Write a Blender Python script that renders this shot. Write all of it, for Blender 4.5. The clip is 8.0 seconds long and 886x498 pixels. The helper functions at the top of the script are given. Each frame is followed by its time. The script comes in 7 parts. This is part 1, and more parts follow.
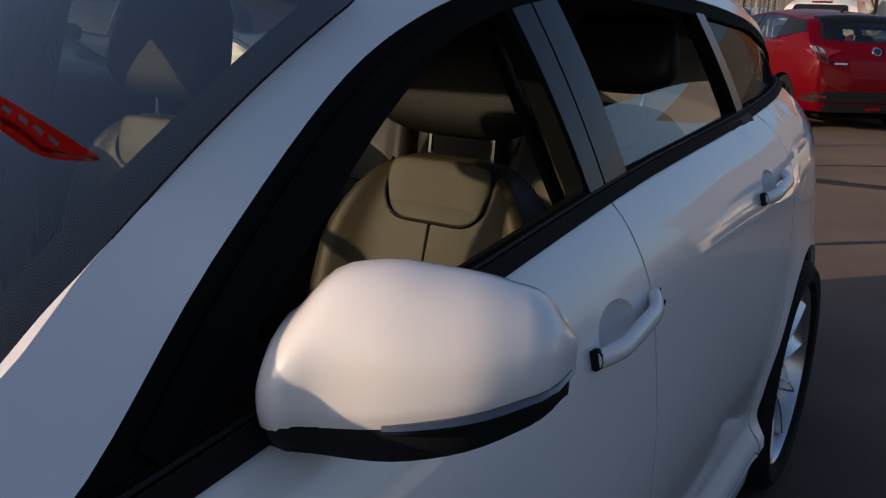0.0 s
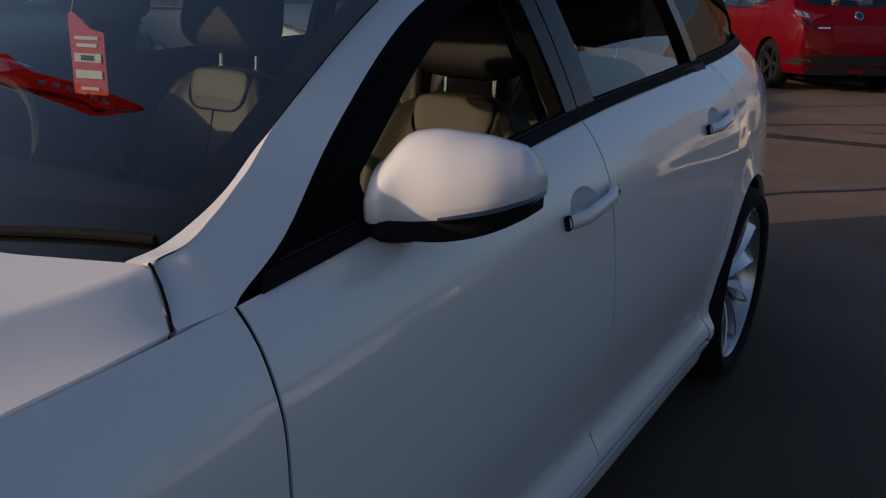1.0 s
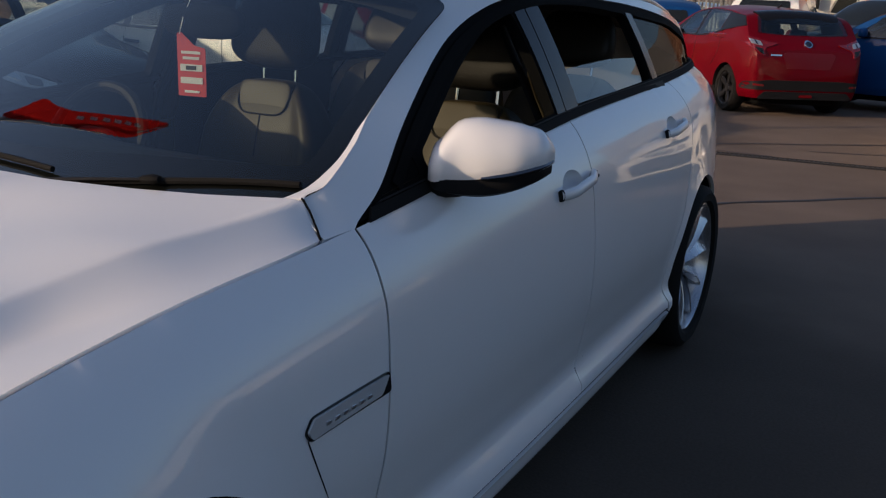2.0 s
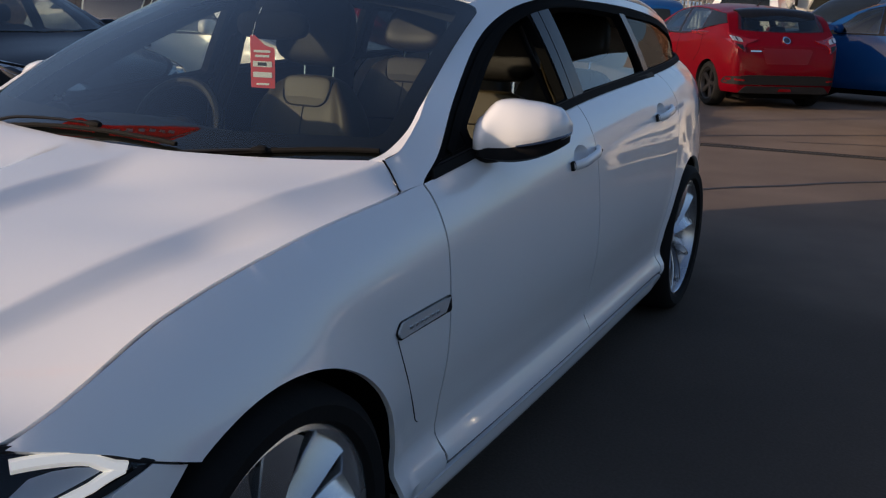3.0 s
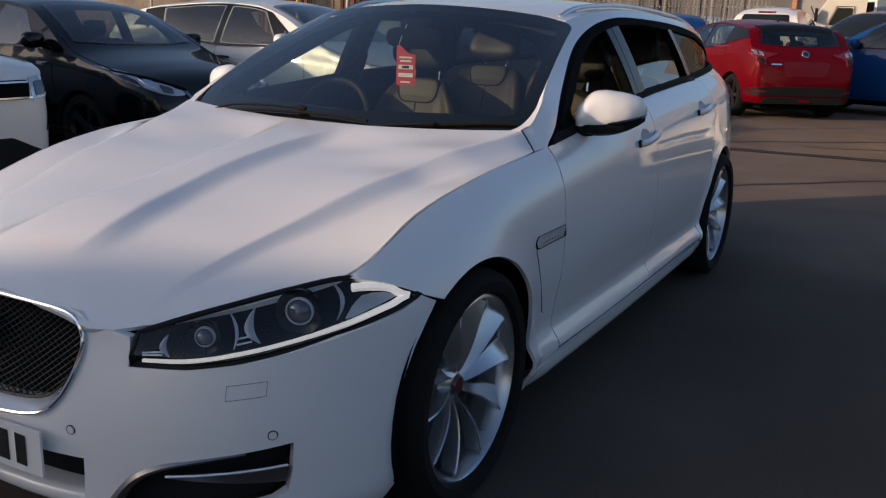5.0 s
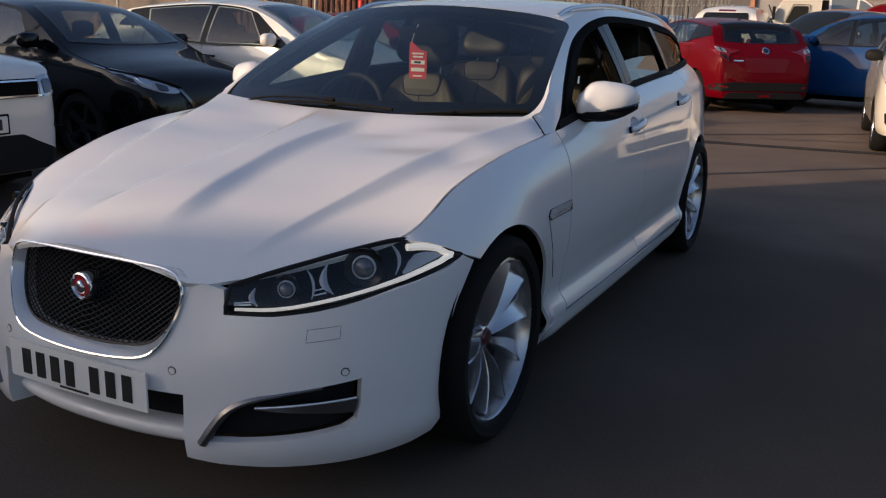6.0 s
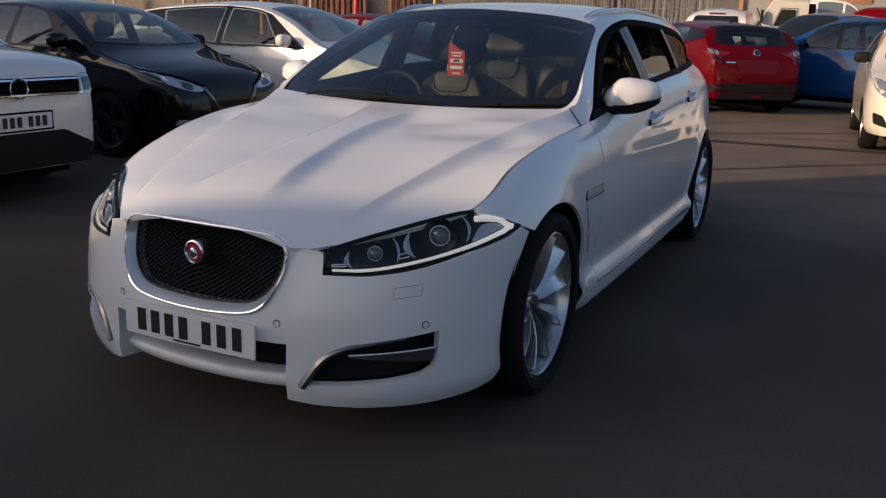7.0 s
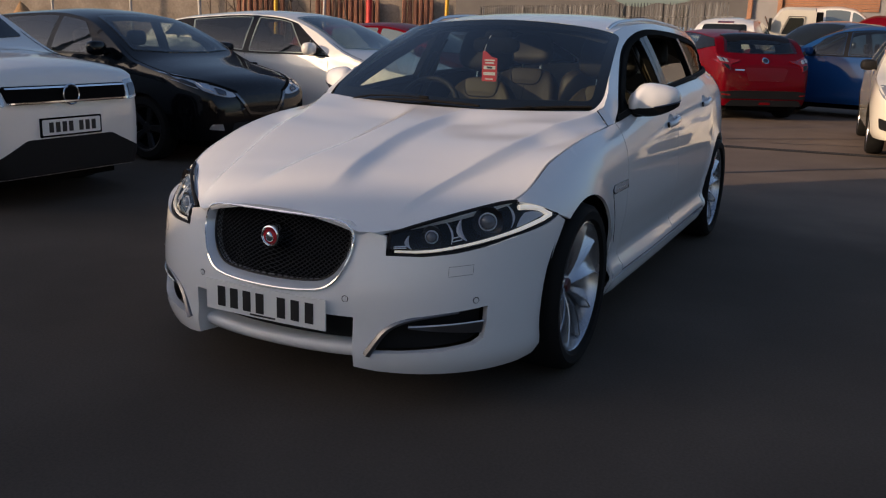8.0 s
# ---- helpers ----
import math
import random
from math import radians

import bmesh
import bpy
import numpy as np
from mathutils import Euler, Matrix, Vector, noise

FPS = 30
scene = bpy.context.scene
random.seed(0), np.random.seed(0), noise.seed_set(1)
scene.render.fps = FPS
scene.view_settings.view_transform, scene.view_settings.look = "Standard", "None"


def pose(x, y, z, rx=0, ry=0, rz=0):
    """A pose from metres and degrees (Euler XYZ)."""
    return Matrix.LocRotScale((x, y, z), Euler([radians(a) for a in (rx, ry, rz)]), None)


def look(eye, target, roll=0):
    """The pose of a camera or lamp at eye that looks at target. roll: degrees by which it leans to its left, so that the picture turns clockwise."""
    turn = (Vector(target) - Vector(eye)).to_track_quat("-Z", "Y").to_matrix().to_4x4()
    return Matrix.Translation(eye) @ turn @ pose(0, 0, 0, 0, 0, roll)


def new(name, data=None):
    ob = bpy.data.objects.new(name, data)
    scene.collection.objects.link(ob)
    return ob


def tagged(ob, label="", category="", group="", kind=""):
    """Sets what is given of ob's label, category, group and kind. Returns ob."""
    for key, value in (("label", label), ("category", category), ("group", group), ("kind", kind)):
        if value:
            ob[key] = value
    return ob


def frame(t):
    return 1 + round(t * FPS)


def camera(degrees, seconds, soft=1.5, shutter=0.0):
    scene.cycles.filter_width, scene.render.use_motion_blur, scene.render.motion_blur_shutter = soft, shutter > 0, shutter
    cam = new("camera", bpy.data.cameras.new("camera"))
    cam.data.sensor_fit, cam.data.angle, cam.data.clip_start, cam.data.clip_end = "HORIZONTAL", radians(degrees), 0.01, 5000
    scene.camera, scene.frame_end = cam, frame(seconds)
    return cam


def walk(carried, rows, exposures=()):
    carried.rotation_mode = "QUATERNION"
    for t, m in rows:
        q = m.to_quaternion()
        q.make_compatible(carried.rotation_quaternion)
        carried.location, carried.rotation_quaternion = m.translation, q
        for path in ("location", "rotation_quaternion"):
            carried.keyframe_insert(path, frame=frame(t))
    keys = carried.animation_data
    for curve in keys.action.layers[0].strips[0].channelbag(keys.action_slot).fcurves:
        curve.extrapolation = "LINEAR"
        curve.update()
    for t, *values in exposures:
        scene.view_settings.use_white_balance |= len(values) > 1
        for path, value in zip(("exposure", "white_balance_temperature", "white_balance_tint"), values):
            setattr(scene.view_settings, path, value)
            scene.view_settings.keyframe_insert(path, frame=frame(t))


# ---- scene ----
cam = camera(54.0, 8.0, soft=1.2)
EXPOSURE = [(0, -0.21, 6200, 20), (1.2, -0.66, 6100, 20), (2.3, -0.08, 5950, 18), (4, 0.0, 6050, 18), (6, 0.0, 6250, 19), (8, -0.10, 6400, 19)]
PATH = [
    (0, (1.239, 0.388, 1.306), (0.234, 2.037, 0.786), 2.1),
    (0.5, (1.354, 0.163, 1.317), (0.387, 1.822, 0.757), 2.0),
    (1, (1.478, -0.077, 1.307), (0.491, 1.561, 0.722), 1.7),
    (2.3, (1.68, -0.745, 1.325), (0.764, 0.953, 0.799), 2.7),
    (2.5, (1.714, -0.828, 1.326), (0.789, 0.863, 0.79), 2.6),
    (3, (1.734, -1.075, 1.324), (0.834, 0.631, 0.793), 1.9),
    (3.5, (1.781, -1.296, 1.326), (0.899, 0.425, 0.814), 2.2),
    (4, (1.868, -1.532, 1.313), (0.932, 0.164, 0.817), 2.3),
    (4.5, (1.855, -1.755, 1.314), (0.891, -0.075, 0.815), 1.6),
    (5.8, (1.907, -2.378, 1.329), (1.033, -0.65, 0.827), 2.1),
    (6, (1.872, -2.438, 1.313), (1.004, -0.707, 0.813), 1.7),
    (6.5, (1.814, -2.694, 1.304), (0.976, -0.948, 0.807), 1.4),
    (7, (1.831, -2.888, 1.305), (0.989, -1.143, 0.81), 1.9),
    (7.5, (1.89, -3.099, 1.317), (1.022, -1.363, 0.833), 2.2),
    (8, (1.859, -3.269, 1.309), (1.001, -1.528, 0.83), 1.9),
]
walk(cam, [(t, look(eye, target, roll)) for t, eye, target, roll in PATH], exposures=EXPOSURE)

# ---- light ----
SUN_AZ, SUN_EL = radians(49.6), radians(13)      # the sun stands low to the front and right of the white car
TO_SUN = Vector((-math.cos(SUN_AZ) * math.cos(SUN_EL), -math.sin(SUN_AZ) * math.cos(SUN_EL), math.sin(SUN_EL)))
world = bpy.data.worlds.new("sky")
scene.world = world
world.use_nodes = True
wn, wl = world.node_tree.nodes, world.node_tree.links
sky = wn.new("ShaderNodeTexSky")
sky.sky_type, sky.sun_disc = "NISHITA", False
sky.sun_elevation = SUN_EL
sky.sun_rotation = math.atan2(TO_SUN.x, TO_SUN.y)
sky.air_density, sky.dust_density, sky.ozone_density = 1.0, 2.6, 1.8
wn["Background"].inputs["Strength"].default_value = 0.15
wl.new(sky.outputs["Color"], wn["Background"].inputs["Color"])
sun_data = bpy.data.lights.new("sun", "SUN")
sun_data.energy, sun_data.angle, sun_data.color = 4.0, radians(0.7), (1.0, 0.73, 0.44)
sun = new("sun", sun_data)
sun.matrix_world = look(TO_SUN * 60, (0, 0, 0))

# ---- materials ----
def make_mat(name, color, rough=0.5, metal=0.0, coat=0.0, grain=0.0, scale=40.0, bump=0.0, blotch=0.0, blotch_scale=2.5,
             rough_var=0.0, trans=0.0, glow=0.0, random_shade=0.0, spec=0.5, flake=0.0):
    m = bpy.data.materials.new(name)
    m.use_nodes = True
    n, l = m.node_tree.nodes, m.node_tree.links
    b = n["Principled BSDF"]
    rgb = (*color, 1.0)
    b.inputs["Base Color"].default_value = rgb
    b.inputs["Roughness"].default_value = rough
    b.inputs["Metallic"].default_value = metal
    b.inputs["Specular IOR Level"].default_value = spec
    b.inputs["Coat Weight"].default_value = coat
    b.inputs["Coat Roughness"].default_value = 0.03
    b.inputs["Transmission Weight"].default_value = trans
    if trans:
        b.inputs["IOR"].default_value = 1.45
    if glow:
        b.inputs["Emission Color"].default_value = rgb
        b.inputs["Emission Strength"].default_value = glow
    if grain or blotch or bump or rough_var or random_shade:
        tc = n.new("ShaderNodeTexCoord")
        fine, big = n.new("ShaderNodeTexNoise"), n.new("ShaderNodeTexNoise")
        fine.inputs["Scale"].default_value, fine.inputs["Detail"].default_value = scale, 5
        big.inputs["Scale"].default_value, big.inputs["Detail"].default_value = blotch_scale, 6
        l.new(tc.outputs["Object"], fine.inputs["Vector"])
        l.new(tc.outputs["Object"], big.inputs["Vector"])
        mul = n.new("ShaderNodeMath")
        mul.operation = "MULTIPLY_ADD"
        l.new(fine.outputs["Fac"], mul.inputs[0])
        mul.inputs[1].default_value, mul.inputs[2].default_value = 2 * grain, 1 - grain
        mul2 = n.new("ShaderNodeMath")
        mul2.operation = "MULTIPLY_ADD"
        l.new(big.outputs["Fac"], mul2.inputs[0])
        mul2.inputs[1].default_value, mul2.inputs[2].default_value = 2 * blotch, 1 - blotch
        both = n.new("ShaderNodeMath")
        both.operation = "MULTIPLY"
        l.new(mul.outputs[0], both.inputs[0])
        l.new(mul2.outputs[0], both.inputs[1])
        last = both
        if random_shade:
            info = n.new("ShaderNodeObjectInfo")
            rs = n.new("ShaderNodeMath")
            rs.operation = "MULTIPLY_ADD"
            l.new(info.outputs["Random"], rs.inputs[0])
            rs.inputs[1].default_value, rs.inputs[2].default_value = 2 * random_shade, 1 - random_shade
            last = n.new("ShaderNodeMath")
            last.operation = "MULTIPLY"
            l.new(both.outputs[0], last.inputs[0])
            l.new(rs.outputs[0], last.inputs[1])
        mix = n.new("ShaderNodeVectorMath")
        mix.operation = "SCALE"
        mix.inputs[0].default_value = color
        l.new(last.outputs[0], mix.inputs["Scale"])
        l.new(mix.outputs[0], b.inputs["Base Color"])
        if rough_var:
            rv = n.new("ShaderNodeMath")
            rv.operation = "MULTIPLY_ADD"
            l.new(big.outputs["Fac"], rv.inputs[0])
            rv.inputs[1].default_value, rv.inputs[2].default_value = 2 * rough_var, rough - rough_var
            l.new(rv.outputs[0], b.inputs["Roughness"])
        if bump:
            bp = n.new("ShaderNodeBump")
            bp.inputs["Strength"].default_value, bp.inputs["Distance"].default_value = 0.6, bump
            l.new(fine.outputs["Fac"], bp.inputs["Height"])
            l.new(bp.outputs["Normal"], b.inputs["Normal"])
    return m


def glass_mat(name, tint, rough=0.0, gloss=0.9, base=0.06, power=4.0):
    """Thin automotive glass: tinted see-through with a mirror coat by angle."""
    m = bpy.data.materials.new(name)
    m.use_nodes = True
    n, l = m.node_tree.nodes, m.node_tree.links
    n.remove(n["Principled BSDF"])
    tr, gl, mx, lw, pw, sc = n.new("ShaderNodeBsdfTransparent"), n.new("ShaderNodeBsdfGlossy"), n.new("ShaderNodeMixShader"), n.new("ShaderNodeLayerWeight"), n.new("ShaderNodeMath"), n.new("ShaderNodeMath")
    tr.inputs["Color"].default_value = (*tint, 1)
    gl.inputs["Roughness"].default_value = rough
    lw.inputs["Blend"].default_value = 0.5
    pw.operation, sc.operation = "POWER", "MULTIPLY_ADD"
    l.new(lw.outputs["Facing"], pw.inputs[0])
    pw.inputs[1].default_value = power
    l.new(pw.outputs[0], sc.inputs[0])
    sc.inputs[1].default_value, sc.inputs[2].default_value = gloss, base
    l.new(sc.outputs[0], mx.inputs[0])
    l.new(tr.outputs[0], mx.inputs[1])
    l.new(gl.outputs[0], mx.inputs[2])
    l.new(mx.outputs[0], n["Material Output"].inputs["Surface"])
    return m


def cloth_mat(name, color):
    """Thin woven cloth that lets part of the light through."""
    m = bpy.data.materials.new(name)
    m.use_nodes = True
    n, l = m.node_tree.nodes, m.node_tree.links
    n.remove(n["Principled BSDF"])
    df, tl, mx, wv, rp = n.new("ShaderNodeBsdfDiffuse"), n.new("ShaderNodeBsdfTranslucent"), n.new("ShaderNodeMixShader"), n.new("ShaderNodeTexNoise"), n.new("ShaderNodeMixRGB")
    wv.inputs["Scale"].default_value = 3.0
    rp.inputs[1].default_value, rp.inputs[2].default_value = (*color, 1), (*(c * .7 for c in color), 1)
    l.new(wv.outputs["Fac"], rp.inputs[0])
    for b in (df, tl):
        l.new(rp.outputs[0], b.inputs["Color"])
    mx.inputs[0].default_value = 0.5
    l.new(df.outputs[0], mx.inputs[1])
    l.new(tl.outputs[0], mx.inputs[2])
    l.new(mx.outputs[0], n["Material Output"].inputs["Surface"])
    return m


WHITE_PAINT = make_mat("white_car_paint", (0.797, 0.80, 0.804), 0.34, coat=1.0, blotch=0.02, rough_var=0.03)
GLOSS_BLACK = make_mat("gloss_black_trim", (0.009, 0.009, 0.010), 0.25, coat=0.10, blotch=0.1, spec=0.2)
FRAME_BLACK = make_mat("satin_black_frame", (0.005, 0.005, 0.005), 0.8, blotch=0.15, spec=0.05)
RUBBER = make_mat("black_rubber", (0.010, 0.010, 0.010), 0.85, spec=0.15, grain=0.15, scale=90, blotch=0.2)
TYRE = make_mat("tyre_rubber", (0.009, 0.009, 0.009), 0.85, grain=0.2, scale=160, bump=0.001, blotch=0.25, spec=0.2)
PLASTIC = make_mat("black_plastic", (0.013, 0.013, 0.014), 0.6, grain=0.1, scale=200, bump=0.0006, blotch=0.15, spec=0.14)
DARK = make_mat("dark_void", (0.004, 0.004, 0.004), 0.9, blotch=0.1, spec=0.1)
CHROME = make_mat("chrome", (0.82, 0.82, 0.83), 0.09, metal=1.0, blotch=0.03, rough_var=0.03)
SATIN = make_mat("satin_silver", (0.62, 0.63, 0.65), 0.3, metal=1.0, blotch=0.05, rough_var=0.05)
ALLOY = make_mat("alloy_wheel_silver", (0.58, 0.59, 0.61), 0.26, metal=0.85, coat=0.4, blotch=0.06, blotch_scale=9, rough_var=0.06)
DISC = make_mat("brake_disc_steel", (0.12, 0.115, 0.11), 0.45, metal=1.0, grain=0.15, scale=120, blotch=0.2, blotch_scale=12)
LEATHER = make_mat("dark_brown_leather", (0.042, 0.032, 0.0155), 0.48, grain=0.08, scale=320, bump=0.0002, blotch=0.10, blotch_scale=7, rough_var=0.06, spec=0.22)
BLACK_LEATHER = make_mat("black_leather", (0.009, 0.008, 0.007), 0.6, grain=0.12, scale=260, bump=0.0012, blotch=0.12, blotch_scale=7, spec=0.25)
CARPET = make_mat("dark_carpet", (0.02, 0.02, 0.02), 0.95, grain=0.3, scale=300, bump=0.002, blotch=0.2)
HEADLINER = make_mat("grey_headliner", (0.05, 0.05, 0.05), 0.95, grain=0.1, scale=300, blotch=0.05)
RED_CARD = make_mat("red_card", (0.62, 0.045, 0.04), 0.5, grain=0.04, scale=60, blotch=0.05)
WHITE_PRINT = make_mat("white_print", (0.75, 0.75, 0.73), 0.6, blotch=0.04)
BLACK_PRINT = make_mat("black_print", (0.015, 0.015, 0.016), 0.5, blotch=0.05)
PLATE_WHITE = make_mat("plate_white", (0.82, 0.82, 0.80), 0.35, coat=0.5, blotch=0.04)
LED_STRIP = make_mat("led_strip", (1.0, 0.93, 0.78), 0.4, glow=0.32)
LAMP_GLASS = glass_mat("lamp_glass", (0.93, 0.94, 0.95))
SCREEN_GLASS = glass_mat("windscreen_glass", (0.80, 0.87, 0.82), gloss=1.0, base=0.018, power=2.5)
SIDE_GLASS = glass_mat("side_glass", (0.48, 0.51, 0.50))
PRIVACY_GLASS = glass_mat("tinted_glass", (0.20, 0.21, 0.21), gloss=0.16)
LENS = make_mat("projector_lens", (0.10, 0.11, 0.13), 0.04, metal=0.2, coat=1.0, blotch=0.05)
FLAG_RED = cloth_mat("red_flag_cloth", (0.74, 0.022, 0.018))
RED_BADGE = make_mat("red_badge_enamel", (0.42, 0.02, 0.03), 0.25, coat=1.0, blotch=0.1, blotch_scale=40)

SEAM_GREY = make_mat("grey_seam", (0.16, 0.16, 0.17), 0.7, blotch=0.1)
DARK_CHROME = make_mat("dark_chrome", (0.16, 0.16, 0.17), 0.2, metal=1.0, blotch=0.05)
SURROUND = make_mat("bright_silver_surround", (0.72, 0.73, 0.75), 0.25, metal=0.35, coat=0.5, blotch=0.04)
HUB_RED = make_mat("dark_red_hub_enamel", (0.09, 0.010, 0.012), 0.3, coat=1.0, blotch=0.3, blotch_scale=60)
VENT_SILVER = make_mat("pale_silver_trim", (0.82, 0.83, 0.84), 0.2, metal=0.5, coat=0.6, blotch=0.05)
LED = make_mat("led_dot", (1.0, 0.95, 0.84), 0.4, glow=0.36)
LAMP_SILVER = make_mat("lamp_reflector_silver", (0.72, 0.76, 0.82), 0.4, blotch=0.04)
MESH_BLACK = make_mat("black_mesh", (0.008, 0.008, 0.009), 0.5, coat=0.08, blotch=0.1, spec=0.25)
# rear copy of the leather, the dimness of the back put into its colour
DIM_LEATHER = make_mat("dim_rear_leather", (0.036, 0.029, 0.020), 0.5, grain=0.10, scale=260, bump=0.0005, blotch=0.10, blotch_scale=7)
VANE = make_mat("grey_metal_vane", (0.17, 0.17, 0.18), 0.28, metal=0.8, coat=0.4, blotch=0.06)


# ---- mesh helpers ----
def part(name, bm, material, parent=None, label="", smooth=True, sharp=40):
    """Links a bmesh as one mesh object, under a thing where one is given."""
    bmesh.ops.recalc_face_normals(bm, faces=bm.faces)
    return part_raw(name, bm, material, parent, label, smooth, sharp)


def part_raw(name, bm, material, parent=None, label="", smooth=True, sharp=40):
    limit = radians(sharp)
    bm.normal_update()
    for f in bm.faces:
        f.smooth = smooth
    if smooth:
        for e in bm.edges:
            if len(e.link_faces) == 2 and e.calc_face_angle(0) > limit:
                e.smooth = False
    me = bpy.data.meshes.new(name)
    bm.to_mesh(me)
    bm.free()
    me.materials.append(material)
    ob = new(name, me)
    if parent is not None:
        ob.parent = parent
    if label:
        tagged(ob, label)
    return ob


def thing(name, label, category, group="", kind="", m=None):
    e = new(name)
    e.empty_display_size = 0.2
    if m is not None:
        e.matrix_basis = m
    return tagged(e, label, category, group, kind)


def curve1(*pts):
    """A smooth function through (t, value) pairs, straight beyond its ends."""
    a = sorted(pts)
    t, v = np.array([p[0] for p in a], float), np.array([p[1] for p in a], float)
    d = np.diff(v) / np.diff(t)
    s = np.empty(len(t))
    s[0], s[-1] = d[0], d[-1]
    h = np.diff(t)
    s[1:-1] = (d[:-1] * h[1:] + d[1:] * h[:-1]) / (h[1:] + h[:-1])

    def f(x):
        i = int(min(max(np.searchsorted(t, x) - 1, 0), len(t) - 2))
        if x <= t[0]:
            return float(v[0] + s[0] * (x - t[0]))
        if x >= t[-1]:
            return float(v[-1] + s[-1] * (x - t[-1]))
        u = (x - t[i]) / h[i]
        return float((1 + 2 * u) * (1 - u) ** 2 * v[i] + u * (1 - u) ** 2 * h[i] * s[i] + u * u * (3 - 2 * u) * v[i + 1] - u * u * (1 - u) * h[i] * s[i + 1])
    return f


def spline(pts, n=8, closed=False):
    """Catmull-Rom through points of any dimension."""
    p = [np.array(q, float) for q in pts]
    k = len(p)
    out = []
    for i in range(k if closed else k - 1):
        a, b = p[i], p[(i + 1) % k]
        z = p[i - 1] if (closed or i > 0) else 2 * a - b
        c = p[(i + 2) % k] if (closed or i + 2 < k) else 2 * b - a
        for j in range(n):
            u = j / n
            out.append(0.5 * (2 * a + (b - z) * u + (2 * z - 5 * a + 4 * b - c) * u * u + (3 * a - z - 3 * b + c) * u ** 3))
    if not closed:
        out.append(p[-1])
    return out


def rounded(pts, r, n=5):
    """A closed polygon with its corners rounded; r is one radius or one for each corner."""
    k = len(pts)
    rs = r if isinstance(r, (list, tuple)) else [r] * k
    out = []
    for i in range(k):
        a, b, c = (np.array(pts[j % k], float) for j in (i - 1, i, i + 1))
        la, lc = np.linalg.norm(a - b), np.linalg.norm(c - b)
        q = min(rs[i], la * 0.49, lc * 0.49)
        if q < 1e-5:
            out.append(b)
            continue
        p0, p1 = b + (a - b) / la * q, b + (c - b) / lc * q
        for j in range(n + 1):
            u = j / n
            out.append((1 - u) ** 2 * p0 + 2 * u * (1 - u) * b + u * u * p1)
    return out


def resample(loop, step):
    out = []
    k = len(loop)
    for i in range(k):
        a, b = np.array(loop[i], float)[:2], np.array(loop[(i + 1) % k], float)[:2]
        d = np.linalg.norm(b - a)
        if d < 1e-6:
            continue
        m = max(1, int(math.ceil(d / step)))
        for j in range(m):
            out.append(a + (b - a) * j / m)
    keep = [out[0]]
    for q in out[1:]:
        if np.linalg.norm(q - keep[-1]) > step * 0.12:
            keep.append(q)
    if len(keep) > 3 and np.linalg.norm(keep[0] - keep[-1]) < step * 0.12:
        keep.pop()
    return np.array(keep)


def inside(pts, loops):
    hit = np.zeros(len(pts), bool)
    for lp in loops:
        a, b = lp, np.roll(lp, -1, axis=0)
        for (x0, y0), (x1, y1) in zip(a, b):
            if y0 == y1:
                continue
            c = ((y0 > pts[:, 1]) != (y1 > pts[:, 1])) & (pts[:, 0] < (x1 - x0) * (pts[:, 1] - y0) / (y1 - y0) + x0)
            hit ^= c
    return hit


def edge_dist(pts, loops):
    d = np.full(len(pts), 9.0)
    for lp in loops:
        a, b = lp, np.roll(lp, -1, axis=0)
        for p, q in zip(a, b):
            e = q - p
            u = np.clip(((pts - p) @ e) / max(e @ e, 1e-12), 0, 1)
            d = np.minimum(d, np.linalg.norm(pts - p - u[:, None] * e, axis=1))
    return d


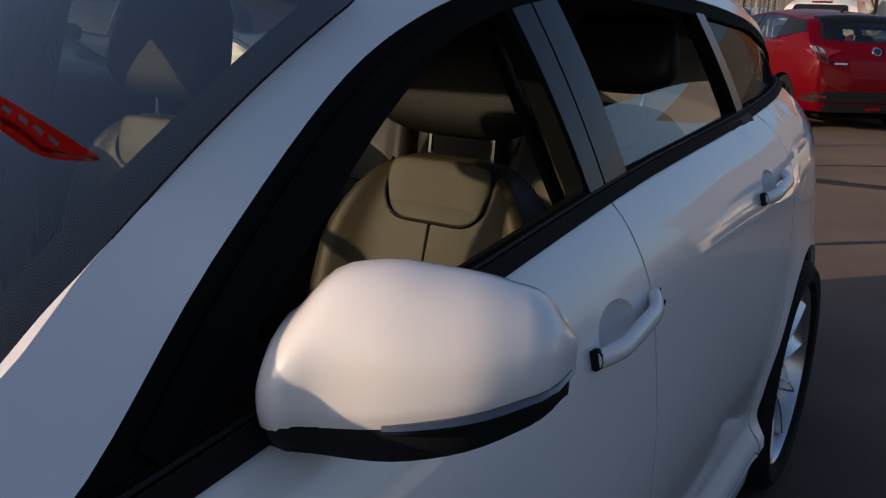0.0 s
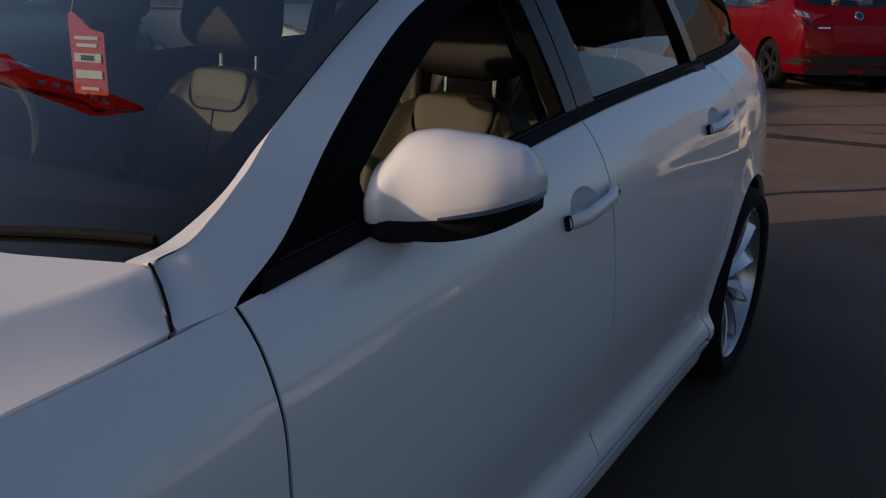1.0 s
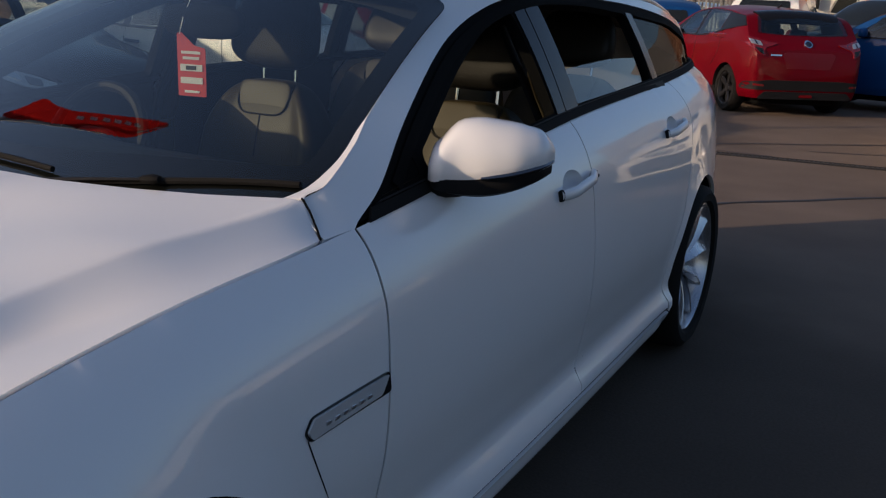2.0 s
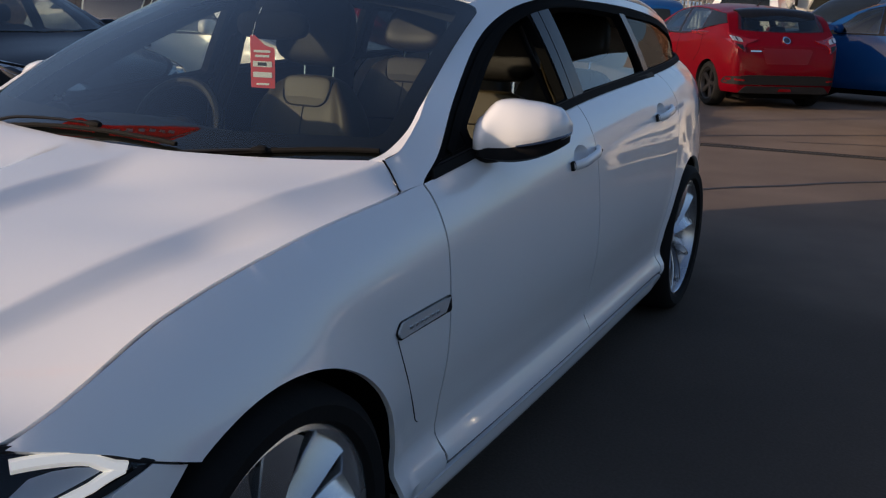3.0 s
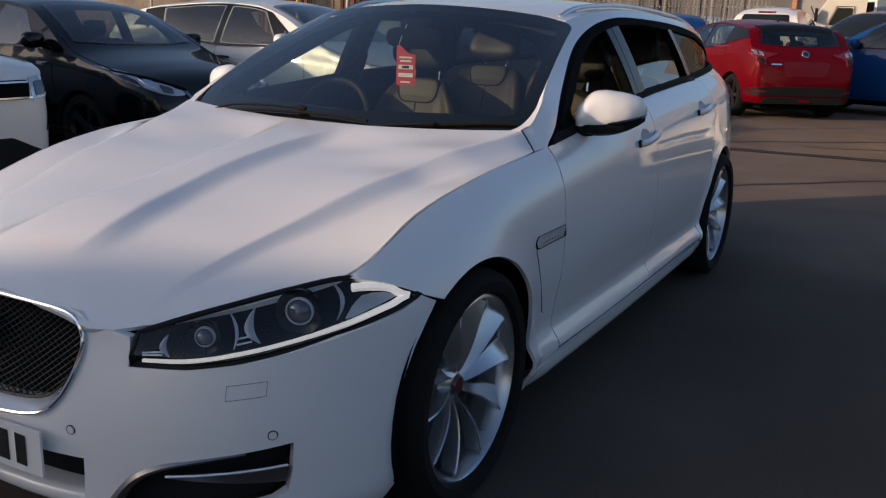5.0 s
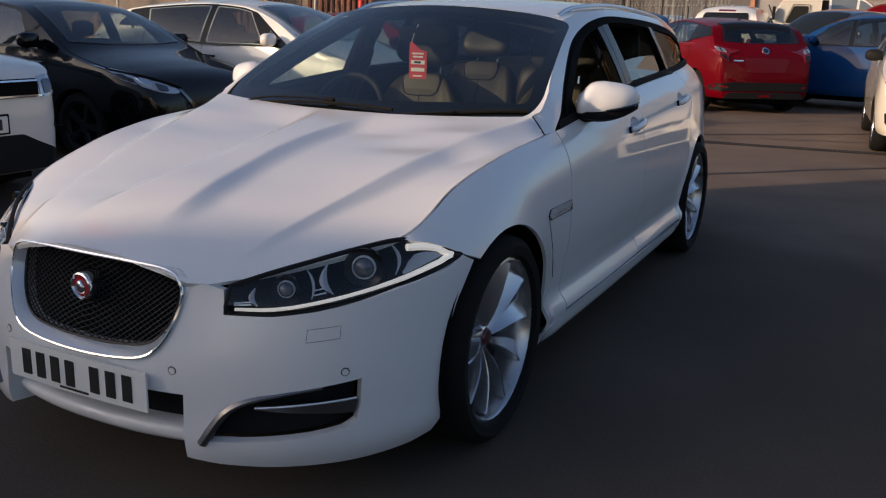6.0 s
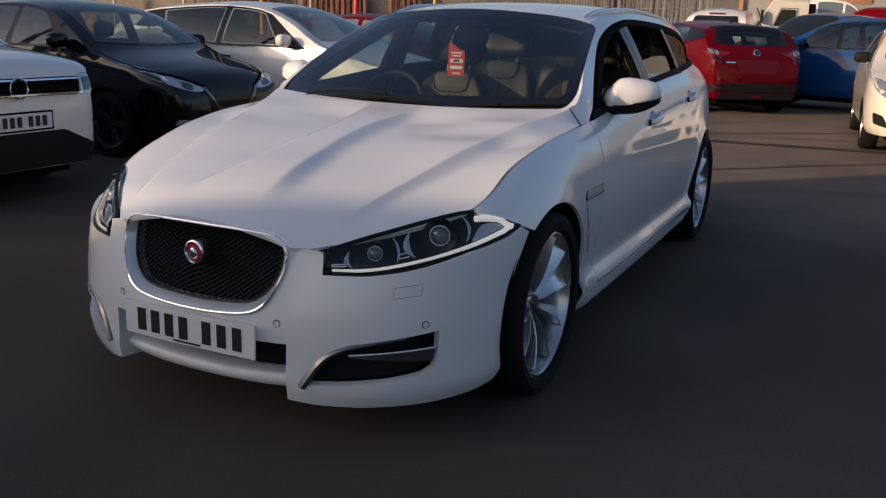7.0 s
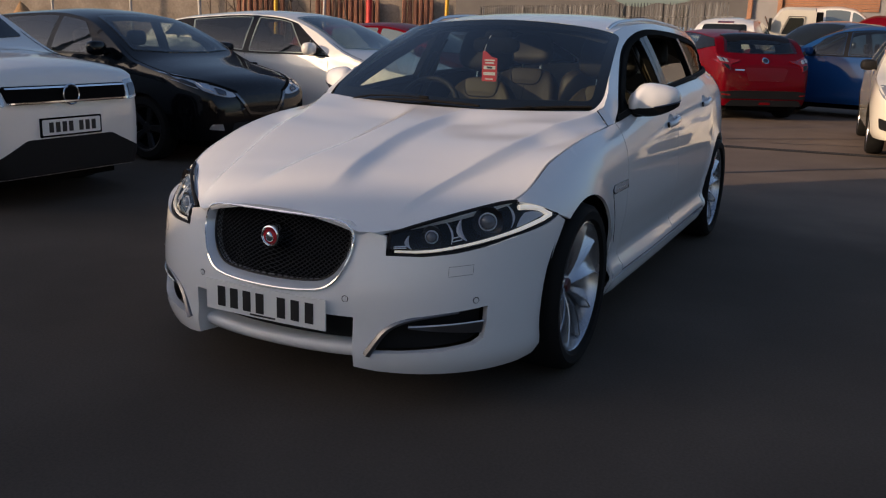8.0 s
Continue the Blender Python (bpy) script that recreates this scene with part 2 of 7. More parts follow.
def sheet(outline, surf, step=0.03, holes=(), flange=0.012, away=None, mirror=False, lines=None):
    """A pressed panel: a flat outline with holes, meshed and laid on the surface surf(u, v) -> (x, y, z), its edges turned inwards.
    away: a point on the inner side, towards which the edges turn; lines: points of creases that the mesh has to follow."""
    from mathutils.geometry import delaunay_2d_cdt
    loops = [resample(outline, step)] + [resample(h, step) for h in holes]
    lo, hi = loops[0].min(0), loops[0].max(0)
    gx, gy = np.meshgrid(np.arange(lo[0] + step / 2, hi[0], step), np.arange(lo[1] + step / 2, hi[1], step))
    gx[1::2] += step / 2
    g = np.stack([gx.ravel(), gy.ravel()], 1)
    if len(g):
        g = g[inside(g, loops)]
        g = g[edge_dist(g, loops) > step * 0.5] if len(g) else g
    if lines is not None:
        ex = np.array(lines, float)
        ex = ex[inside(ex, loops)]
        ex = ex[edge_dist(ex, loops) > step * 0.3]
        far = np.min(np.hypot(g[:, None, 0] - ex[None, :, 0], g[:, None, 1] - ex[None, :, 1]), axis=1)
        g = np.concatenate([g[far > step * 0.6], ex])
    verts, edges = [], []
    for lp in loops:
        o = len(verts)
        verts += [Vector((float(p[0]), float(p[1]))) for p in lp]
        edges += [(o + i, o + (i + 1) % len(lp)) for i in range(len(lp))]
    verts += [Vector((float(p[0]), float(p[1]))) for p in g]
    v2, _, faces, *_ = delaunay_2d_cdt(verts, edges, [], 0, 1e-7)
    cen = np.array([sum((np.array(v2[i]) for i in f), np.zeros(2)) / len(f) for f in faces])
    ok = inside(cen, loops)
    bm = bmesh.new()
    sg = -1 if mirror else 1
    bv = []
    for q in v2:
        p = surf(q.x, q.y)
        bv.append(bm.verts.new((sg * p[0], p[1], p[2])))
    for f, k in zip(faces, ok):
        if k:
            try:
                bm.faces.new([bv[i] for i in f])
            except ValueError:
                pass
    for v in [v for v in bm.verts if not v.link_faces]:
        bm.verts.remove(v)
    bm.normal_update()
    bmesh.ops.recalc_face_normals(bm, faces=bm.faces)
    if away is not None:
        t = Vector((sg * away[0], away[1], away[2]))
        s = sum(f.normal.dot(f.calc_center_median() - t) * f.calc_area() for f in bm.faces)
        if s < 0:
            bmesh.ops.reverse_faces(bm, faces=bm.faces)
    bm.normal_update()
    if flange:
        rim = [e for e in bm.edges if len(e.link_faces) == 1]
        low = {}
        for e in rim:
            for v in e.verts:
                if v not in low:
                    low[v] = v.co - v.normal * flange
        low = {v: bm.verts.new(c) for v, c in low.items()}
        for e in rim:
            lp = e.link_loops[0]
            a, b = lp.vert, lp.link_loop_next.vert
            bm.faces.new((b, a, low[a], low[b]))
    return bm


def box(bm, c, s, m=None, bevel=0.0):
    r = bmesh.ops.create_cube(bm, size=1.0)
    vs = r["verts"]
    for v in vs:
        v.co = Vector((v.co.x * s[0], v.co.y * s[1], v.co.z * s[2]))
    if bevel:
        es = list({e for v in vs for e in v.link_edges})
        q = bmesh.ops.bevel(bm, geom=es, offset=bevel, segments=2, affect="EDGES", profile=0.7)
        vs = list({v for f in q["faces"] for v in f.verts} | {v for v in vs if v.is_valid})
        vs = [v for v in vs if v.is_valid]
    t = (m or Matrix.Identity(4))
    for v in vs:
        v.co = t @ v.co + Vector(c)
    return vs


def tube(bm, path, radius, n=8, closed=False, flat=1.0):
    """A round or flattened bar along a path; radius may be a list."""
    pts = [Vector([float(c) for c in p]) for p in path]
    k = len(pts)
    rings = []
    up = Vector((0, 0, 1))
    last = None
    for i, p in enumerate(pts):
        a = pts[i - 1] if (i or closed) else p
        b = pts[(i + 1) % k] if (i + 1 < k or closed) else p
        d = (b - a).normalized()
        s = d.cross(up)
        if s.length < 0.05:
            s = d.cross(Vector((0, 1, 0)))
        s.normalize()
        if last is not None and s.dot(last) < 0:
            s = -s
        last = s
        w = s.cross(d).normalized()
        r = radius[i] if isinstance(radius, (list, tuple)) else radius
        rings.append([bm.verts.new(p + s * (r * math.cos(2 * math.pi * j / n)) + w * (r * flat * math.sin(2 * math.pi * j / n))) for j in range(n)])
    for i in range(k if closed else k - 1):
        A, B = rings[i], rings[(i + 1) % k]
        for j in range(n):
            bm.faces.new((A[j], A[(j + 1) % n], B[(j + 1) % n], B[j]))
    if not closed:
        bm.faces.new(rings[0][::-1])
        bm.faces.new(rings[-1])


def lathe(bm, prof, n=48, m=None):
    """Turns a profile of (radius, height along x) round the x axis."""
    m = m or Matrix.Identity(4)
    rings = [[bm.verts.new(m @ Vector((h, r * math.cos(2 * math.pi * j / n), r * math.sin(2 * math.pi * j / n)))) for j in range(n)] for r, h in prof]
    for A, B in zip(rings, rings[1:]):
        for j in range(n):
            bm.faces.new((A[j], A[(j + 1) % n], B[(j + 1) % n], B[j]))
    return rings


def grid_mesh(bm, rows, closed_u=False):
    vs = [[bm.verts.new(Vector([float(c) for c in p])) for p in r] for r in rows]
    for A, B in zip(vs, vs[1:]):
        k = len(A)
        for j in range(k if closed_u else k - 1):
            bm.faces.new((A[j], A[(j + 1) % k], B[(j + 1) % k], B[j]))
    return vs


def blob(bm, c, s, p=2.6, nu=20, nv=12, warp=None):
    """A rounded cushion: a superellipsoid about c with half sizes s."""
    def q(a, e):
        return math.copysign(abs(a) ** e, a)
    e = 2.0 / p
    rows = []
    for i in range(nv + 1):
        ph = -math.pi / 2 + math.pi * i / nv
        rows.append([])
        for j in range(nu):
            th = 2 * math.pi * j / nu
            v = Vector((s[0] * q(math.cos(ph), e) * q(math.cos(th), e), s[1] * q(math.cos(ph), e) * q(math.sin(th), e), s[2] * q(math.sin(ph), e)))
            if warp:
                v = warp(v)
            rows[-1].append(v + Vector(c))
    grid_mesh(bm, rows, closed_u=True)
    bmesh.ops.remove_doubles(bm, verts=bm.verts, dist=1e-5)


def smooth01(x):
    x = min(max(x, 0.0), 1.0)
    return x * x * (3 - 2 * x)

# ---- the white estate car: front axle at y = 0, nose towards -y, its left side at +x ----
WB, WR = 2.909, 0.343
Z_S = curve1((-.60, .690), (-.43, .745), (-.32, .79), (-.147, .85), (.12, .903), (.5, .938), (.6, .948), (1.57, 1.04), (2.63, 1.085), (3.9, 1.12), (4.1, 1.12))
X_S = curve1((-.60, .62), (-.43, .736), (-.147, .760), (.12, .777), (.5, .790), (.6, .793), (1.2, .790), (1.8, .770), (2.6, .740), (3.3, .672), (3.6, .615), (3.9, .50), (4.1, .40))
X_B = curve1((.14, .79), (.18, .84), (.23, .868), (.275, .894), (.300, .894), (.344, .867), (.42, .871), (.55, .887), (.68, .886), (.8, .874), (.95, .850), (1.2, .80))
PLAN = curve1((-.6, .86), (-.4, .925), (-.25, .962), (0, .985), (.5, .990), (1.2, 1.0), (2.2, 1.0), (2.9, .992), (3.3, .950), (3.6, .858), (3.8, .720), (3.95, .555), (4.05, .44), (4.1, .40))


TUCK = curve1((.50, 1.2), (.537, .95), (.58, .31), (.63, .12), (.70, 0))


def side(y, z, off=0.0):
    zs, xs = Z_S(y), X_S(y)
    h = zs - z
    if h >= 0:
        xb = X_B(z) * PLAN(y)
        for c in (0.0, WB):
            r = math.hypot(y - c, z - WR)
            xb += 0.014 * math.exp(-((r - 0.36) / 0.055) ** 2)
        t = min(h / 0.17, 1.0)
        x = xs + (xb - xs) * (1 - (1 - t) ** 2.3) ** 0.75 if xb > xs else xs + (xb - xs) * t
    else:
        g = -h
        x = xs - 0.40 * g - 0.36 * g * g - 0.16 * g * smooth01((1.75 - y) / 0.6)
        if y < .70:
            x -= TUCK(y) * g
    return (x + off, y, z)


def side_l(off=0.0):
    return lambda y, z: side(y, z, off)


ZC = curve1((-.86, .700), (-.80, .728), (-.70, .772), (-.5, .829), (-.3, .864), (-.1, .901), (.1, .932), (.25, .952), (.41, .973), (.55, 1.000))
CREASE_1 = curve1((-.8, .15), (-.6, .122), (-.35, .086), (-.1, .064), (.12, .070), (.4, .112))
CREASE_2 = curve1((-.6, .435), (-.4, .482), (-.2, .526), (0, .566), (.2, .606), (.4, .672), (.54, .728))
WIDE_2 = curve1((-.6, .035), (-.4, .046), (-.2, .070), (0, .086), (.2, .100), (.4, .090), (.54, .058))
BON_X = curve1((-.86, .38), (-.753, .47), (-.60, .615), (-.43, .736), (-.147, .760), (.12, .777), (.5, .790))
BON_Z = curve1((-.86, .62), (-.753, .640), (-.60, .692), (-.43, .745), (-.32, .79), (-.147, .85), (.12, .903), (.5, .938))


def fold(t):
    """From 1 to 0: a crisp ridge at the start, a steep flank and a soft run-out."""
    t = min(max(t, -.11), 1.0)
    if t < .11:
        return 1 - (t + .11) ** 2 / .44 / .75
    return 1 - (t - t ** 4 / 4) / .75


def bonnet_z(x, y):
    a = abs(x)
    xs = BON_X(y)
    f = smooth01((y + .80) / .3)
    c1, c2 = CREASE_1(y), CREASE_2(y)
    rear = smooth01((y - .05) / .25)
    h1 = .027 * f * (1 - smooth01((y - .22) / .22))
    h2 = .44 * WIDE_2(y) * f * smooth01((xs - c2) / .08)
    rise = h1 * rear * smooth01((a - c1 - .10) / (c2 - c1 - .12))
    drop = max(ZC(y) - BON_Z(y) - h1 * (1 - rear), 0.0)
    h2 += (drop - h2) * rear
    wide = WIDE_2(y) + (max(xs - c2, .05) - WIDE_2(y)) * rear
    t2 = (a - c2) / wide
    flank = fold(t2) + ((1 - min(max(t2, 0.0), 1.0)) ** (2.4 - 1.0 * smooth01((y - .30) / .20)) - fold(t2)) * rear
    edge = BON_Z(y) - (ZC(y) - h1 * (1 - rear) - h2)
    z = ZC(y) - h1 * (1 - fold((a - c1) / .080)) + rise - h2 * (1 - flank)
    return z + edge * min(a / (xs - .006), 1.03) ** (2.3 + 7.7 * smooth01((y + .05) / .55) + 12 * smooth01((y - .20) / .30))


def bonnet(x, y):
    return (x, y, bonnet_z(x, y))


NA, NN = -.17, 2.4
N_A = curve1((.12, .79), (.16, .825), (.2, .846), (.3, .857), (.5, .860), (.65, .858), (.75, .84))
N_F = curve1((.12, -.86), (.17, -.895), (.21, -.906), (.3, -.905), (.45, -.897), (.55, -.872), (.62, -.852), (.70, -.838), (.76, -.80))


def nose_s(z, x=None, y=None):
    """The run along the nose, from the middle, of the place at height z with that x or that y."""
    if x is not None:
        k = math.asin(min((abs(x) / N_A(z)) ** (NN / 2), 1.0))
        return math.copysign(1.25 * k * 2 / math.pi, x)
    return 1.25 * math.acos(min(max((NA - y) / (NA - N_F(z)), 0.0) ** (NN / 2), 1.0)) * 2 / math.pi


def nose(u, z, off=0.0):
    k = min(abs(u) / 1.25, 1.04) * math.pi / 2
    A, B = N_A(z), NA - N_F(z)
    s, c = math.sin(k), math.cos(k)
    x = A * abs(s) ** (2 / NN)
    y = NA - B * math.copysign(abs(c) ** (2 / NN), c)
    nx, ny = x ** (NN - 1) / A ** NN, -(max(NA - y, 0)) ** (NN - 1) / B ** NN
    n = math.hypot(nx, ny) or 1
    return (math.copysign(x + off * nx / n, u), y + off * ny / n, z)


def nose_off(off):
    return lambda u, z: nose(u, z, off)


def nose_loop(pts, both=False):
    """Points (x, z) or ('y', y, z) laid out along the nose."""
    out = [(nose_s(p[2], y=p[1]), p[2]) if p[0] == "y" else (nose_s(p[1], x=p[0]), p[1]) for p in pts]
    return out + [(-u, z) for u, z in reversed(out)] if both else out


def both_sides(name, outline, surf, mat, parent, step=0.03, holes=(), flange=0.012, away=(0, 1.5, .6), label="", sides=(False, True)):
    return [part_raw(name, sheet(outline, surf, step, holes, flange, away, mirror=m), mat, parent, label) for m in sides]


estate = thing("estate_car", "white estate car with chrome grille on dark asphalt", "car")


def arc(cy, cz, r, a0, a1, n=24):
    return [(cy + r * math.cos(radians(a0 + (a1 - a0) * i / n)), cz + r * math.sin(radians(a0 + (a1 - a0) * i / n))) for i in range(n + 1)]


AR = 0.372
# bonnet
edge_r = [(BON_X(y) - .006, y) for y in np.linspace(.50, -.43, 28)]
lamp_top = [tuple(p[:2]) for p in spline([(.733, -.432), (.655, -.535), (.58, -.618), (.50, -.690), (.427, -.755)], 5)]
front = lamp_top + [(.38, -.802), (.335, -.831), (.2, -.845), (0, -.850)]
rear = [(0, .435), (.2, .440), (.4, .466), (.55, .494), (.65, .520), (.69, .531), (.73, .537), (.757, .528), (.784, .512)]
half = rear + edge_r + front[1:]
bon_loop = half[:-1] + [(0, -.850)] + [(-x, y) for x, y in reversed(half[1:-1])]
creases = [(sg * (c(y) + o * w(y)), y) for sg in (1, -1) for c, w in ((CREASE_1, lambda y: .080), (CREASE_2, WIDE_2)) for y in np.arange(-.76, .53, .02) for o in (-.26, -.12, -.05, .05, .12, .3, .5, .75, 1.0)]
part_raw("bonnet", sheet(bon_loop, bonnet, .019, (), .014, (0, -.1, .2), lines=creases), WHITE_PAINT, estate, "white bonnet with raised power bulge creases")

# front wings
wing = ([(-.43, .743), (-.375, .729), (-.32, .708), (-.272, .683), (-.20, .655)]
        + arc(0, WR, AR, 122, 4, 30) + [(.373, .30), (.374, .252), (.588, .266), (.580, .33), (.571, .38), (.571, .434), (.578, .50), (.587, .60), (.594, .72), (.600, .82), (.600, .90), (.596, .946)]
        + [(y, Z_S(y) - .001) for y in np.linspace(.56, -.40, 24)])
wings = both_sides("front_wing", wing, side_l(), WHITE_PAINT, estate, .028)
# doors
d_front = [(.600, .946), (.604, .90), (.604, .82), (.598, .72), (.591, .60), (.582, .50), (.575, .434), (.575, .38), (.584, .33), (.592, .285)]
d_mid = [(1.590, .285), (1.612, .45), (1.622, .70), (1.624, .90), (1.622, Z_S(1.622) - .002)]
d_front = [(y + .002, z) for y, z in d_front]
door1 = d_front + [(1.0, .282)] + d_mid + [(y, Z_S(y) - .002) for y in np.linspace(1.55, .66, 16)]
d_mid2 = [(y + .005, z) for y, z in d_mid]
d_rear = [(2.49, .285)] + [(WB - math.sqrt(max(.43 ** 2 - (z - WR) ** 2, 0)), z) for z in (.36, .45, .55, .64)] + [(2.66, .76), (2.72, .88), (2.735, 1.0), (2.735, Z_S(2.735) - .002)]
door2 = d_mid2[::-1][::-1][:1] + d_rear + [(y, Z_S(y) - .002) for y in np.linspace(2.65, 1.70, 16)] + d_mid2[::-1][:-1]
HANDLES = ((1.385, .884), (2.365, .938))


def cup_loop(y0, z0, k=1.0):
    return [(y0 + .098 + .066 * k * math.cos(a), z0 + .014 + .036 * k * math.sin(a)) for a in np.linspace(0, 2 * math.pi, 28, endpoint=False)]


doors1 = both_sides("front_door", door1, side_l(), WHITE_PAINT, estate, .022, holes=[cup_loop(*HANDLES[0])], flange=.008)
doors2 = both_sides("rear_door", door2, side_l(), WHITE_PAINT, estate, .022, holes=[cup_loop(*HANDLES[1])], flange=.008)
# rear quarter
quarter = ([(2.740, Z_S(2.74) - .002), (2.740, 1.0), (2.725, .88), (2.665, .76)] + [(WB - math.sqrt(.425 ** 2 - (z - WR) ** 2), z) for z in (.64, .55, .45, .36)]
           + [(2.50, .285), (2.515, .262)] + arc(WB, WR, AR + .006, 187, 0, 34)[1:] + [(3.30, .30), (3.6, .26), (3.95, .28), (4.03, .45), (4.05, .7), (4.06, .9), (4.04, 1.1)]
           + [(y, Z_S(y) - .002) for y in np.linspace(3.95, 2.80, 16)])
both_sides("rear_quarter_panel", quarter, side_l(), WHITE_PAINT, estate, .035)
# sills
sill = [(.374, .249), (.6, .262), (1.5, .268), (2.515, .258), (2.53, .20), (2.50, .155), (1.5, .150), (.55, .150), (.42, .153), (.384, .160), (.376, .20)]
SKIRT = curve1((.14, -.012), (.155, .000), (.18, .016), (.215, .024), (.234, .022), (.256, .006), (.27, .004))
both_sides("side_skirt", sill, lambda y, z: side(y, z, SKIRT(z) * smooth01((y - .40) / .25 + .35) * smooth01((2.56 - y) / .2 + .2)), WHITE_PAINT, estate, .018)
# grey strip standing for the shade in the channel above the skirt
both_sides("sill_crease_shade", [(.60, .2775), (1.5, .280), (2.50, .2775), (2.50, .272), (1.5, .2725), (.60, .272)], side_l(-.004), SEAM_GREY, estate, .03, flange=.01)

# window band: outer shape and openings, side view
def belt(y, up):
    return (y, Z_S(y) + up)


BAND = ([belt(y, .002) for y in np.linspace(.612, 3.86, 40)]
        + [tuple(p) for p in spline([(3.90, 1.135), (3.80, 1.185), (3.55, 1.262), (3.2, 1.318), (2.7, 1.356), (2.2, 1.372), (1.8, 1.374), (1.55, 1.352), (1.33, 1.300), (1.11, 1.220), (.875, 1.102), (.71, .999), (.612, .953)], 5)])
OPEN_1 = rounded([belt(.885, .030), belt(1.560, .026), (1.545, 1.322), (1.37, 1.272), (1.12, 1.162), (.885, 1.040)], [.01, .015, .03, .08, .08, .02])
OPEN_2 = rounded([belt(1.735, .026), belt(2.535, .026), (2.495, 1.328), (2.1, 1.346), (1.715, 1.342)], [.015, .015, .025, .1, .02])
OPEN_3 = rounded([belt(2.640, .026), belt(3.78, .022), (3.50, 1.235), (3.15, 1.292), (2.59, 1.325)], [.012, .03, .06, .1, .02])
SAIL = rounded([belt(.70, .024), belt(.850, .028), (.850, 1.040)], .012)
both_sides("window_frame", BAND, side_l(-.004), FRAME_BLACK, estate, .03, holes=[OPEN_1, OPEN_2, OPEN_3, SAIL], flange=.03, away=(0, 1.8, 1.0))
both_sides("belt_moulding", [belt(y, -.001) for y in np.linspace(.64, 3.84, 30)] + [belt(y, .019) for y in np.linspace(3.84, .66, 30)], side_l(.006), RUBBER, estate, .02, flange=.01, away=(0, 1.8, 1.0))
both_sides("window_trim", [belt(y, .0195) for y in np.linspace(.68, 3.84, 30)] + [belt(y, .023) for y in np.linspace(3.84, .70, 30)], side_l(.003), PLASTIC, estate, .02, flange=.006, away=(0, 1.8, 1.0))
both_sides("mirror_sail_panel", SAIL, side_l(-.006), FRAME_BLACK, estate, .02, flange=.008, away=(0, 1.5, 1.0))
for mm in (False, True):
    part_raw("pillar_cover", sheet(rounded([belt(1.630, .022), belt(1.728, .022), (1.708, 1.352), (1.622, 1.348)], .005), side_l(.001), .03, (), .008, (0, 1.8, 1), mm), GLOSS_BLACK, estate)
    part_raw("pillar_cover", sheet(rounded([belt(1.566, .022), belt(1.624, .022), (1.616, 1.346), (1.556, 1.335)], .005), side_l(.001), .03, (), .008, (0, 1.8, 1), mm), GLOSS_BLACK, estate)
# glass: the near front window is wound right down, the near rear one half way
part_raw("rear_door_glass", sheet(rounded([belt(1.70, -.02), belt(2.56, -.02), (2.545, 1.178), (2.2, 1.186), (1.73, 1.166)], [.01, .01, .02, .2, .02]), side_l(-.020), .04, (), 0), SIDE_GLASS, estate)
part_raw("quarter_glass", sheet(OPEN_3, side_l(-.012), .04, (), 0), PRIVACY_GLASS, estate)
part_raw("rear_door_glass", sheet(OPEN_2, side_l(-.014), .04, (), 0, mirror=True), SIDE_GLASS, estate)
part_raw("quarter_glass", sheet(OPEN_3, side_l(-.012), .04, (), 0, mirror=True), PRIVACY_GLASS, estate)
part_raw("front_door_glass", sheet(OPEN_1, side_l(-.014), .04, (), 0, mirror=True), SCREEN_GLASS, estate)
for mm in (False, True):
    part_raw("door_pillar_strip", sheet(rounded([belt(2.545, .024), belt(2.625, .024), (2.574, 1.33), (2.498, 1.332)], .006), side_l(.001), .03, (), .01, (0, 2, 1), mm), GLOSS_BLACK, estate)

# body above the belt: windscreen pillar, cant rail and tail
ROOF_E = curve1((1.20, 1.335), (1.45, 1.378), (1.8, 1.402), (2.5, 1.395), (3.2, 1.350), (3.6, 1.285), (3.9, 1.20), (4.02, 1.15))
SCREEN_E = [tuple(p) for p in spline([(.519, .9415), (.537, .986), (.58, 1.010), (.63, 1.036), (.68, 1.065), (.735, 1.097), (.80, 1.132), (1.0, 1.228), (1.16, 1.302), (1.235, 1.342)], 5)]
pillar = SCREEN_E + [(y, ROOF_E(y)) for y in np.linspace(1.30, 4.0, 36)] + [(4.05, 1.121)] + [belt(y, .001) for y in np.linspace(4.0, 3.90, 3)] + BAND[40:] + [(.598, .946)]
both_sides("roof_pillar", pillar, side_l(), WHITE_PAINT, estate, .03, flange=.02, away=(0, 1.8, .9))

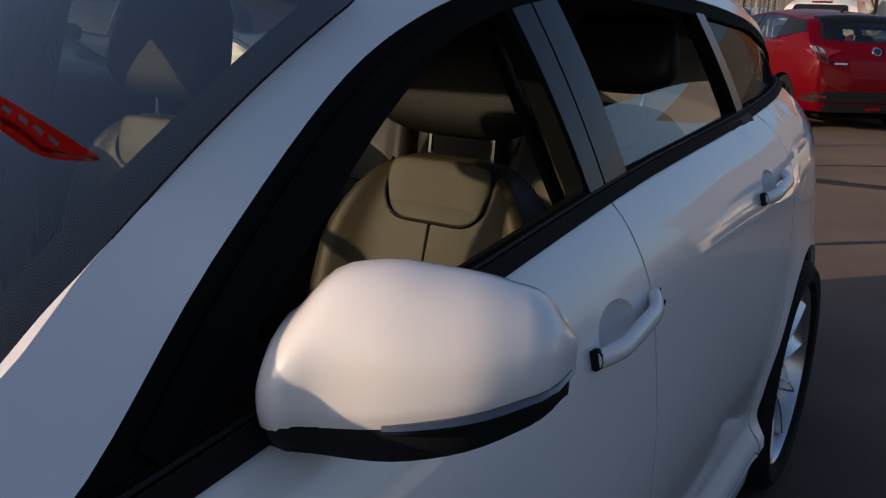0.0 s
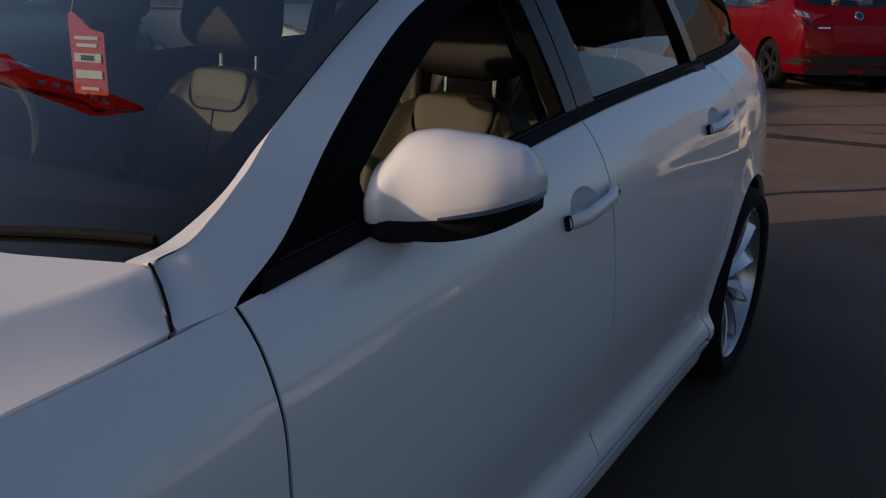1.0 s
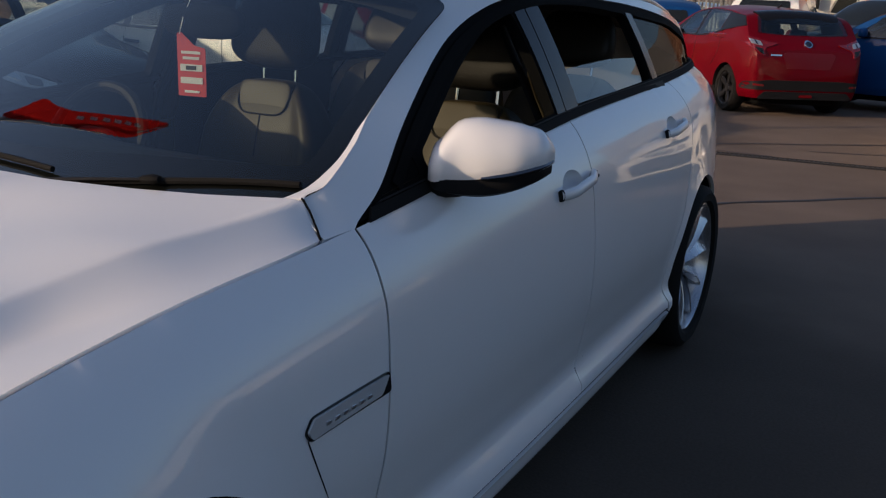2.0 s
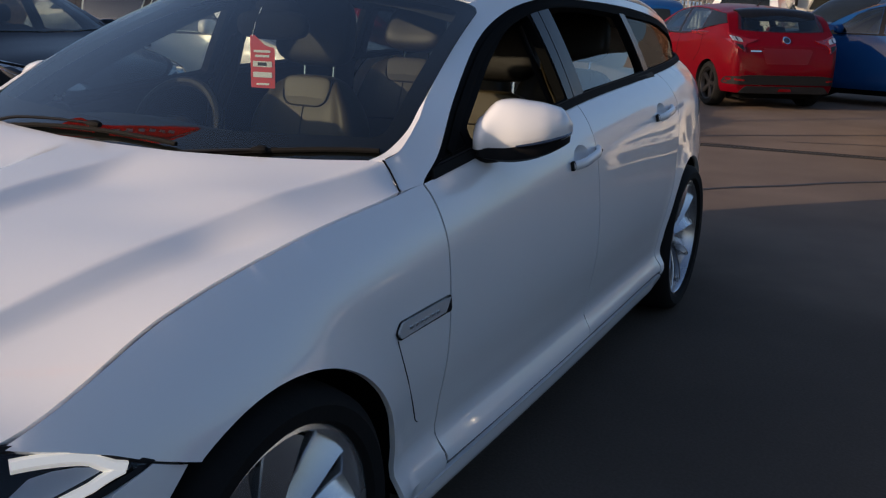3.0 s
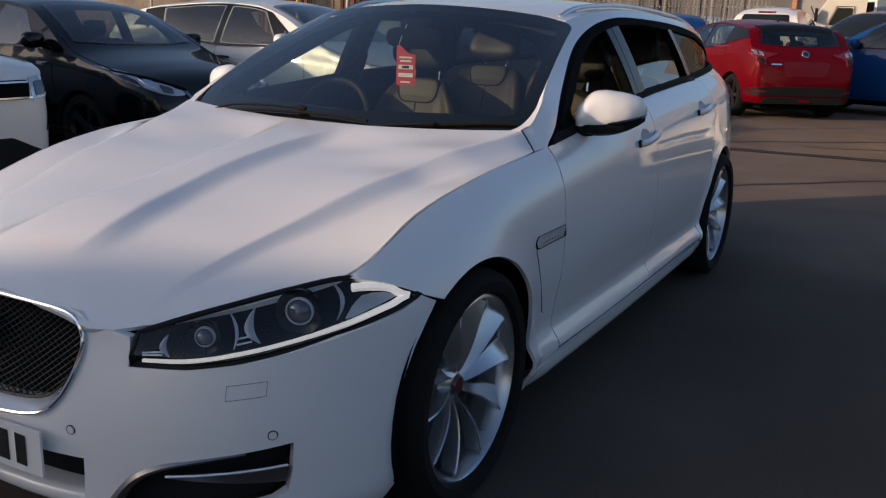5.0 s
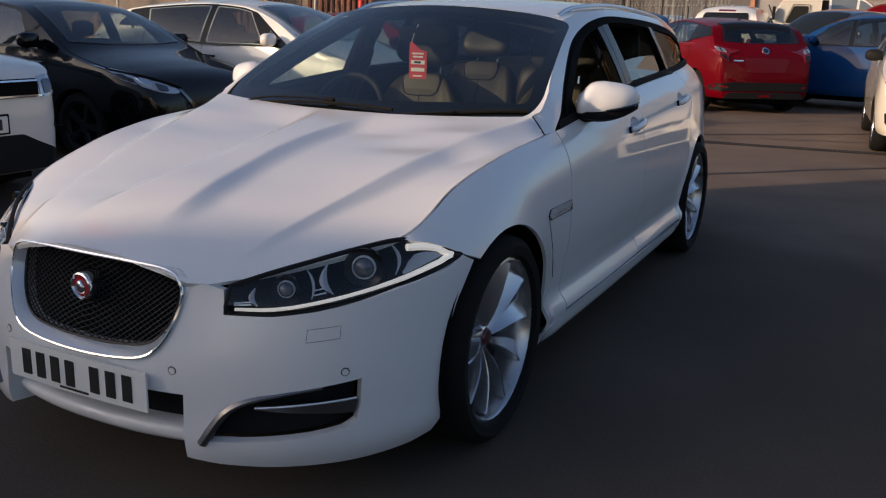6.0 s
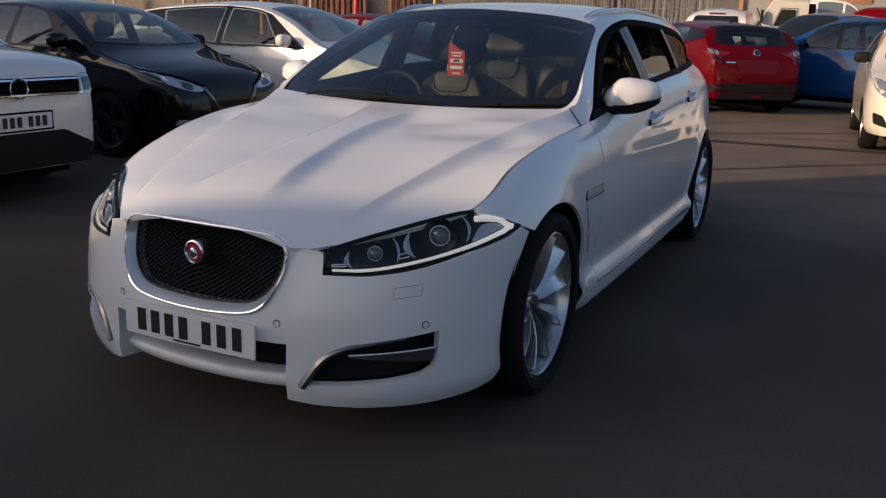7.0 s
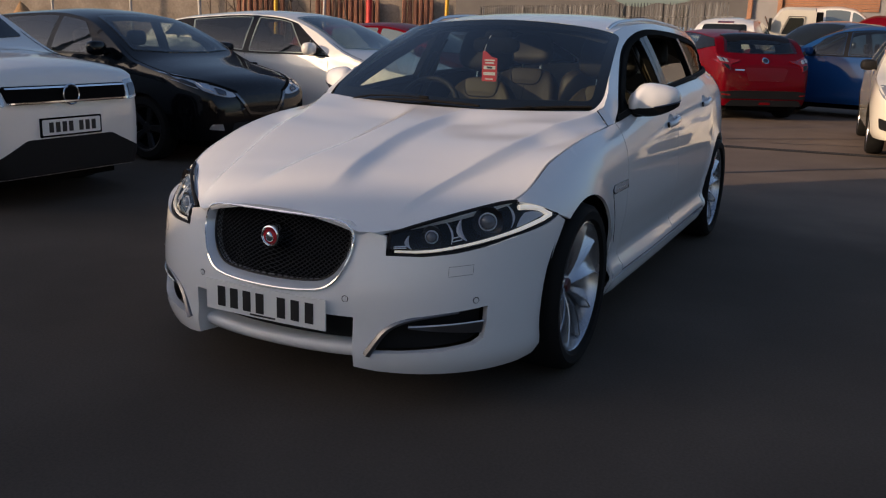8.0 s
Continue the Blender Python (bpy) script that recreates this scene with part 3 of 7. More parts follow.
SE = [np.array(side(y, z)) for y, z in SCREEN_E[5:31]]
REAR_Y = curve1((.65, .520), (.69, .531), (.73, .537), (.757, .528), (.784, .512))
FOOT = spline([(.690, .536, bonnet_z(.690, .531)), (.706, .576, 1.009), (.714, .625, 1.033), (.713, .676, 1.060), (.703, .735, 1.096), tuple(SE[-1])], 8)
for s in (1, -1):
    b = bmesh.new()
    rows = []
    for i in range(len(FOOT)):
        t = i / (len(FOOT) - 1)
        a = np.array(FOOT[i])
        k = t * (len(SE) - 1)
        q = min(int(k), len(SE) - 2)
        c = SE[q] + (SE[q + 1] - SE[q]) * (k - q)
        up = max(a[2] - c[2], 0.0)
        mid = np.array((c[0] - .38 * up, (a[1] + c[1]) / 2, a[2] + .002))
        rows.append([(s * p[0], p[1], p[2]) for p in ((1 - w) ** 2 * a + 2 * w * (1 - w) * mid + w * w * c for w in np.linspace(0, 1, 10))])
    first = [(s * x, REAR_Y(x) + .005, bonnet_z(x, REAR_Y(x)) - .0005) for x in np.linspace(.690, .729, 10)]
    shift = [np.array(p) - np.array(q) for p, q in zip(first, rows[0])]
    rows = [[tuple(np.array(q) + d * (1 - i / (len(rows) - 1)) ** 5) for q, d in zip(row, shift)] for i, row in enumerate(rows)]
    rows.insert(0, [(x, y + .002, z - .015) for x, y, z in rows[0]])
    grid_mesh(b, rows)
    bmesh.ops.remove_doubles(b, verts=b.verts, dist=.0002)
    part("pillar_foot", b, WHITE_PAINT, estate, sharp=60)
    # dark tube over the gap behind the bonnet, standing for its shade
    b = bmesh.new()
    tube(b, [(s * x, REAR_Y(x) + .0035, bonnet_z(x, REAR_Y(x)) + .001 + .004 * smooth01((x - .735) / .01) * smooth01((.782 - x) / .012)) for x in np.linspace(.724, .785, 14)], .0022, 6)
    part("bonnet_gap_shade", b, FRAME_BLACK, estate)
    b = bmesh.new()
    run = [(y, z) for y, z in BAND[66:] if z - .034 > Z_S(y + .026) + .004]
    lo = [np.array(side(y + .012, z - .012, .0015)) for y, z in run]
    hi = [np.array(side(y + .026, z - .030, .0015)) for y, z in run]
    grid_mesh(b, [[(s * p[0], p[1], p[2]) for p in lo], [(s * (p[0] + q[0]) / 2 + s * .003, (p[1] + q[1]) / 2, (p[2] + q[2]) / 2) for p, q in zip(lo, hi)], [(s * p[0], p[1], p[2]) for p in hi]])
    part("door_frame_strip", b, FRAME_BLACK, estate)


def roof(x, y):
    ze = ROOF_E(y)
    xe = side(y, ze)[0]
    zc = ROOF_C(y)
    return (x, y, zc - (zc - ze) * (min(abs(x) / xe, 1.0)) ** 2.6)


ROOF_C = curve1((1.15, 1.392), (1.3, 1.412), (1.6, 1.438), (2.1, 1.455), (2.7, 1.447), (3.3, 1.412), (3.8, 1.345), (4.0, 1.30))
r_edge = [(side(y, ROOF_E(y))[0] - .003, y) for y in np.linspace(1.26, 4.0, 36)]
roof_half = [(0, 1.175), (.2, 1.18), (.4, 1.203)] + r_edge + [(0, 4.02)]
part_raw("roof_panel", sheet(roof_half + [(-x, y) for x, y in reversed(roof_half[1:-1])], roof, .04, (), .015, (0, 2.4, .8)), WHITE_PAINT, estate)
for s in (1, -1):
    b = bmesh.new()
    ys = np.linspace(1.30, 3.62, 30)
    path = []
    for y in ys:
        x = side(y, ROOF_E(y))[0] - .045
        lift = .016 * min(1, (y - 1.30) / .12, (3.62 - y) / .12)
        path.append((s * x, y, roof(x, y)[2] + lift - .004))
    tube(b, path, .010, 8)
    part("roof_rail", b, SATIN, estate, "slim silver roof rail")

# dark tubes set in the shut lines to stand for the shade in the gaps
GAP_LINES = [[(y - .003, z) for y, z in d_front], [(y + .0025, z) for y, z in d_mid], [(y + .0025, z) for y, z in d_rear[1:]]]
for s in (1, -1):
    for line in GAP_LINES:
        b = bmesh.new()
        pts = [side(y, z, -.007) for y, z in spline(line, 4)]
        tube(b, [(s * p[0], p[1], p[2]) for p in pts], .0042, 5)
        part("door_gap_shade", b, RUBBER, estate)
    b = bmesh.new()
    tube(b, [(s * (BON_X(y) + .0005), y, BON_Z(y) - .009) for y in np.linspace(.49, -.42, 26)], .0042, 5)
    part("bonnet_gap_shade", b, DARK, estate)

# tail closing
b = bmesh.new()
rows = []
for z in (.28, .45, .7, .9, 1.1, 1.2, 1.28):
    w = side(4.04, z)[0] if z < 1.12 else side(4.0, min(z, 1.15))[0] * (1 - (z - 1.12))
    rows.append([(w * k, 4.05 + .03 * (1 - k * k) - max(0, z - 1.0) * .25, z) for k in np.linspace(-1, 1, 17)])
grid_mesh(b, rows)
part("tailgate", b, WHITE_PAINT, estate)

# front bumper
lip = nose_loop([(0, .694), (.2, .694), (.30, .683), (.335, .660), (.425, .641), (.43, .578), (.55, .5785), (.64, .590), (.72, .609), (.785, .634), ("y", -.345, .660), ("y", -.272, .6795), ("y", -.212, .652)]
                + [("y", -math.sqrt(max(AR ** 2 - (z - WR) ** 2, 0)), z) for z in (.61, .56, .5, .43, .36, .29, .22)] + [("y", -.375, .17), ("y", -.45, .158), (.70, .156), (.55, .160), (.42, .168), (.356, .178), (.341, .182), (.341, .262), (.343, .362), (.2, .362), (0, .362)])
lip_loop = lip + [(-u, z) for u, z in reversed(lip[1:-1])]
GRILLE = nose_loop([tuple(p) for p in spline([(0, .690), (.17, .688), (.27, .680), (.308, .655), (.318, .610), (.305, .55), (.275, .490), (.225, .452), (.13, .437), (0, .432), (-.13, .437), (-.225, .452), (-.275, .49), (-.305, .55), (-.318, .61), (-.308, .655), (-.27, .68), (-.17, .688)], 4, True)])
LOWER = nose_loop([(-.345, .19), (.345, .19), (.345, .37), (-.345, .37)])
FOG = [tuple(p) for p in spline([(.388, .236), (.415, .285), (.455, .334), (.51, .364), (.58, .380), (.66, .392)], 4)] + [(.735, .405), (.733, .34), (.726, .286), (.705, .268), (.64, .254), (.55, .246), (.45, .240)]
FOG_L = nose_loop(FOG)
FOG_R = [(-u, z) for u, z in reversed(FOG_L)]
bumper = part_raw("front_bumper", sheet(lip_loop, nose, .017, [GRILLE, FOG_L, FOG_R], .03, (0, .2, .45)), WHITE_PAINT, estate, "white bumper with deep side intakes")
for s in (1, -1):
    b = bmesh.new()
    path = [nose(s * nose_s(z, x=x), z, .0) for x, z in FOG]
    blade = [(x, z) for x, z in FOG[:21]]
    tube(b, [nose(s * nose_s(z, x=x + .004), z - .004, -.012) for x, z in blade], [.028 - .018 * i / len(blade) for i in range(len(blade))], 8, flat=.6)
    part("intake_blade", b, VANE, estate, "dark chrome intake blade")
    b = bmesh.new()
    strip = [(.521 + .205 * k, .332 - .003 * k) for k in np.linspace(0, 1, 10)]
    A = [nose(s * nose_s(.33, x=x), z + .006 + .016 * k, .000) for (x, z), k in zip(strip, np.linspace(0, 1, 10))]
    Bq = [nose(s * nose_s(.33, x=x), z - .004 - .020 * k, -.012) for (x, z), k in zip(strip, np.linspace(0, 1, 10))]
    C = [nose(s * nose_s(.33, x=x), z, -.045) for x, z in strip]
    grid_mesh(b, [A, Bq, C, A])
    part("fog_vane", b, VANE, estate, "dark chrome vane across the intake")
    b = bmesh.new()
    tube(b, [Vector(p) + Vector((0, 0, .001)) for p in A], .0032, 6)
    part("vane_edge", b, VENT_SILVER, estate)
    back = FOG_L if s > 0 else FOG_R
    part_raw("intake_liner", sheet(back, nose_off(-.055), .03, (), 0), PLASTIC, estate)
part_raw("lower_intake_mesh", sheet(LOWER, nose_off(-.10), .03, (), 0), PLASTIC, estate)
b = bmesh.new()
prof = [(-.115, .250), (-.062, .247), (-.046, .242), (-.038, .232), (-.040, .212), (-.048, .199), (-.065, .193), (-.115, .193)]
grid_mesh(b, [[nose(nose_s(z, x=x), z + .006 * (x / .34) ** 2, off) for off, z in prof] for x in np.linspace(-.342, .342, 25)])
part("lower_splitter", b, WHITE_PAINT, estate, "white splitter bar below the number plate", sharp=60)
for s in (1, -1):
    b = bmesh.new()
    grid_mesh(b, [[nose(s * nose_s(z, x=.3425), z, off) for off in (-.004, -.03, -.07, -.12)] for z in np.linspace(.182, .364, 8)])
    part("intake_cheek", b, WHITE_PAINT, estate)
# grille
ring = b = bmesh.new()
gl = resample(GRILLE, .02)
g_in = [(u * .925, .560 + (z - .560) * (.80 if z < .56 else .955)) for u, z in gl]
grid_mesh(b, [[nose(*p) for p in q] for q in (
    [(u * 1.012, .56 + (z - .56) * 1.02, -.004) for u, z in gl], [(u * 1.006, .56 + (z - .56) * 1.012, .008) for u, z in gl], [(u * .99, .56 + (z - .56) * .985, .010) for u, z in gl],
    [(u * .978, .56 + (z - .56) * .962, .004) for u, z in gl], [(u, z, -.022) for u, z in g_in], [(u, z, -.05) for u, z in g_in])], closed_u=True)
part("grille_surround", b, SURROUND, estate, "silver grille surround with a broad bevel", sharp=60)
b = bmesh.new()
tube(b, [nose(u * 1.004, .56 + (z - .56) * 1.008, .0075) for u, z in gl], .004, 6, True)
part("grille_chrome_line", b, CHROME, estate)
part_raw("grille_backing", sheet(GRILLE, nose_off(-.05), .03, (), 0), DARK, estate)
b = bmesh.new()
gpoly = [np.array(g_in)]
lo, hi = gl.min(0), gl.max(0)
for d in (1, -1):
    for c in np.arange(-1.2, 1.8, .0155):
        run = []
        for u in np.arange(lo[0], hi[0], .008):
            z = .56 + d * (u - 0) * .9 + (c - .3)
            if lo[1] < z < hi[1] and inside(np.array([[u, z]]), gpoly)[0]:
                run.append(nose(u, z, -.023 + .003 * d))
            elif len(run) > 1:
                tube(b, run, .0019, 4)
                run = []
            else:
                run = []
        if len(run) > 1:
            tube(b, run, .0019, 4)
tube(b, [nose(u, z, -.022) for u, z in g_in], .005, 6, True)
part("grille_mesh", b, MESH_BLACK, estate, "black diamond mesh grille")
badge_m = pose(0, -.868, .603, 0, 0, -90)
b = bmesh.new()
lathe(b, [(.0, .006), (.026, .006), (.029, .001), (.029, -.03)], 32, badge_m)
badge = part("grille_badge", b, RED_BADGE, estate, "round red enamel badge")
b = bmesh.new()
lathe(b, [(.029, .004), (.033, .010), (.037, .008), (.040, .0), (.040, -.04), (.029, -.04), (.029, .004)], 32, badge_m)
part("badge_ring", b, CHROME, badge)
b = bmesh.new()
blob(b, (0, -.876, .601), (.015, .008, .019), 2.2, 12, 8, lambda v: Vector((v.x * (1 - v.z * 12), v.y, v.z)))
part("badge_emblem", b, CHROME, badge)
# number plate with bars for its writing
b = bmesh.new()
cols = []
for x in np.linspace(-.26, .26, 15):
    y = -.922 + .10 * x * x
    cols.append([(x, y, .309), (x, y, .420), (x, y + .006, .420), (x, y + .006, .309)])
vs = grid_mesh(b, cols, closed_u=True)
b.faces.new(vs[0])
b.faces.new(vs[-1][::-1])
plate = part("number_plate", b, PLATE_WHITE, estate, "white plate with black bars", sharp=30)
for i in range(7):
    x0 = -.205 + i * .058 + (.034 if i > 3 else 0)
    b = bmesh.new()
    box(b, (x0 + .019, -.9235 + .10 * (x0 + .019) ** 2, .364), (.034, .002, .074))
    part("plate_bar", b, BLACK_PRINT, plate, smooth=False)
b = bmesh.new()
box(b, (0, -.9235, .3185), (.11, .002, .006))
part("plate_bar", b, BLACK_PRINT, plate, smooth=False)
# parking sensors and washer covers
for x, z in ((.312, .424), (-.312, .424), (.705, .428), (-.705, .428)):
    p = nose(nose_s(z, x=x), z)
    q = Vector(nose(nose_s(z, x=x), z, .01)) - Vector(p)
    b = bmesh.new()
    lathe(b, [(0, .0025), (.009, .002), (.0095, -.004)], 20, Matrix.Translation(p) @ q.to_track_quat("X", "Z").to_matrix().to_4x4())
    part("parking_sensor", b, WHITE_PAINT, estate)
    b = bmesh.new()
    lathe(b, [(.0095, .0), (.0105, .0018), (.012, .0)], 20, Matrix.Translation(p) @ q.to_track_quat("X", "Z").to_matrix().to_4x4())
    part("sensor_ring", b, PLASTIC, estate)
for s in (1, -1):
    loop = nose_loop([(.625, .512), (.690, .519), (.690, .552), (.625, .545)])
    loop = [(s * u, z) for u, z in loop]
    b = bmesh.new()
    tube(b, [nose(u, z, .0005) for u, z in resample(loop, .02)], .0008, 4, True)
    part("washer_cover_seam", b, SEAM_GREY, estate)

# headlamps
L_TOP = spline([(.427, -.768, .645), (.50, -.702, .674), (.58, -.622, .701), (.655, -.540, .725), (.730, -.437, .741), (.785, -.360, .726), (.845, -.270, .681)], 6)
L_BOT = spline([(.430, -.796, .581), (.55, -.742, .580), (.64, -.672, .592), (.72, -.577, .611), (.785, -.475, .636), (.825, -.365, .662), (.845, -.270, .680)], 6)
IN_DIR = np.array([-.50, .86, .05])


def lamp_at(u, v, off=0.0):
    def on(c, t):
        k = min(max(t, 0), 1) * (len(c) - 1)
        i = min(int(k), len(c) - 2)
        return c[i] + (c[i + 1] - c[i]) * (k - i)
    p = on(L_BOT, u) * (1 - v) + on(L_TOP, u) * v
    return p - IN_DIR * (.020 * 4 * v * (1 - v) * (1 - u) ** .5 + off)


for s in (1, -1):
    def P(u, v, off=0.0):
        q = lamp_at(u, v, off)
        return (s * q[0], q[1], q[2])
    us, vs = np.linspace(0, 1, 34), np.linspace(0, 1, 9)
    b = bmesh.new()
    grid_mesh(b, [[P(u, v, -.085 * math.sin(math.pi * min(max(v, .02), .98)) ** .5 * min(1, (1 - u) * 5, .25 + u * 8)) for v in vs] for u in us])
    lamp = part("headlight", b, DARK, estate, "clear headlight with white light strip")
    b = bmesh.new()
    grid_mesh(b, [[P(u, v, .002) for v in vs] for u in us])
    bmesh.ops.remove_doubles(b, verts=b.verts, dist=1e-5)
    part("lens_cover", b, LAMP_GLASS, lamp)
    b = bmesh.new()
    edge = [P(u, 0, .0) for u in us] + [P(u, 1, .0) for u in us[::-1][1:]] + [P(0, v, 0) for v in (.66, .33)]
    tube(b, edge, .0068, 6, True)
    part("lamp_seal", b, PLASTIC, lamp)
    b = bmesh.new()
    low = [P(u, .145 + .22 * max(0, u - .84) / .1, -.006) for u in np.linspace(.03, .925, 34)]
    hook = [P(u, .80 - .34 * smooth01((u - .86) / .07), -.006) for u in np.linspace(.935, .70, 12)]
    path = low + hook
    tube(b, path, [.0050 + .0048 * smooth01((i - 16) / 16) for i in range(len(low))] + [.0105] * len(hook), 6)
    strip = part("light_strip", b, LED_STRIP, lamp, "lit white light strip")
    for i in range(2, len(path) - 2):
        b = bmesh.new()
        q = Vector(path[i]) - Vector((s * IN_DIR[0], IN_DIR[1], IN_DIR[2])) * (.0045 if i < 26 else .0075)
        blob(b, q, (.0026, .0026, .0026), 2.2, 8, 5)
        part("led", b, LED, strip)
    b = bmesh.new()
    tube(b, [P(u, .045 + .16 * max(0, u - .84) / .1, -.002) for u in np.linspace(.02, .95, 30)], .0052, 6)
    part("lower_lamp_trim", b, FRAME_BLACK, lamp)
    b = bmesh.new()
    grid_mesh(b, [[P(u, lo + (hi - lo) * v, -.012) for v in (0, .5, 1)] for u, lo, hi in ((.655, .22, .26), (.69, .22, .46), (.73, .24, .60), (.78, .27, .62), (.83, .32, .60), (.875, .42, .52))])
    bmesh.ops.solidify(b, geom=b.faces[:], thickness=.004)
    part("side_reflector", b, LAMP_SILVER, lamp)

    def crescent(u0, bulge, w, v0, v1, mat):
        """A bright curved rim of a lamp bowl, tapering to both ends."""
        b = bmesh.new()
        rows = []
        for q in np.linspace(-1, 1, 15):
            v = (v0 + v1) / 2 + (v1 - v0) / 2 * q
            u = u0 + bulge * (1 - q * q)
            ww = w * (1 - q * q) + .002
            rows.append([P(u - ww, v, -.016), P(u, v, -.010), P(u + ww, v, -.016)])
        grid_mesh(b, rows)
        bmesh.ops.solidify(b, geom=b.faces[:], thickness=.003)
        part("lamp_bezel", b, mat, lamp)
    crescent(.105, -.018, .009, .24, .74, LAMP_SILVER)
    crescent(.305, .016, .0035, .24, .84, LAMP_SILVER)
    crescent(.385, -.026, .013, .24, .84, LAMP_SILVER)
    crescent(.625, .030, .006, .26, .95, LAMP_SILVER)
    for u0, u1, v in ((.315, .362, .30), (.32, .36, .40), (.025, .085, .36), (.025, .085, .28)):
        b = bmesh.new()
        tube(b, [P(u, v, -.016) for u in np.linspace(u0, u1, 5)], .0022, 5)
        part("lamp_fin", b, LAMP_SILVER, lamp)
    for u, v, r in ((.215, .52, .022), (.515, .56, .031)):
        c = Vector(P(u, v, -.030))
        d = Vector((s * .42, -.90, .0))
        R = Matrix.Translation(c) @ d.to_track_quat("X", "Z").to_matrix().to_4x4()
        b = bmesh.new()
        lathe(b, [(0, .018), (r * .45, .016), (r * .75, .010), (r * .9, 0), (r * .9, -.03)], 28, R)
        part("projector_lens", b, LENS, lamp)
        b = bmesh.new()
        lathe(b, [(r * .92, .002), (r, .004), (r * 1.06, .0), (r * 1.06, -.02)], 28, R)
        part("projector_ring", b, LAMP_SILVER, lamp)
        b = bmesh.new()
        lathe(b, [(r * 1.06, -.006), (r * 1.45, .000), (r * 1.75, .006), (r * 1.75, -.01)], 28, R)
        part("lamp_bowl", b, GLOSS_BLACK, lamp)

# windscreen
def screen(u, v, off=0.0):
    """u: -1 to 1 across, v: 0 at the foot to 1 at the roof."""
    x0, x1 = .753 * u, .610 * u
    y0, z0 = .425 + .072 * u * u, .950 + .002 * u * u
    y1, z1 = 1.165 + .068 * u * u, 1.398 - .050 * u * u
    bow = (.010 + .020 * abs(u) ** 8) * 4 * v * (1 - v)
    tuck = .016 * abs(u) ** 10
    return (x0 + (x1 - x0) * v, y0 + (y1 - y0) * v - bow * .5 - off * .45, z0 + (z1 - z0) * v + bow * .87 + off * .88 - tuck)


loop = rounded([(-1, .0), (1, .0), (1, 1), (-1, 1)], [.02, .02, .06, .06])
glass = part_raw("windscreen", sheet(loop, screen, .06, (), 0), SCREEN_GLASS, estate, "raked windscreen with black edge band")
hole = rounded([(-.925, .195), (0, .135), (.925, .195), (.930, .930), (-.930, .930)], [.06, .1, .06, .05, .05])
part_raw("screen_edge_band", sheet(loop, lambda u, v: screen(u, v, -.003), .06, [hole], 0), DARK, estate)
b = bmesh.new()
grid_mesh(b, [[screen(u, v, -.04) for u in np.linspace(-.98, .98, 24)] for v in (-.02, .08, .16)])
part("scuttle_panel", b, DARK, estate)
def on_screen(x, v, off):
    u = x / (.753 + (.610 - .753) * v)
    return Vector(screen(u, v, off))


WIPERS = (([(-.55, .010, .014), (-.49, .050, .020), (-.41, .074, .022), (-.25, .088, .022), (-.11, .090, .020)], [(-.51, .030, .012), (-.30, .066, .012), (-.10, .078, .012), (.05, .074, .012), (.18, .062, .012)]),
          ([(.12, .006, .010), (.20, .030, .012), (.31, .056, .012), (.42, .078, .012)], [(.10, .016, .006), (.22, .042, .006), (.38, .074, .006), (.54, .108, .006), (.69, .135, .006)]))
for arm_line, blade_line in WIPERS:
    b = bmesh.new()
    run = [on_screen(*p) for p in spline(arm_line, 4)]
    tube(b, run, [.0095 - .0045 * i / len(run) for i in range(len(run))], 6, flat=.6)
    arm = part("wiper", b, PLASTIC, estate, "black wiper resting at the foot of the windscreen")
    b = bmesh.new()
    tube(b, [on_screen(*p) for p in spline(blade_line, 4)], .0058, 6, flat=1.1)
    part("wiper_blade", b, RUBBER, arm)
    b = bmesh.new()
    e, f = on_screen(*arm_line[-1]), on_screen(*arm_line[-2])
    tube(b, [e + (f - e) * .22, e, e - (f - e) * .10], [.009, .013, .008], 8, flat=.8)
    part("wiper_clip", b, RUBBER, arm)

# side vents on the wings
for s, mm in ((1, False), (-1, True)):
    v = part_raw("wing_vent", sheet(rounded([(.353, .682), (.364, .664), (.594, .665), (.591, .704), (.372, .703)], .008, 3), side_l(.004), .02, (), .010, (0, .5, .6), mm), GLOSS_BLACK, estate, "chrome side vent strip with bars of lettering")
    part_raw("vent_strip", sheet(rounded([(.356, .684), (.366, .6685), (.560, .671), (.585, .7015), (.373, .7015)], .006, 3), side_l(.008), .02, (), .006, (0, .5, .6), mm), VENT_SILVER, v)
    for i in range(6):
        b = bmesh.new()
        y = .405 + i * .023
        p = side(y, .683, .0095)
        box(b, (s * p[0], p[1], p[2]), (.002, .010, .006))
        part("lettering_bar", b, SATIN, v, smooth=False)
    b = bmesh.new()
    tube(b, [(s * q[0], q[1], q[2]) for q in [side(y, z, .0005) for y, z in ((.362, .666), (.380, .62), (.402, .57), (.436, .50), (.467, .438), (.478, .430))]], .0016, 4)
    part("vent_seam", b, PLASTIC, estate)

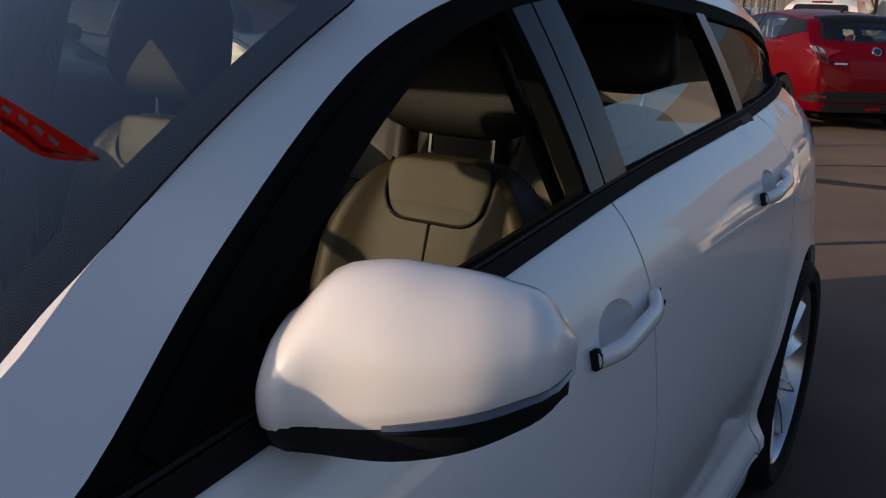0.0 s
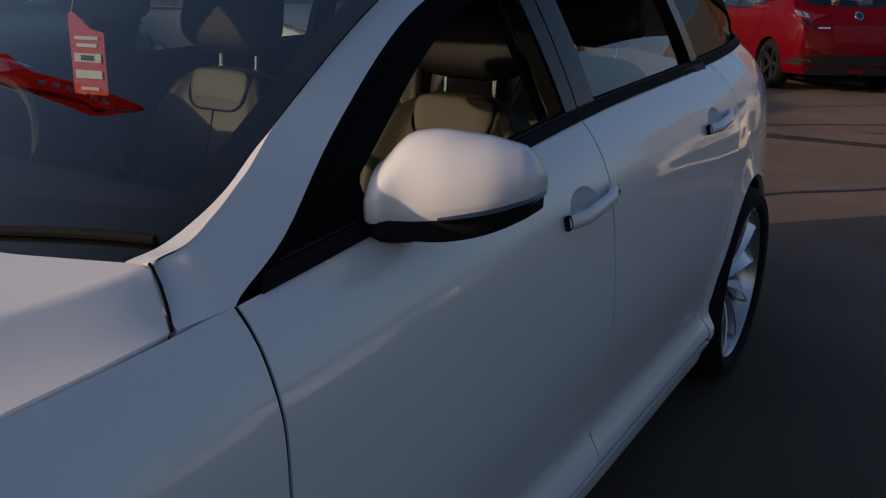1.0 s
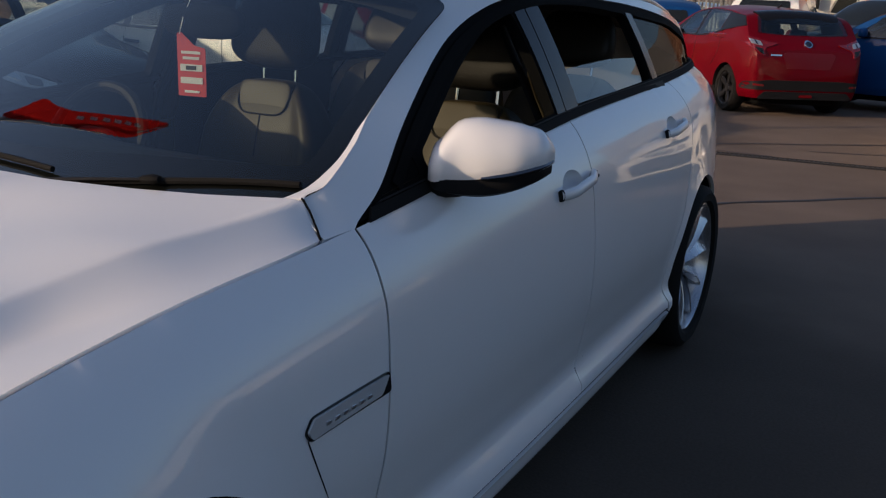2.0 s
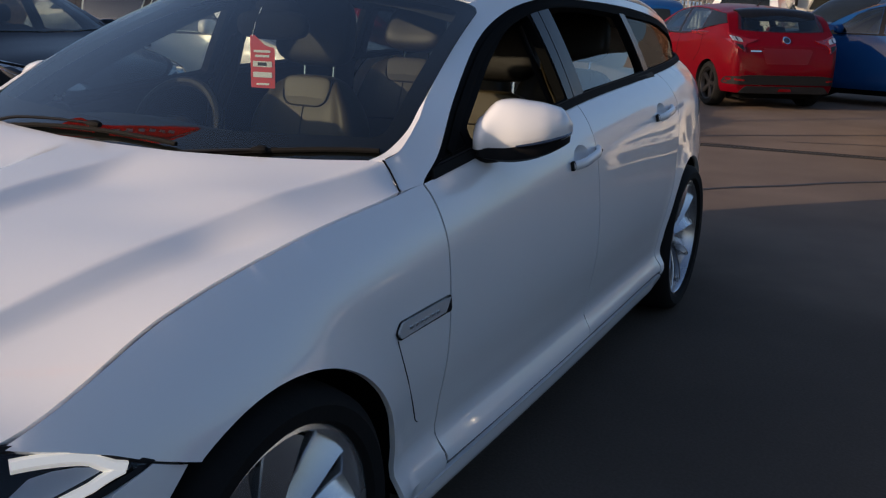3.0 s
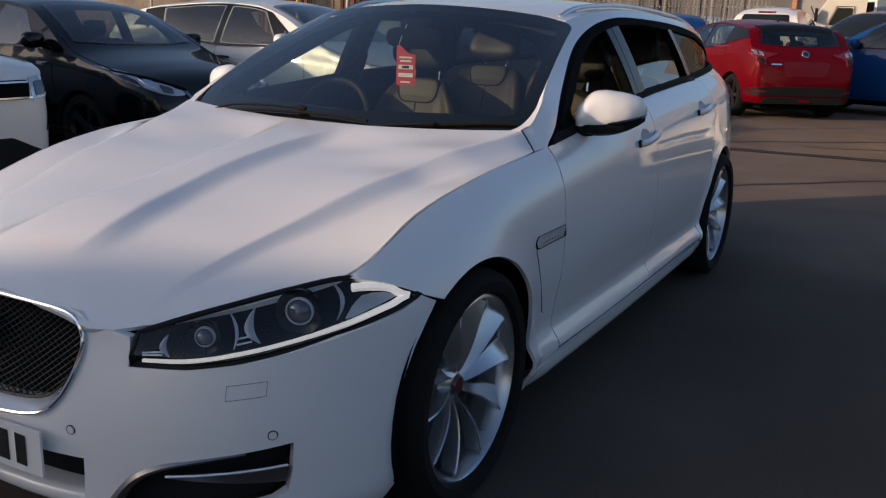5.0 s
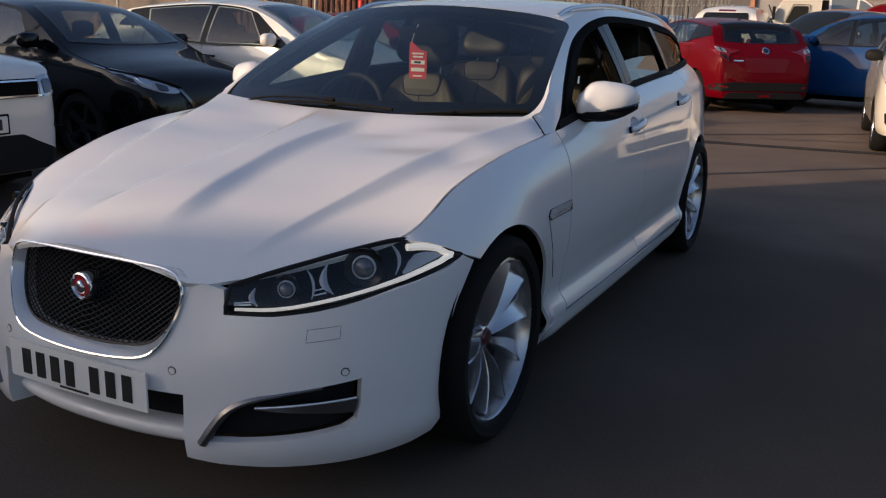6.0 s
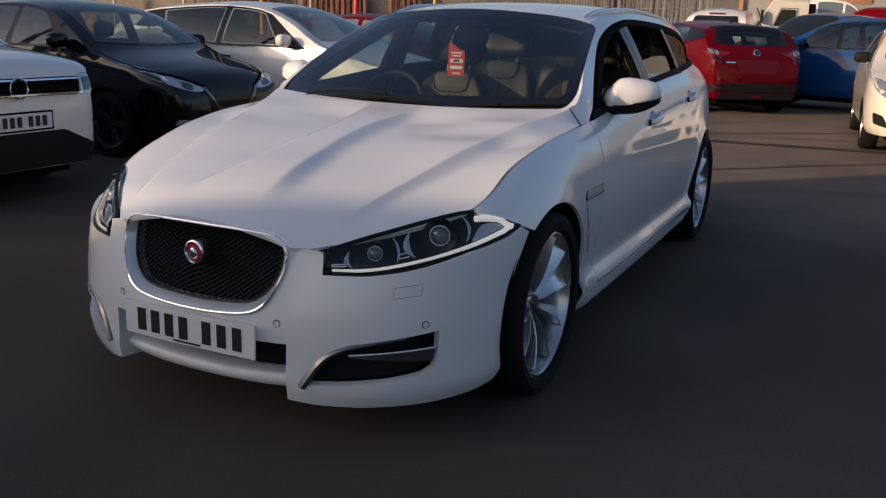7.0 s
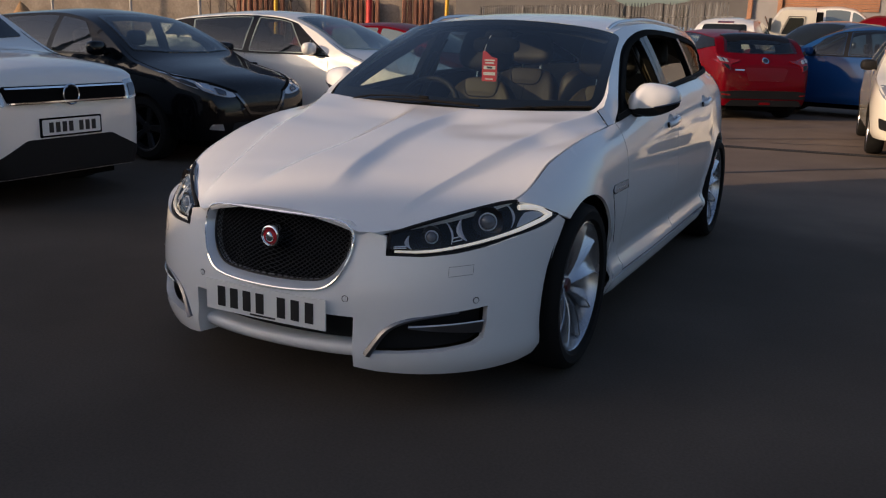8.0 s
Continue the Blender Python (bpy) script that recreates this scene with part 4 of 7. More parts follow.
# door handles
for s, mm in ((1, False), (-1, True)):
    for (y0, z0), door in zip(HANDLES, (doors1, doors2)):
        b = bmesh.new()
        grid_mesh(b, [[(s * side(y, z, -.026 * (1 - k ** 2.2) - .0005)[0], y, z) for y, z in cup_loop(y0, z0, k)] for k in (1.01, .95, .85, .7, .5, .3, .1, .01)], closed_u=True)
        part("handle_cup", b, WHITE_PAINT, door[1 if mm else 0])
        b = bmesh.new()
        path, rad = [], []
        for k in np.linspace(0, 1, 18):
            y = y0 + .235 * k
            path.append((s * side(y, z0 + .022 * k, .006 + .020 * min(1, 4 * k, 4 * (1 - k)) ** .7)[0], y, z0 + .024 * k))
            rad.append(.0105 + .0015 * math.sin(math.pi * k))
        tube(b, path, rad, 12, flat=1.30)
        h = part("door_handle", b, WHITE_PAINT, door[1 if mm else 0], "white pull handle")
        b = bmesh.new()
        tube(b, [Vector(path[0]) + Vector((0, -.003, 0)), Vector(path[0]) + Vector((0, .004, 0))], [.0112, .0118], 10, flat=1.35)
        part("handle_end_cap", b, PLASTIC, h)
        b = bmesh.new()
        e = Vector(path[-2])
        lathe(b, [(0, .003), (.0045, .002), (.005, -.006)], 14, Matrix.Translation(e + Vector((s * .011, 0, 0))) @ (Matrix.Identity(4) if s > 0 else Matrix.Rotation(math.pi, 4, "Z")))
        part("lock_barrel", b, PLASTIC, h)

# door mirrors
M_TOP = curve1((0, .016), (.03, .040), (.09, .056), (.2, .086), (.36, .095), (.56, .085), (.78, .064), (.92, .040), (1, .006))
M_DEEP = curve1((0, .050), (.02, .064), (.06, .074), (.2, .073), (.5, .080), (.8, .066), (.95, .038), (1, .010))
for s in (1, -1):
    turn = Matrix.Translation((s * .7717, .890, 1.0146)) @ Matrix.Rotation(radians(s * 26.6), 4, "Z")
    b = bmesh.new()
    ks = [.5 - .5 * math.cos(math.pi * i / 26) for i in range(27)]
    rows = []
    for k in ks:
        x, d, t = .248 * k, M_DEEP(k), max(M_TOP(k), .006)
        lift = .040 * k * k
        row = [(x, -d * .90, -.020 + lift), (x, -d * .99, -.006 + lift)]
        for i in range(17):
            a = math.pi * i / 16
            c, sn = math.cos(a), math.sin(a)
            row.append((x, -d * math.copysign(abs(c) ** .85, c) * (1 if c > 0 else .42), lift + .002 + t * max(sn, 0) ** .80))
        row += [(x, d * .42, -.006 + lift), (x, d * .38, -.020 + lift)]
        rows.append([turn @ Vector((s * p[0], p[1], p[2])) for p in row])
    vs = grid_mesh(b, rows)
    b.faces.new(vs[0])
    b.faces.new(vs[-1][::-1])
    mirror = part("door_mirror", b, WHITE_PAINT, estate, "white door mirror with black underside", sharp=50)
    b = bmesh.new()
    rows = []
    for k in ks:
        x, d = .004 + .240 * k, M_DEEP(k) * .93
        lift = .040 * k * k
        drop = .042 * math.sin(math.pi * min(max(.12 + .76 * k, 0), 1)) ** .7
        row = [(x, -d, -.012 + lift), (x, -d, -.021 + lift), (x, -d * .80, -.021 - drop * .7 + lift), (x, -d * .2, -.021 - drop + lift), (x, d * .35, -.021 - drop * .8 + lift), (x, d * .40, -.012 + lift)]
        rows.append([turn @ Vector((s * p[0], p[1], p[2])) for p in row])
    grid_mesh(b, rows)
    part("mirror_base", b, PLASTIC, mirror)
    b = bmesh.new()
    pts = []
    for k in np.linspace(.42, .985, 12):
        pts.append(turn @ Vector((s * .248 * k, -M_DEEP(k) * .97, -.014 + .040 * k * k)))
    tube(b, pts, [.0015 + .0040 * math.sin(math.pi * q) ** .6 for q in np.linspace(.08, .95, 12)], 6)
    part("mirror_indicator", b, DARK_CHROME, mirror)
    b = bmesh.new()
    tube(b, [turn @ Vector((s * x, y, z)) for x, y, z in ((.10, 0, -.040), (.06, -.004, -.043), (.0, -.008, -.043), (-.045, -.014, -.044), (-.080, -.02, -.046))], [.012, .030, .038, .042, .046], 12, flat=.55)
    part("mirror_arm", b, PLASTIC, mirror)

# wheels
def wheel_parts(root, m, r_t, width, r_rim, spokes, mats, twist=.10):
    """One wheel with its outer face towards local +x, hub at the origin."""
    tyre_m, rim_m = mats
    b = bmesh.new()
    h = width / 2
    lathe(b, [(r_rim, h * .80), (r_rim + .012, h * .98), (r_t - .035, h * 1.02), (r_t - .010, h * .86), (r_t - .002, h * .55), (r_t, 0), (r_t - .002, -h * .55), (r_t - .010, -h * .86), (r_t - .04, -h), (r_rim, -h * .8)], 56, m)
    w = part("tyre", b, tyre_m, root)
    b = bmesh.new()
    lathe(b, [(r_rim - .004, h * .70), (r_rim + .004, h * .84), (r_rim - .006, h * .87), (r_rim - .013, h * .78), (r_rim - .017, h * .40), (r_rim - .030, -h * .30)], 56, m)
    rim = part("rim", b, rim_m, root)
    for i in range(spokes):
        a = 2 * math.pi * i / spokes
        b = bmesh.new()
        rows = []
        for k in np.linspace(0, 1, 11):
            r = .034 + (r_rim - .046) * k
            w = .5 * (.020 + .014 * k + .028 * smooth01((k - .2) / .8)) * r_rim / .25
            aa = a + twist * math.sin(2.6 * k) * (1 - .3 * k)
            x = h * (.66 + .10 * k - .30 * (1 - k) ** 3)
            c, sn = math.cos(aa), math.sin(aa)
            dip = .020 + .010 * smooth01(k * 2)
            row = []
            for o, dx in ((-w * 1.02, -.045), (-w, .000), (-w * .90, .004), (-w * .1, -.45 * dip), (w * .92, -dip), (w, -dip - .004), (w * 1.02, -.050)):
                lead = .012 * k * (o / w) if k > .9 else 0
                row.append(m @ Vector((x + dx, (r + lead) * c - o * sn, (r + lead) * sn + o * c)))
            rows.append(row)
        vs = grid_mesh(b, rows, closed_u=True)
        b.faces.new(vs[-1])
        part("spoke", b, rim_m, rim, sharp=14)
    b = bmesh.new()
    lathe(b, [(0, h * .40), (.030, h * .40), (.036, h * .37), (.052, h * .30), (.066, h * .20), (.070, -.02)], 32, m)
    part("hub", b, rim_m, rim)
    b = bmesh.new()
    lathe(b, [(0, h * .50), (.024, h * .49), (.029, h * .44), (.030, h * .36)], 24, m)
    part("hub_cap", b, HUB_RED, rim)
    b = bmesh.new()
    tube(b, [m @ Vector((h * .40, (r_rim - .03) * math.cos(.31), (r_rim - .03) * math.sin(.31))), m @ Vector((h * .55, (r_rim - .055) * math.cos(.31), (r_rim - .055) * math.sin(.31)))], [.008, .005], 8)
    part("tyre_valve", b, RUBBER, rim)
    b = bmesh.new()
    lathe(b, [(.03, -.005), (r_rim * .70, -.005), (r_rim * .70, -.03), (.03, -.03)], 40, m)
    part("brake_disc", b, DISC, root)
    b = bmesh.new()
    lathe(b, [(.02, -.05), (r_rim - .028, -.055)], 40, m)
    part("inner_barrel", b, DARK, root)
    return w


for y in (0.0, WB):
    for s in (1, -1):
        hub = new("wheel")
        hub.parent = estate
        m = Matrix.Translation((s * (.762 if y == 0 else .782), y, WR - .004)) @ (Matrix.Identity(4) if s > 0 else Matrix.Rotation(math.pi, 4, "Z")) @ Matrix.Rotation(radians(9 if y else 78), 4, "X")
        wheel_parts(hub, m, WR, .245, .266, 10, (TYRE, ALLOY))
        b = bmesh.new()
        rr = AR + .012
        rows = []
        for a in np.linspace(-20, 200, 26):
            c, sn = math.cos(radians(a)), math.sin(radians(a))
            rows.append([(s * x, y + rr * c, WR + rr * sn) for x in (.855, .60, .52)])
        grid_mesh(b, rows)
        vs = [b.verts.new((s * .52, y + rr * math.cos(radians(a)), WR + rr * math.sin(radians(a)))) for a in np.linspace(-20, 200, 26)]
        b.faces.new(vs)
        part("arch_liner", b, DARK, estate)

# underbody, floor, inner panels
b = bmesh.new()
box(b, (0, 1.60, .24), (1.02, 4.2, .10), bevel=.02)
box(b, (0, 1.45, .24), (1.60, 1.85, .10), bevel=.02)
part("underbody", b, DARK, estate)
b = bmesh.new()
box(b, (0, -.25, .52), (.98, .75, .30), bevel=.03)
box(b, (0, .38, .60), (1.40, .08, .60), bevel=.02)
part("bulkhead", b, DARK, estate)
b = bmesh.new()
box(b, (0, 1.75, .31), (1.50, 2.9, .03))
part("cabin_carpet", b, CARPET, estate)
for s in (1, -1):
    for y0, y1, nm in ((.66, 1.60, "front_door_trim"), (1.66, 2.66, "rear_door_trim")):
        b = bmesh.new()
        rows = []
        for z in (.30, .5, .66, .70, .85, .96):
            rows.append([(s * (min(side(y, min(z, Z_S(y) - .02))[0] - .075, .80) + (-.03 if .6 < z < .72 else 0)), y, z + (Z_S(y) - 1.0 if z > .9 else 0)) for y in np.linspace(y0, y1, 10)])
        rows.append([(s * (side(y, Z_S(y) - .004)[0] - .006), y, Z_S(y) + .012) for y in np.linspace(y0, y1, 10)])
        grid_mesh(b, rows)
        part(nm, b, BLACK_LEATHER, estate)
    b = bmesh.new()
    tube(b, [(s * (side(y, z)[0] - .05), y, z) for y, z in ((1.665, .35), (1.665, .9), (1.662, 1.08), (1.655, 1.17), (1.65, 1.20))], [.05, .05, .042, .036, .02], 8)
    part("door_pillar_trim", b, LEATHER, estate, "brown pillar trim")
    b = bmesh.new()
    tube(b, [(s * (side(1.60, z)[0] - .09), 1.58 + .05 * (z - .6), z) for z in (.45, .8, 1.0, 1.2, 1.28)], .022, 6, flat=.25)
    part("seat_belt", b, PLASTIC, estate)
# roof lining
b = bmesh.new()
grid_mesh(b, [[(k * (side(y, ROOF_E(y))[0] - .03), y, roof(abs(k) * .5, y)[2] - .045 - .02 * abs(k)) for k in np.linspace(-1, 1, 9)] for y in np.linspace(1.20, 3.9, 12)])
part("roof_lining", b, HEADLINER, estate)


def seat(x, y, z, rear=False):
    m = Matrix.Translation((x, y, z))
    root = new("seat")
    root.parent = estate
    tagged(root, "dark brown leather seat with headrest on chrome posts")
    tilt = Matrix.Rotation(radians(-20 if rear else -14), 4, "X")
    tall = .108 if rear else .138

    def bolster(v):
        k = abs(v.x) / .26
        return Vector((v.x * (1 - (.18 if rear else .10) * max(0, v.z) / .31 - (0 if rear else .24) * smooth01((v.z - .10) / .22)), v.y - .035 * smooth01((k - .55) / .35) * (1 if v.y < 0 else 0), v.z))
    b = bmesh.new()
    blob(b, (0, 0, .31), (.262, .085, .315), 4.0, 40, 22, bolster)
    for v in b.verts:
        v.co = m @ (tilt @ v.co)
    hide = DIM_LEATHER if rear else LEATHER
    back = part("backrest", b, hide, root)
    b = bmesh.new()
    blob(b, (0, -.073, .545), (.112, .0065, .066), 5.5, 32, 14)
    for v in b.verts:
        v.co = m @ (tilt @ v.co)
    part("upper_back_panel", b, hide, root)
    b = bmesh.new()
    loop = rounded([(-.116, .604), (-.102, .492), (.102, .492), (.116, .604)], [.0, .05, .05, .0])
    tube(b, [m @ (tilt @ Vector((p[0], -.086 * (1 - ((p[1] - .31) / .315) ** 4) ** .25 - .001, p[1]))) for p in loop], .0035, 5)
    tube(b, [m @ (tilt @ Vector((0, -.084 - .002 * k, .495 - .15 * k))) for k in (0, .5, 1)], .0025, 5)
    part("piping", b, BLACK_LEATHER, back)
    b = bmesh.new()
    tube(b, [m @ (tilt @ Vector((p, -.088, .30 + .012 * math.cos(p * 9)))) for p in np.linspace(-.2, .2, 9)], .0035, 5)
    part("seam", b, BLACK_LEATHER, back)
    b = bmesh.new()
    blob(b, (0, -.30, .045), (.26, .30, .085), 4.0, 36, 14, lambda v: Vector((v.x, v.y, v.z + .035 * smooth01((abs(v.x) / .26 - .55) / .35) * (1 if v.z > 0 else 0))))
    for v in b.verts:
        v.co = m @ v.co
    part("cushion", b, hide, root)
    b = bmesh.new()
    box(b, (0, 0, 0), (.42, .44, .24), bevel=.03)
    for v in b.verts:
        v.co = m @ (v.co + Vector((0, -.24, -.12)))
    part("seat_base", b, PLASTIC, root)
    b = bmesh.new()
    blob(b, (0, 0, .667 + tall), (.152 if rear else .172, .058, tall), 3.4, 30, 16, lambda v: Vector((v.x * (1 - .012 / tall * v.z / .1), v.y - .02 * (v.x / .14) ** 2, v.z)))
    for v in b.verts:
        v.co = m @ (tilt @ v.co) + Vector((0, -.035, 0))
    head = part("headrest", b, BLACK_LEATHER if not rear else DIM_LEATHER, root, "" if rear else "black leather headrest")
    for s in (-1, 1):
        b = bmesh.new()
        tube(b, [m @ (tilt @ Vector((s * .07, 0, zz))) + Vector((0, -.03 * (zz - .58) / .2, 0)) for zz in (.58, .66, .74)], .0065, 8)
        part("headrest_post", b, CHROME, head)
    return root


seat(.400, 1.672, .437)
seat(-.380, 1.672, .445)
for x in (.40, -.40):
    seat(x, 2.42, .50, True)
b = bmesh.new()
blob(b, (0, 2.53, .80), (.14, .085, .30), 4, 24, 14)
part("rear_centre_backrest", b, DIM_LEATHER, estate)
# dashboard and controls
b = bmesh.new()
rows = []
for y, z in ((.46, .93), (.60, .965), (.80, .975), (.92, .955), (.97, .91), (.95, .80), (.90, .62)):
    rows.append([(k * .735, y + .03 * k * k, z - .008 * k * k + .018 * math.exp(-((k + .5) / .22) ** 2) * (1 if y > .7 else 0)) for k in np.linspace(-1, 1, 25)])
grid_mesh(b, rows)
part("dashboard", b, PLASTIC, estate, "dark dashboard")
b = bmesh.new()
box(b, (0, 1.25, .50), (.24, .80, .28), bevel=.03)
part("centre_console", b, PLASTIC, estate)
M = pose(-.385, 1.02, .90, 66, 0, 0)
b = bmesh.new()
tube(b, [M @ Vector((.185 * math.cos(a), .185 * math.sin(a), 0)) for a in np.linspace(0, 2 * math.pi, 40, endpoint=False)], .0155, 8, True)
wheel = part("steering_wheel", b, BLACK_LEATHER, estate, "black steering wheel")
b = bmesh.new()
blob(b, (0, 0, 0), (.085, .065, .03), 3, 20, 10)
for a in (0, math.pi, -math.pi / 2):
    tube(b, [(.06 * math.cos(a), .06 * math.sin(a), 0), (.18 * math.cos(a), .18 * math.sin(a), 0)], .016, 6, flat=.5)
for v in b.verts:
    v.co = M @ v.co
part("steering_hub", b, PLASTIC, wheel)
b = bmesh.new()
blob(b, (-.005, 1.070, 1.262), (.132, .026, .043), 3.2, 24, 10)
blob(b, (-.005, 1.095, 1.312), (.075, .040, .030), 2.6, 20, 10)
tube(b, [(-.005, 1.075, 1.28), (-.005, 1.092, 1.31)], .016, 8)
part("rear_view_mirror", b, DARK, estate)

# red hanging card on the rear view mirror, with bars for its writing
card = thing("hanging_card", "red paper card hanging from the rear view mirror", "card")
cm = pose(-.030, 1.050, 1.148, 0, 0, 14)
b = bmesh.new()
loop = rounded([(-.040, -.074), (.040, -.074), (.040, .048), (.010, .053), (-.028, .086), (-.040, .082)], .004, 3)
bb = sheet(loop, lambda u, v: (u, 0.0, v), .03, (), 0)
bmesh.ops.solidify(bb, geom=bb.faces[:], thickness=.0012)
b.free()
for v in bb.verts:
    v.co = cm @ v.co
part("card_sheet", bb, RED_CARD, card, smooth=False)
for z, w, h, mt in ((.036, .054, .007, WHITE_PRINT), (.022, .046, .007, WHITE_PRINT), (-.002, .062, .017, WHITE_PRINT), (-.034, .062, .016, WHITE_PRINT), (-.062, .042, .006, WHITE_PRINT), (-.002, .030, .010, BLACK_PRINT)):
    for k in (1, -1):
        b = bmesh.new()
        box(b, (0, 0, 0), (w, .0008, h))
        for v in b.verts:
            v.co = cm @ (v.co + Vector((0, k * (.0022 if mt is WHITE_PRINT else .0032), z)))
        part("print_bar", b, mt, card, smooth=False)
b = bmesh.new()
tube(b, [cm @ Vector(p) for p in ((-.032, 0, .080), (-.02, .0, .12), (0, .003, .165))], .0012, 5)
part("hanging_string", b, WHITE_PRINT, card)

# ---- ground and surroundings ----
def asphalt():
    """Dark tarmac near the white car, dustier towards the drain and the far side of the yard, where sunlight is put
    into the colour too.
    """
    m = make_mat("asphalt", (0.088, 0.072, 0.058), 0.92, spec=0.12, grain=0.28, scale=90, bump=0.0025, blotch=0.45, blotch_scale=0.9, rough_var=0.06)
    n, l = m.node_tree.nodes, m.node_tree.links
    b = n["Principled BSDF"]
    old = b.inputs["Base Color"].links[0].from_socket
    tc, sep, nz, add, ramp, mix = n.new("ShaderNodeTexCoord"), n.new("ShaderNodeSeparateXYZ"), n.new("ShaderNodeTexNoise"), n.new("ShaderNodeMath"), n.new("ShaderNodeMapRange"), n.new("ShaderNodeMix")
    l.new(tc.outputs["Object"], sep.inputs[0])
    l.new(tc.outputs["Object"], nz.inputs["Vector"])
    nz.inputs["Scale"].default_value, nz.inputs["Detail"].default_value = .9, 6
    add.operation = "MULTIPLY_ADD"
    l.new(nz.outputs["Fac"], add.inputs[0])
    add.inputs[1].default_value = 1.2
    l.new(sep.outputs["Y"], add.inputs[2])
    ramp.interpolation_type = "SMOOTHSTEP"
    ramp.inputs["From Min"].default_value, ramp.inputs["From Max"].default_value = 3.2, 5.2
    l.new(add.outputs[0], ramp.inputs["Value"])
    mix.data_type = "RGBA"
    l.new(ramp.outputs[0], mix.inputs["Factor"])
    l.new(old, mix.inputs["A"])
    # dusty brown, raised to carry the sunlight on the far ground
    dusty_sunlit, dn = n.new("ShaderNodeVectorMath"), n.new("ShaderNodeMath")
    dusty_sunlit.operation = "SCALE"
    dusty_sunlit.inputs[0].default_value = (0.185, 0.14, 0.108)
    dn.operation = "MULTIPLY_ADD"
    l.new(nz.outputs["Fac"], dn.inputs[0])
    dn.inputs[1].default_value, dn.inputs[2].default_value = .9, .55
    l.new(dn.outputs[0], dusty_sunlit.inputs["Scale"])
    l.new(dusty_sunlit.outputs[0], mix.inputs["B"])
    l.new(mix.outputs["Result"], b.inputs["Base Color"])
    return m


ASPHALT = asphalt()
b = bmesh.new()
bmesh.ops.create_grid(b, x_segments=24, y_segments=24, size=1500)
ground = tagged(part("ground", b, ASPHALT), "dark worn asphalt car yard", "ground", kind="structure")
GRATE = make_mat("cast_iron", (0.03, 0.028, 0.027), 0.7, metal=0.3, grain=0.2, blotch=0.3)
grate = thing("drain_channel", "dark slotted drain channel set in the asphalt", "drain", kind="structure")
ga, gb = Vector((-1.2, 8.40, 0)), Vector((5.5, 9.30, 0))
gd = (gb - ga).normalized()
gn = Vector((-gd.y, gd.x, 0))
b = bmesh.new()
for o in (-.065, .065):
    tube(b, [ga + gn * o + Vector((0, 0, .002)), gb + gn * o + Vector((0, 0, .002))], .012, 4)
part("channel_rim", b, GRATE, grate)
bar = bmesh.new()
box(bar, (0, 0, 0), (.022, .11, .012), bevel=.003)
first = part("channel_bar", bar, GRATE, grate)
ang = math.atan2(gd.y, gd.x)
first.matrix_basis = Matrix.Translation(ga + Vector((0, 0, .003))) @ Matrix.Rotation(ang, 4, "Z")
for i in range(1, 150):
    o = new("channel_bar", first.data)
    o.parent = grate
    o.matrix_basis = Matrix.Translation(ga + gd * (.0445 * i) + Vector((0, 0, .003))) @ Matrix.Rotation(ang, 4, "Z")

PAINTS = {
    "white": make_mat("white_paint_warm", (0.78, 0.77, 0.74), 0.32, coat=1.0, blotch=0.02),
    "black": make_mat("black_paint", (0.004, 0.004, 0.005), 0.12, coat=0.45, blotch=0.08, spec=0.12),
    "red": make_mat("red_paint", (0.115, 0.0003, 0.0045), 0.4, metal=0.0, coat=0.28, blotch=0.08, rough_var=0.05, spec=0.03),
    "blue": make_mat("blue_paint", (0.006, 0.050, 0.18), 0.6, metal=0.0, coat=0.3, blotch=0.05, spec=0.04),
    "navy": make_mat("navy_paint", (0.03, 0.045, 0.075), 0.3, metal=0.3, coat=1.0, blotch=0.05),
    "cream": make_mat("cream_paint", (0.76, 0.72, 0.62), 0.35, coat=1.0, blotch=0.03),
    "silver": make_mat("silver_paint", (0.52, 0.54, 0.50), 0.3, metal=0.5, coat=1.0, blotch=0.04),
    "green": make_mat("pale_green_paint", (0.42, 0.48, 0.30), 0.3, metal=0.3, coat=1.0, blotch=0.04),
}
DARK_GLASS = make_mat("dark_car_glass", (0.012, 0.015, 0.016), 0.03, coat=0.2, blotch=0.1, spec=0.35)
RED_LAMP = make_mat("red_lamp_plastic", (0.16, 0.005, 0.007), 0.12, coat=1.0, blotch=0.05)
CLEAR_LAMP = make_mat("clear_lamp_plastic", (0.50, 0.52, 0.54), 0.12, metal=0.6, coat=1.0, blotch=0.15, blotch_scale=14)
CABIN_GLASS = glass_mat("parked_car_glass", (0.52, 0.57, 0.54), gloss=0.9, base=0.09, power=3.2)
CABIN_LINING = make_mat("dark_cabin_lining", (0.018, 0.017, 0.017), 0.85, grain=0.15, scale=120, blotch=0.2, spec=0.2)
PANE = make_mat("reflecting_side_pane", (0.24, 0.28, 0.27), 0.04, metal=0.5, coat=1.0, blotch=0.06)
# second red for the flat plate patch, standing for the shade of a recess
RED_SHADE = make_mat("red_recess_shade", (0.12, 0.0006, 0.004), 0.3, metal=0.1, coat=0.3, blotch=0.08, spec=0.2)
DARK_ALLOY = make_mat("dark_alloy", (0.025, 0.025, 0.028), 0.35, metal=0.5, blotch=0.1)


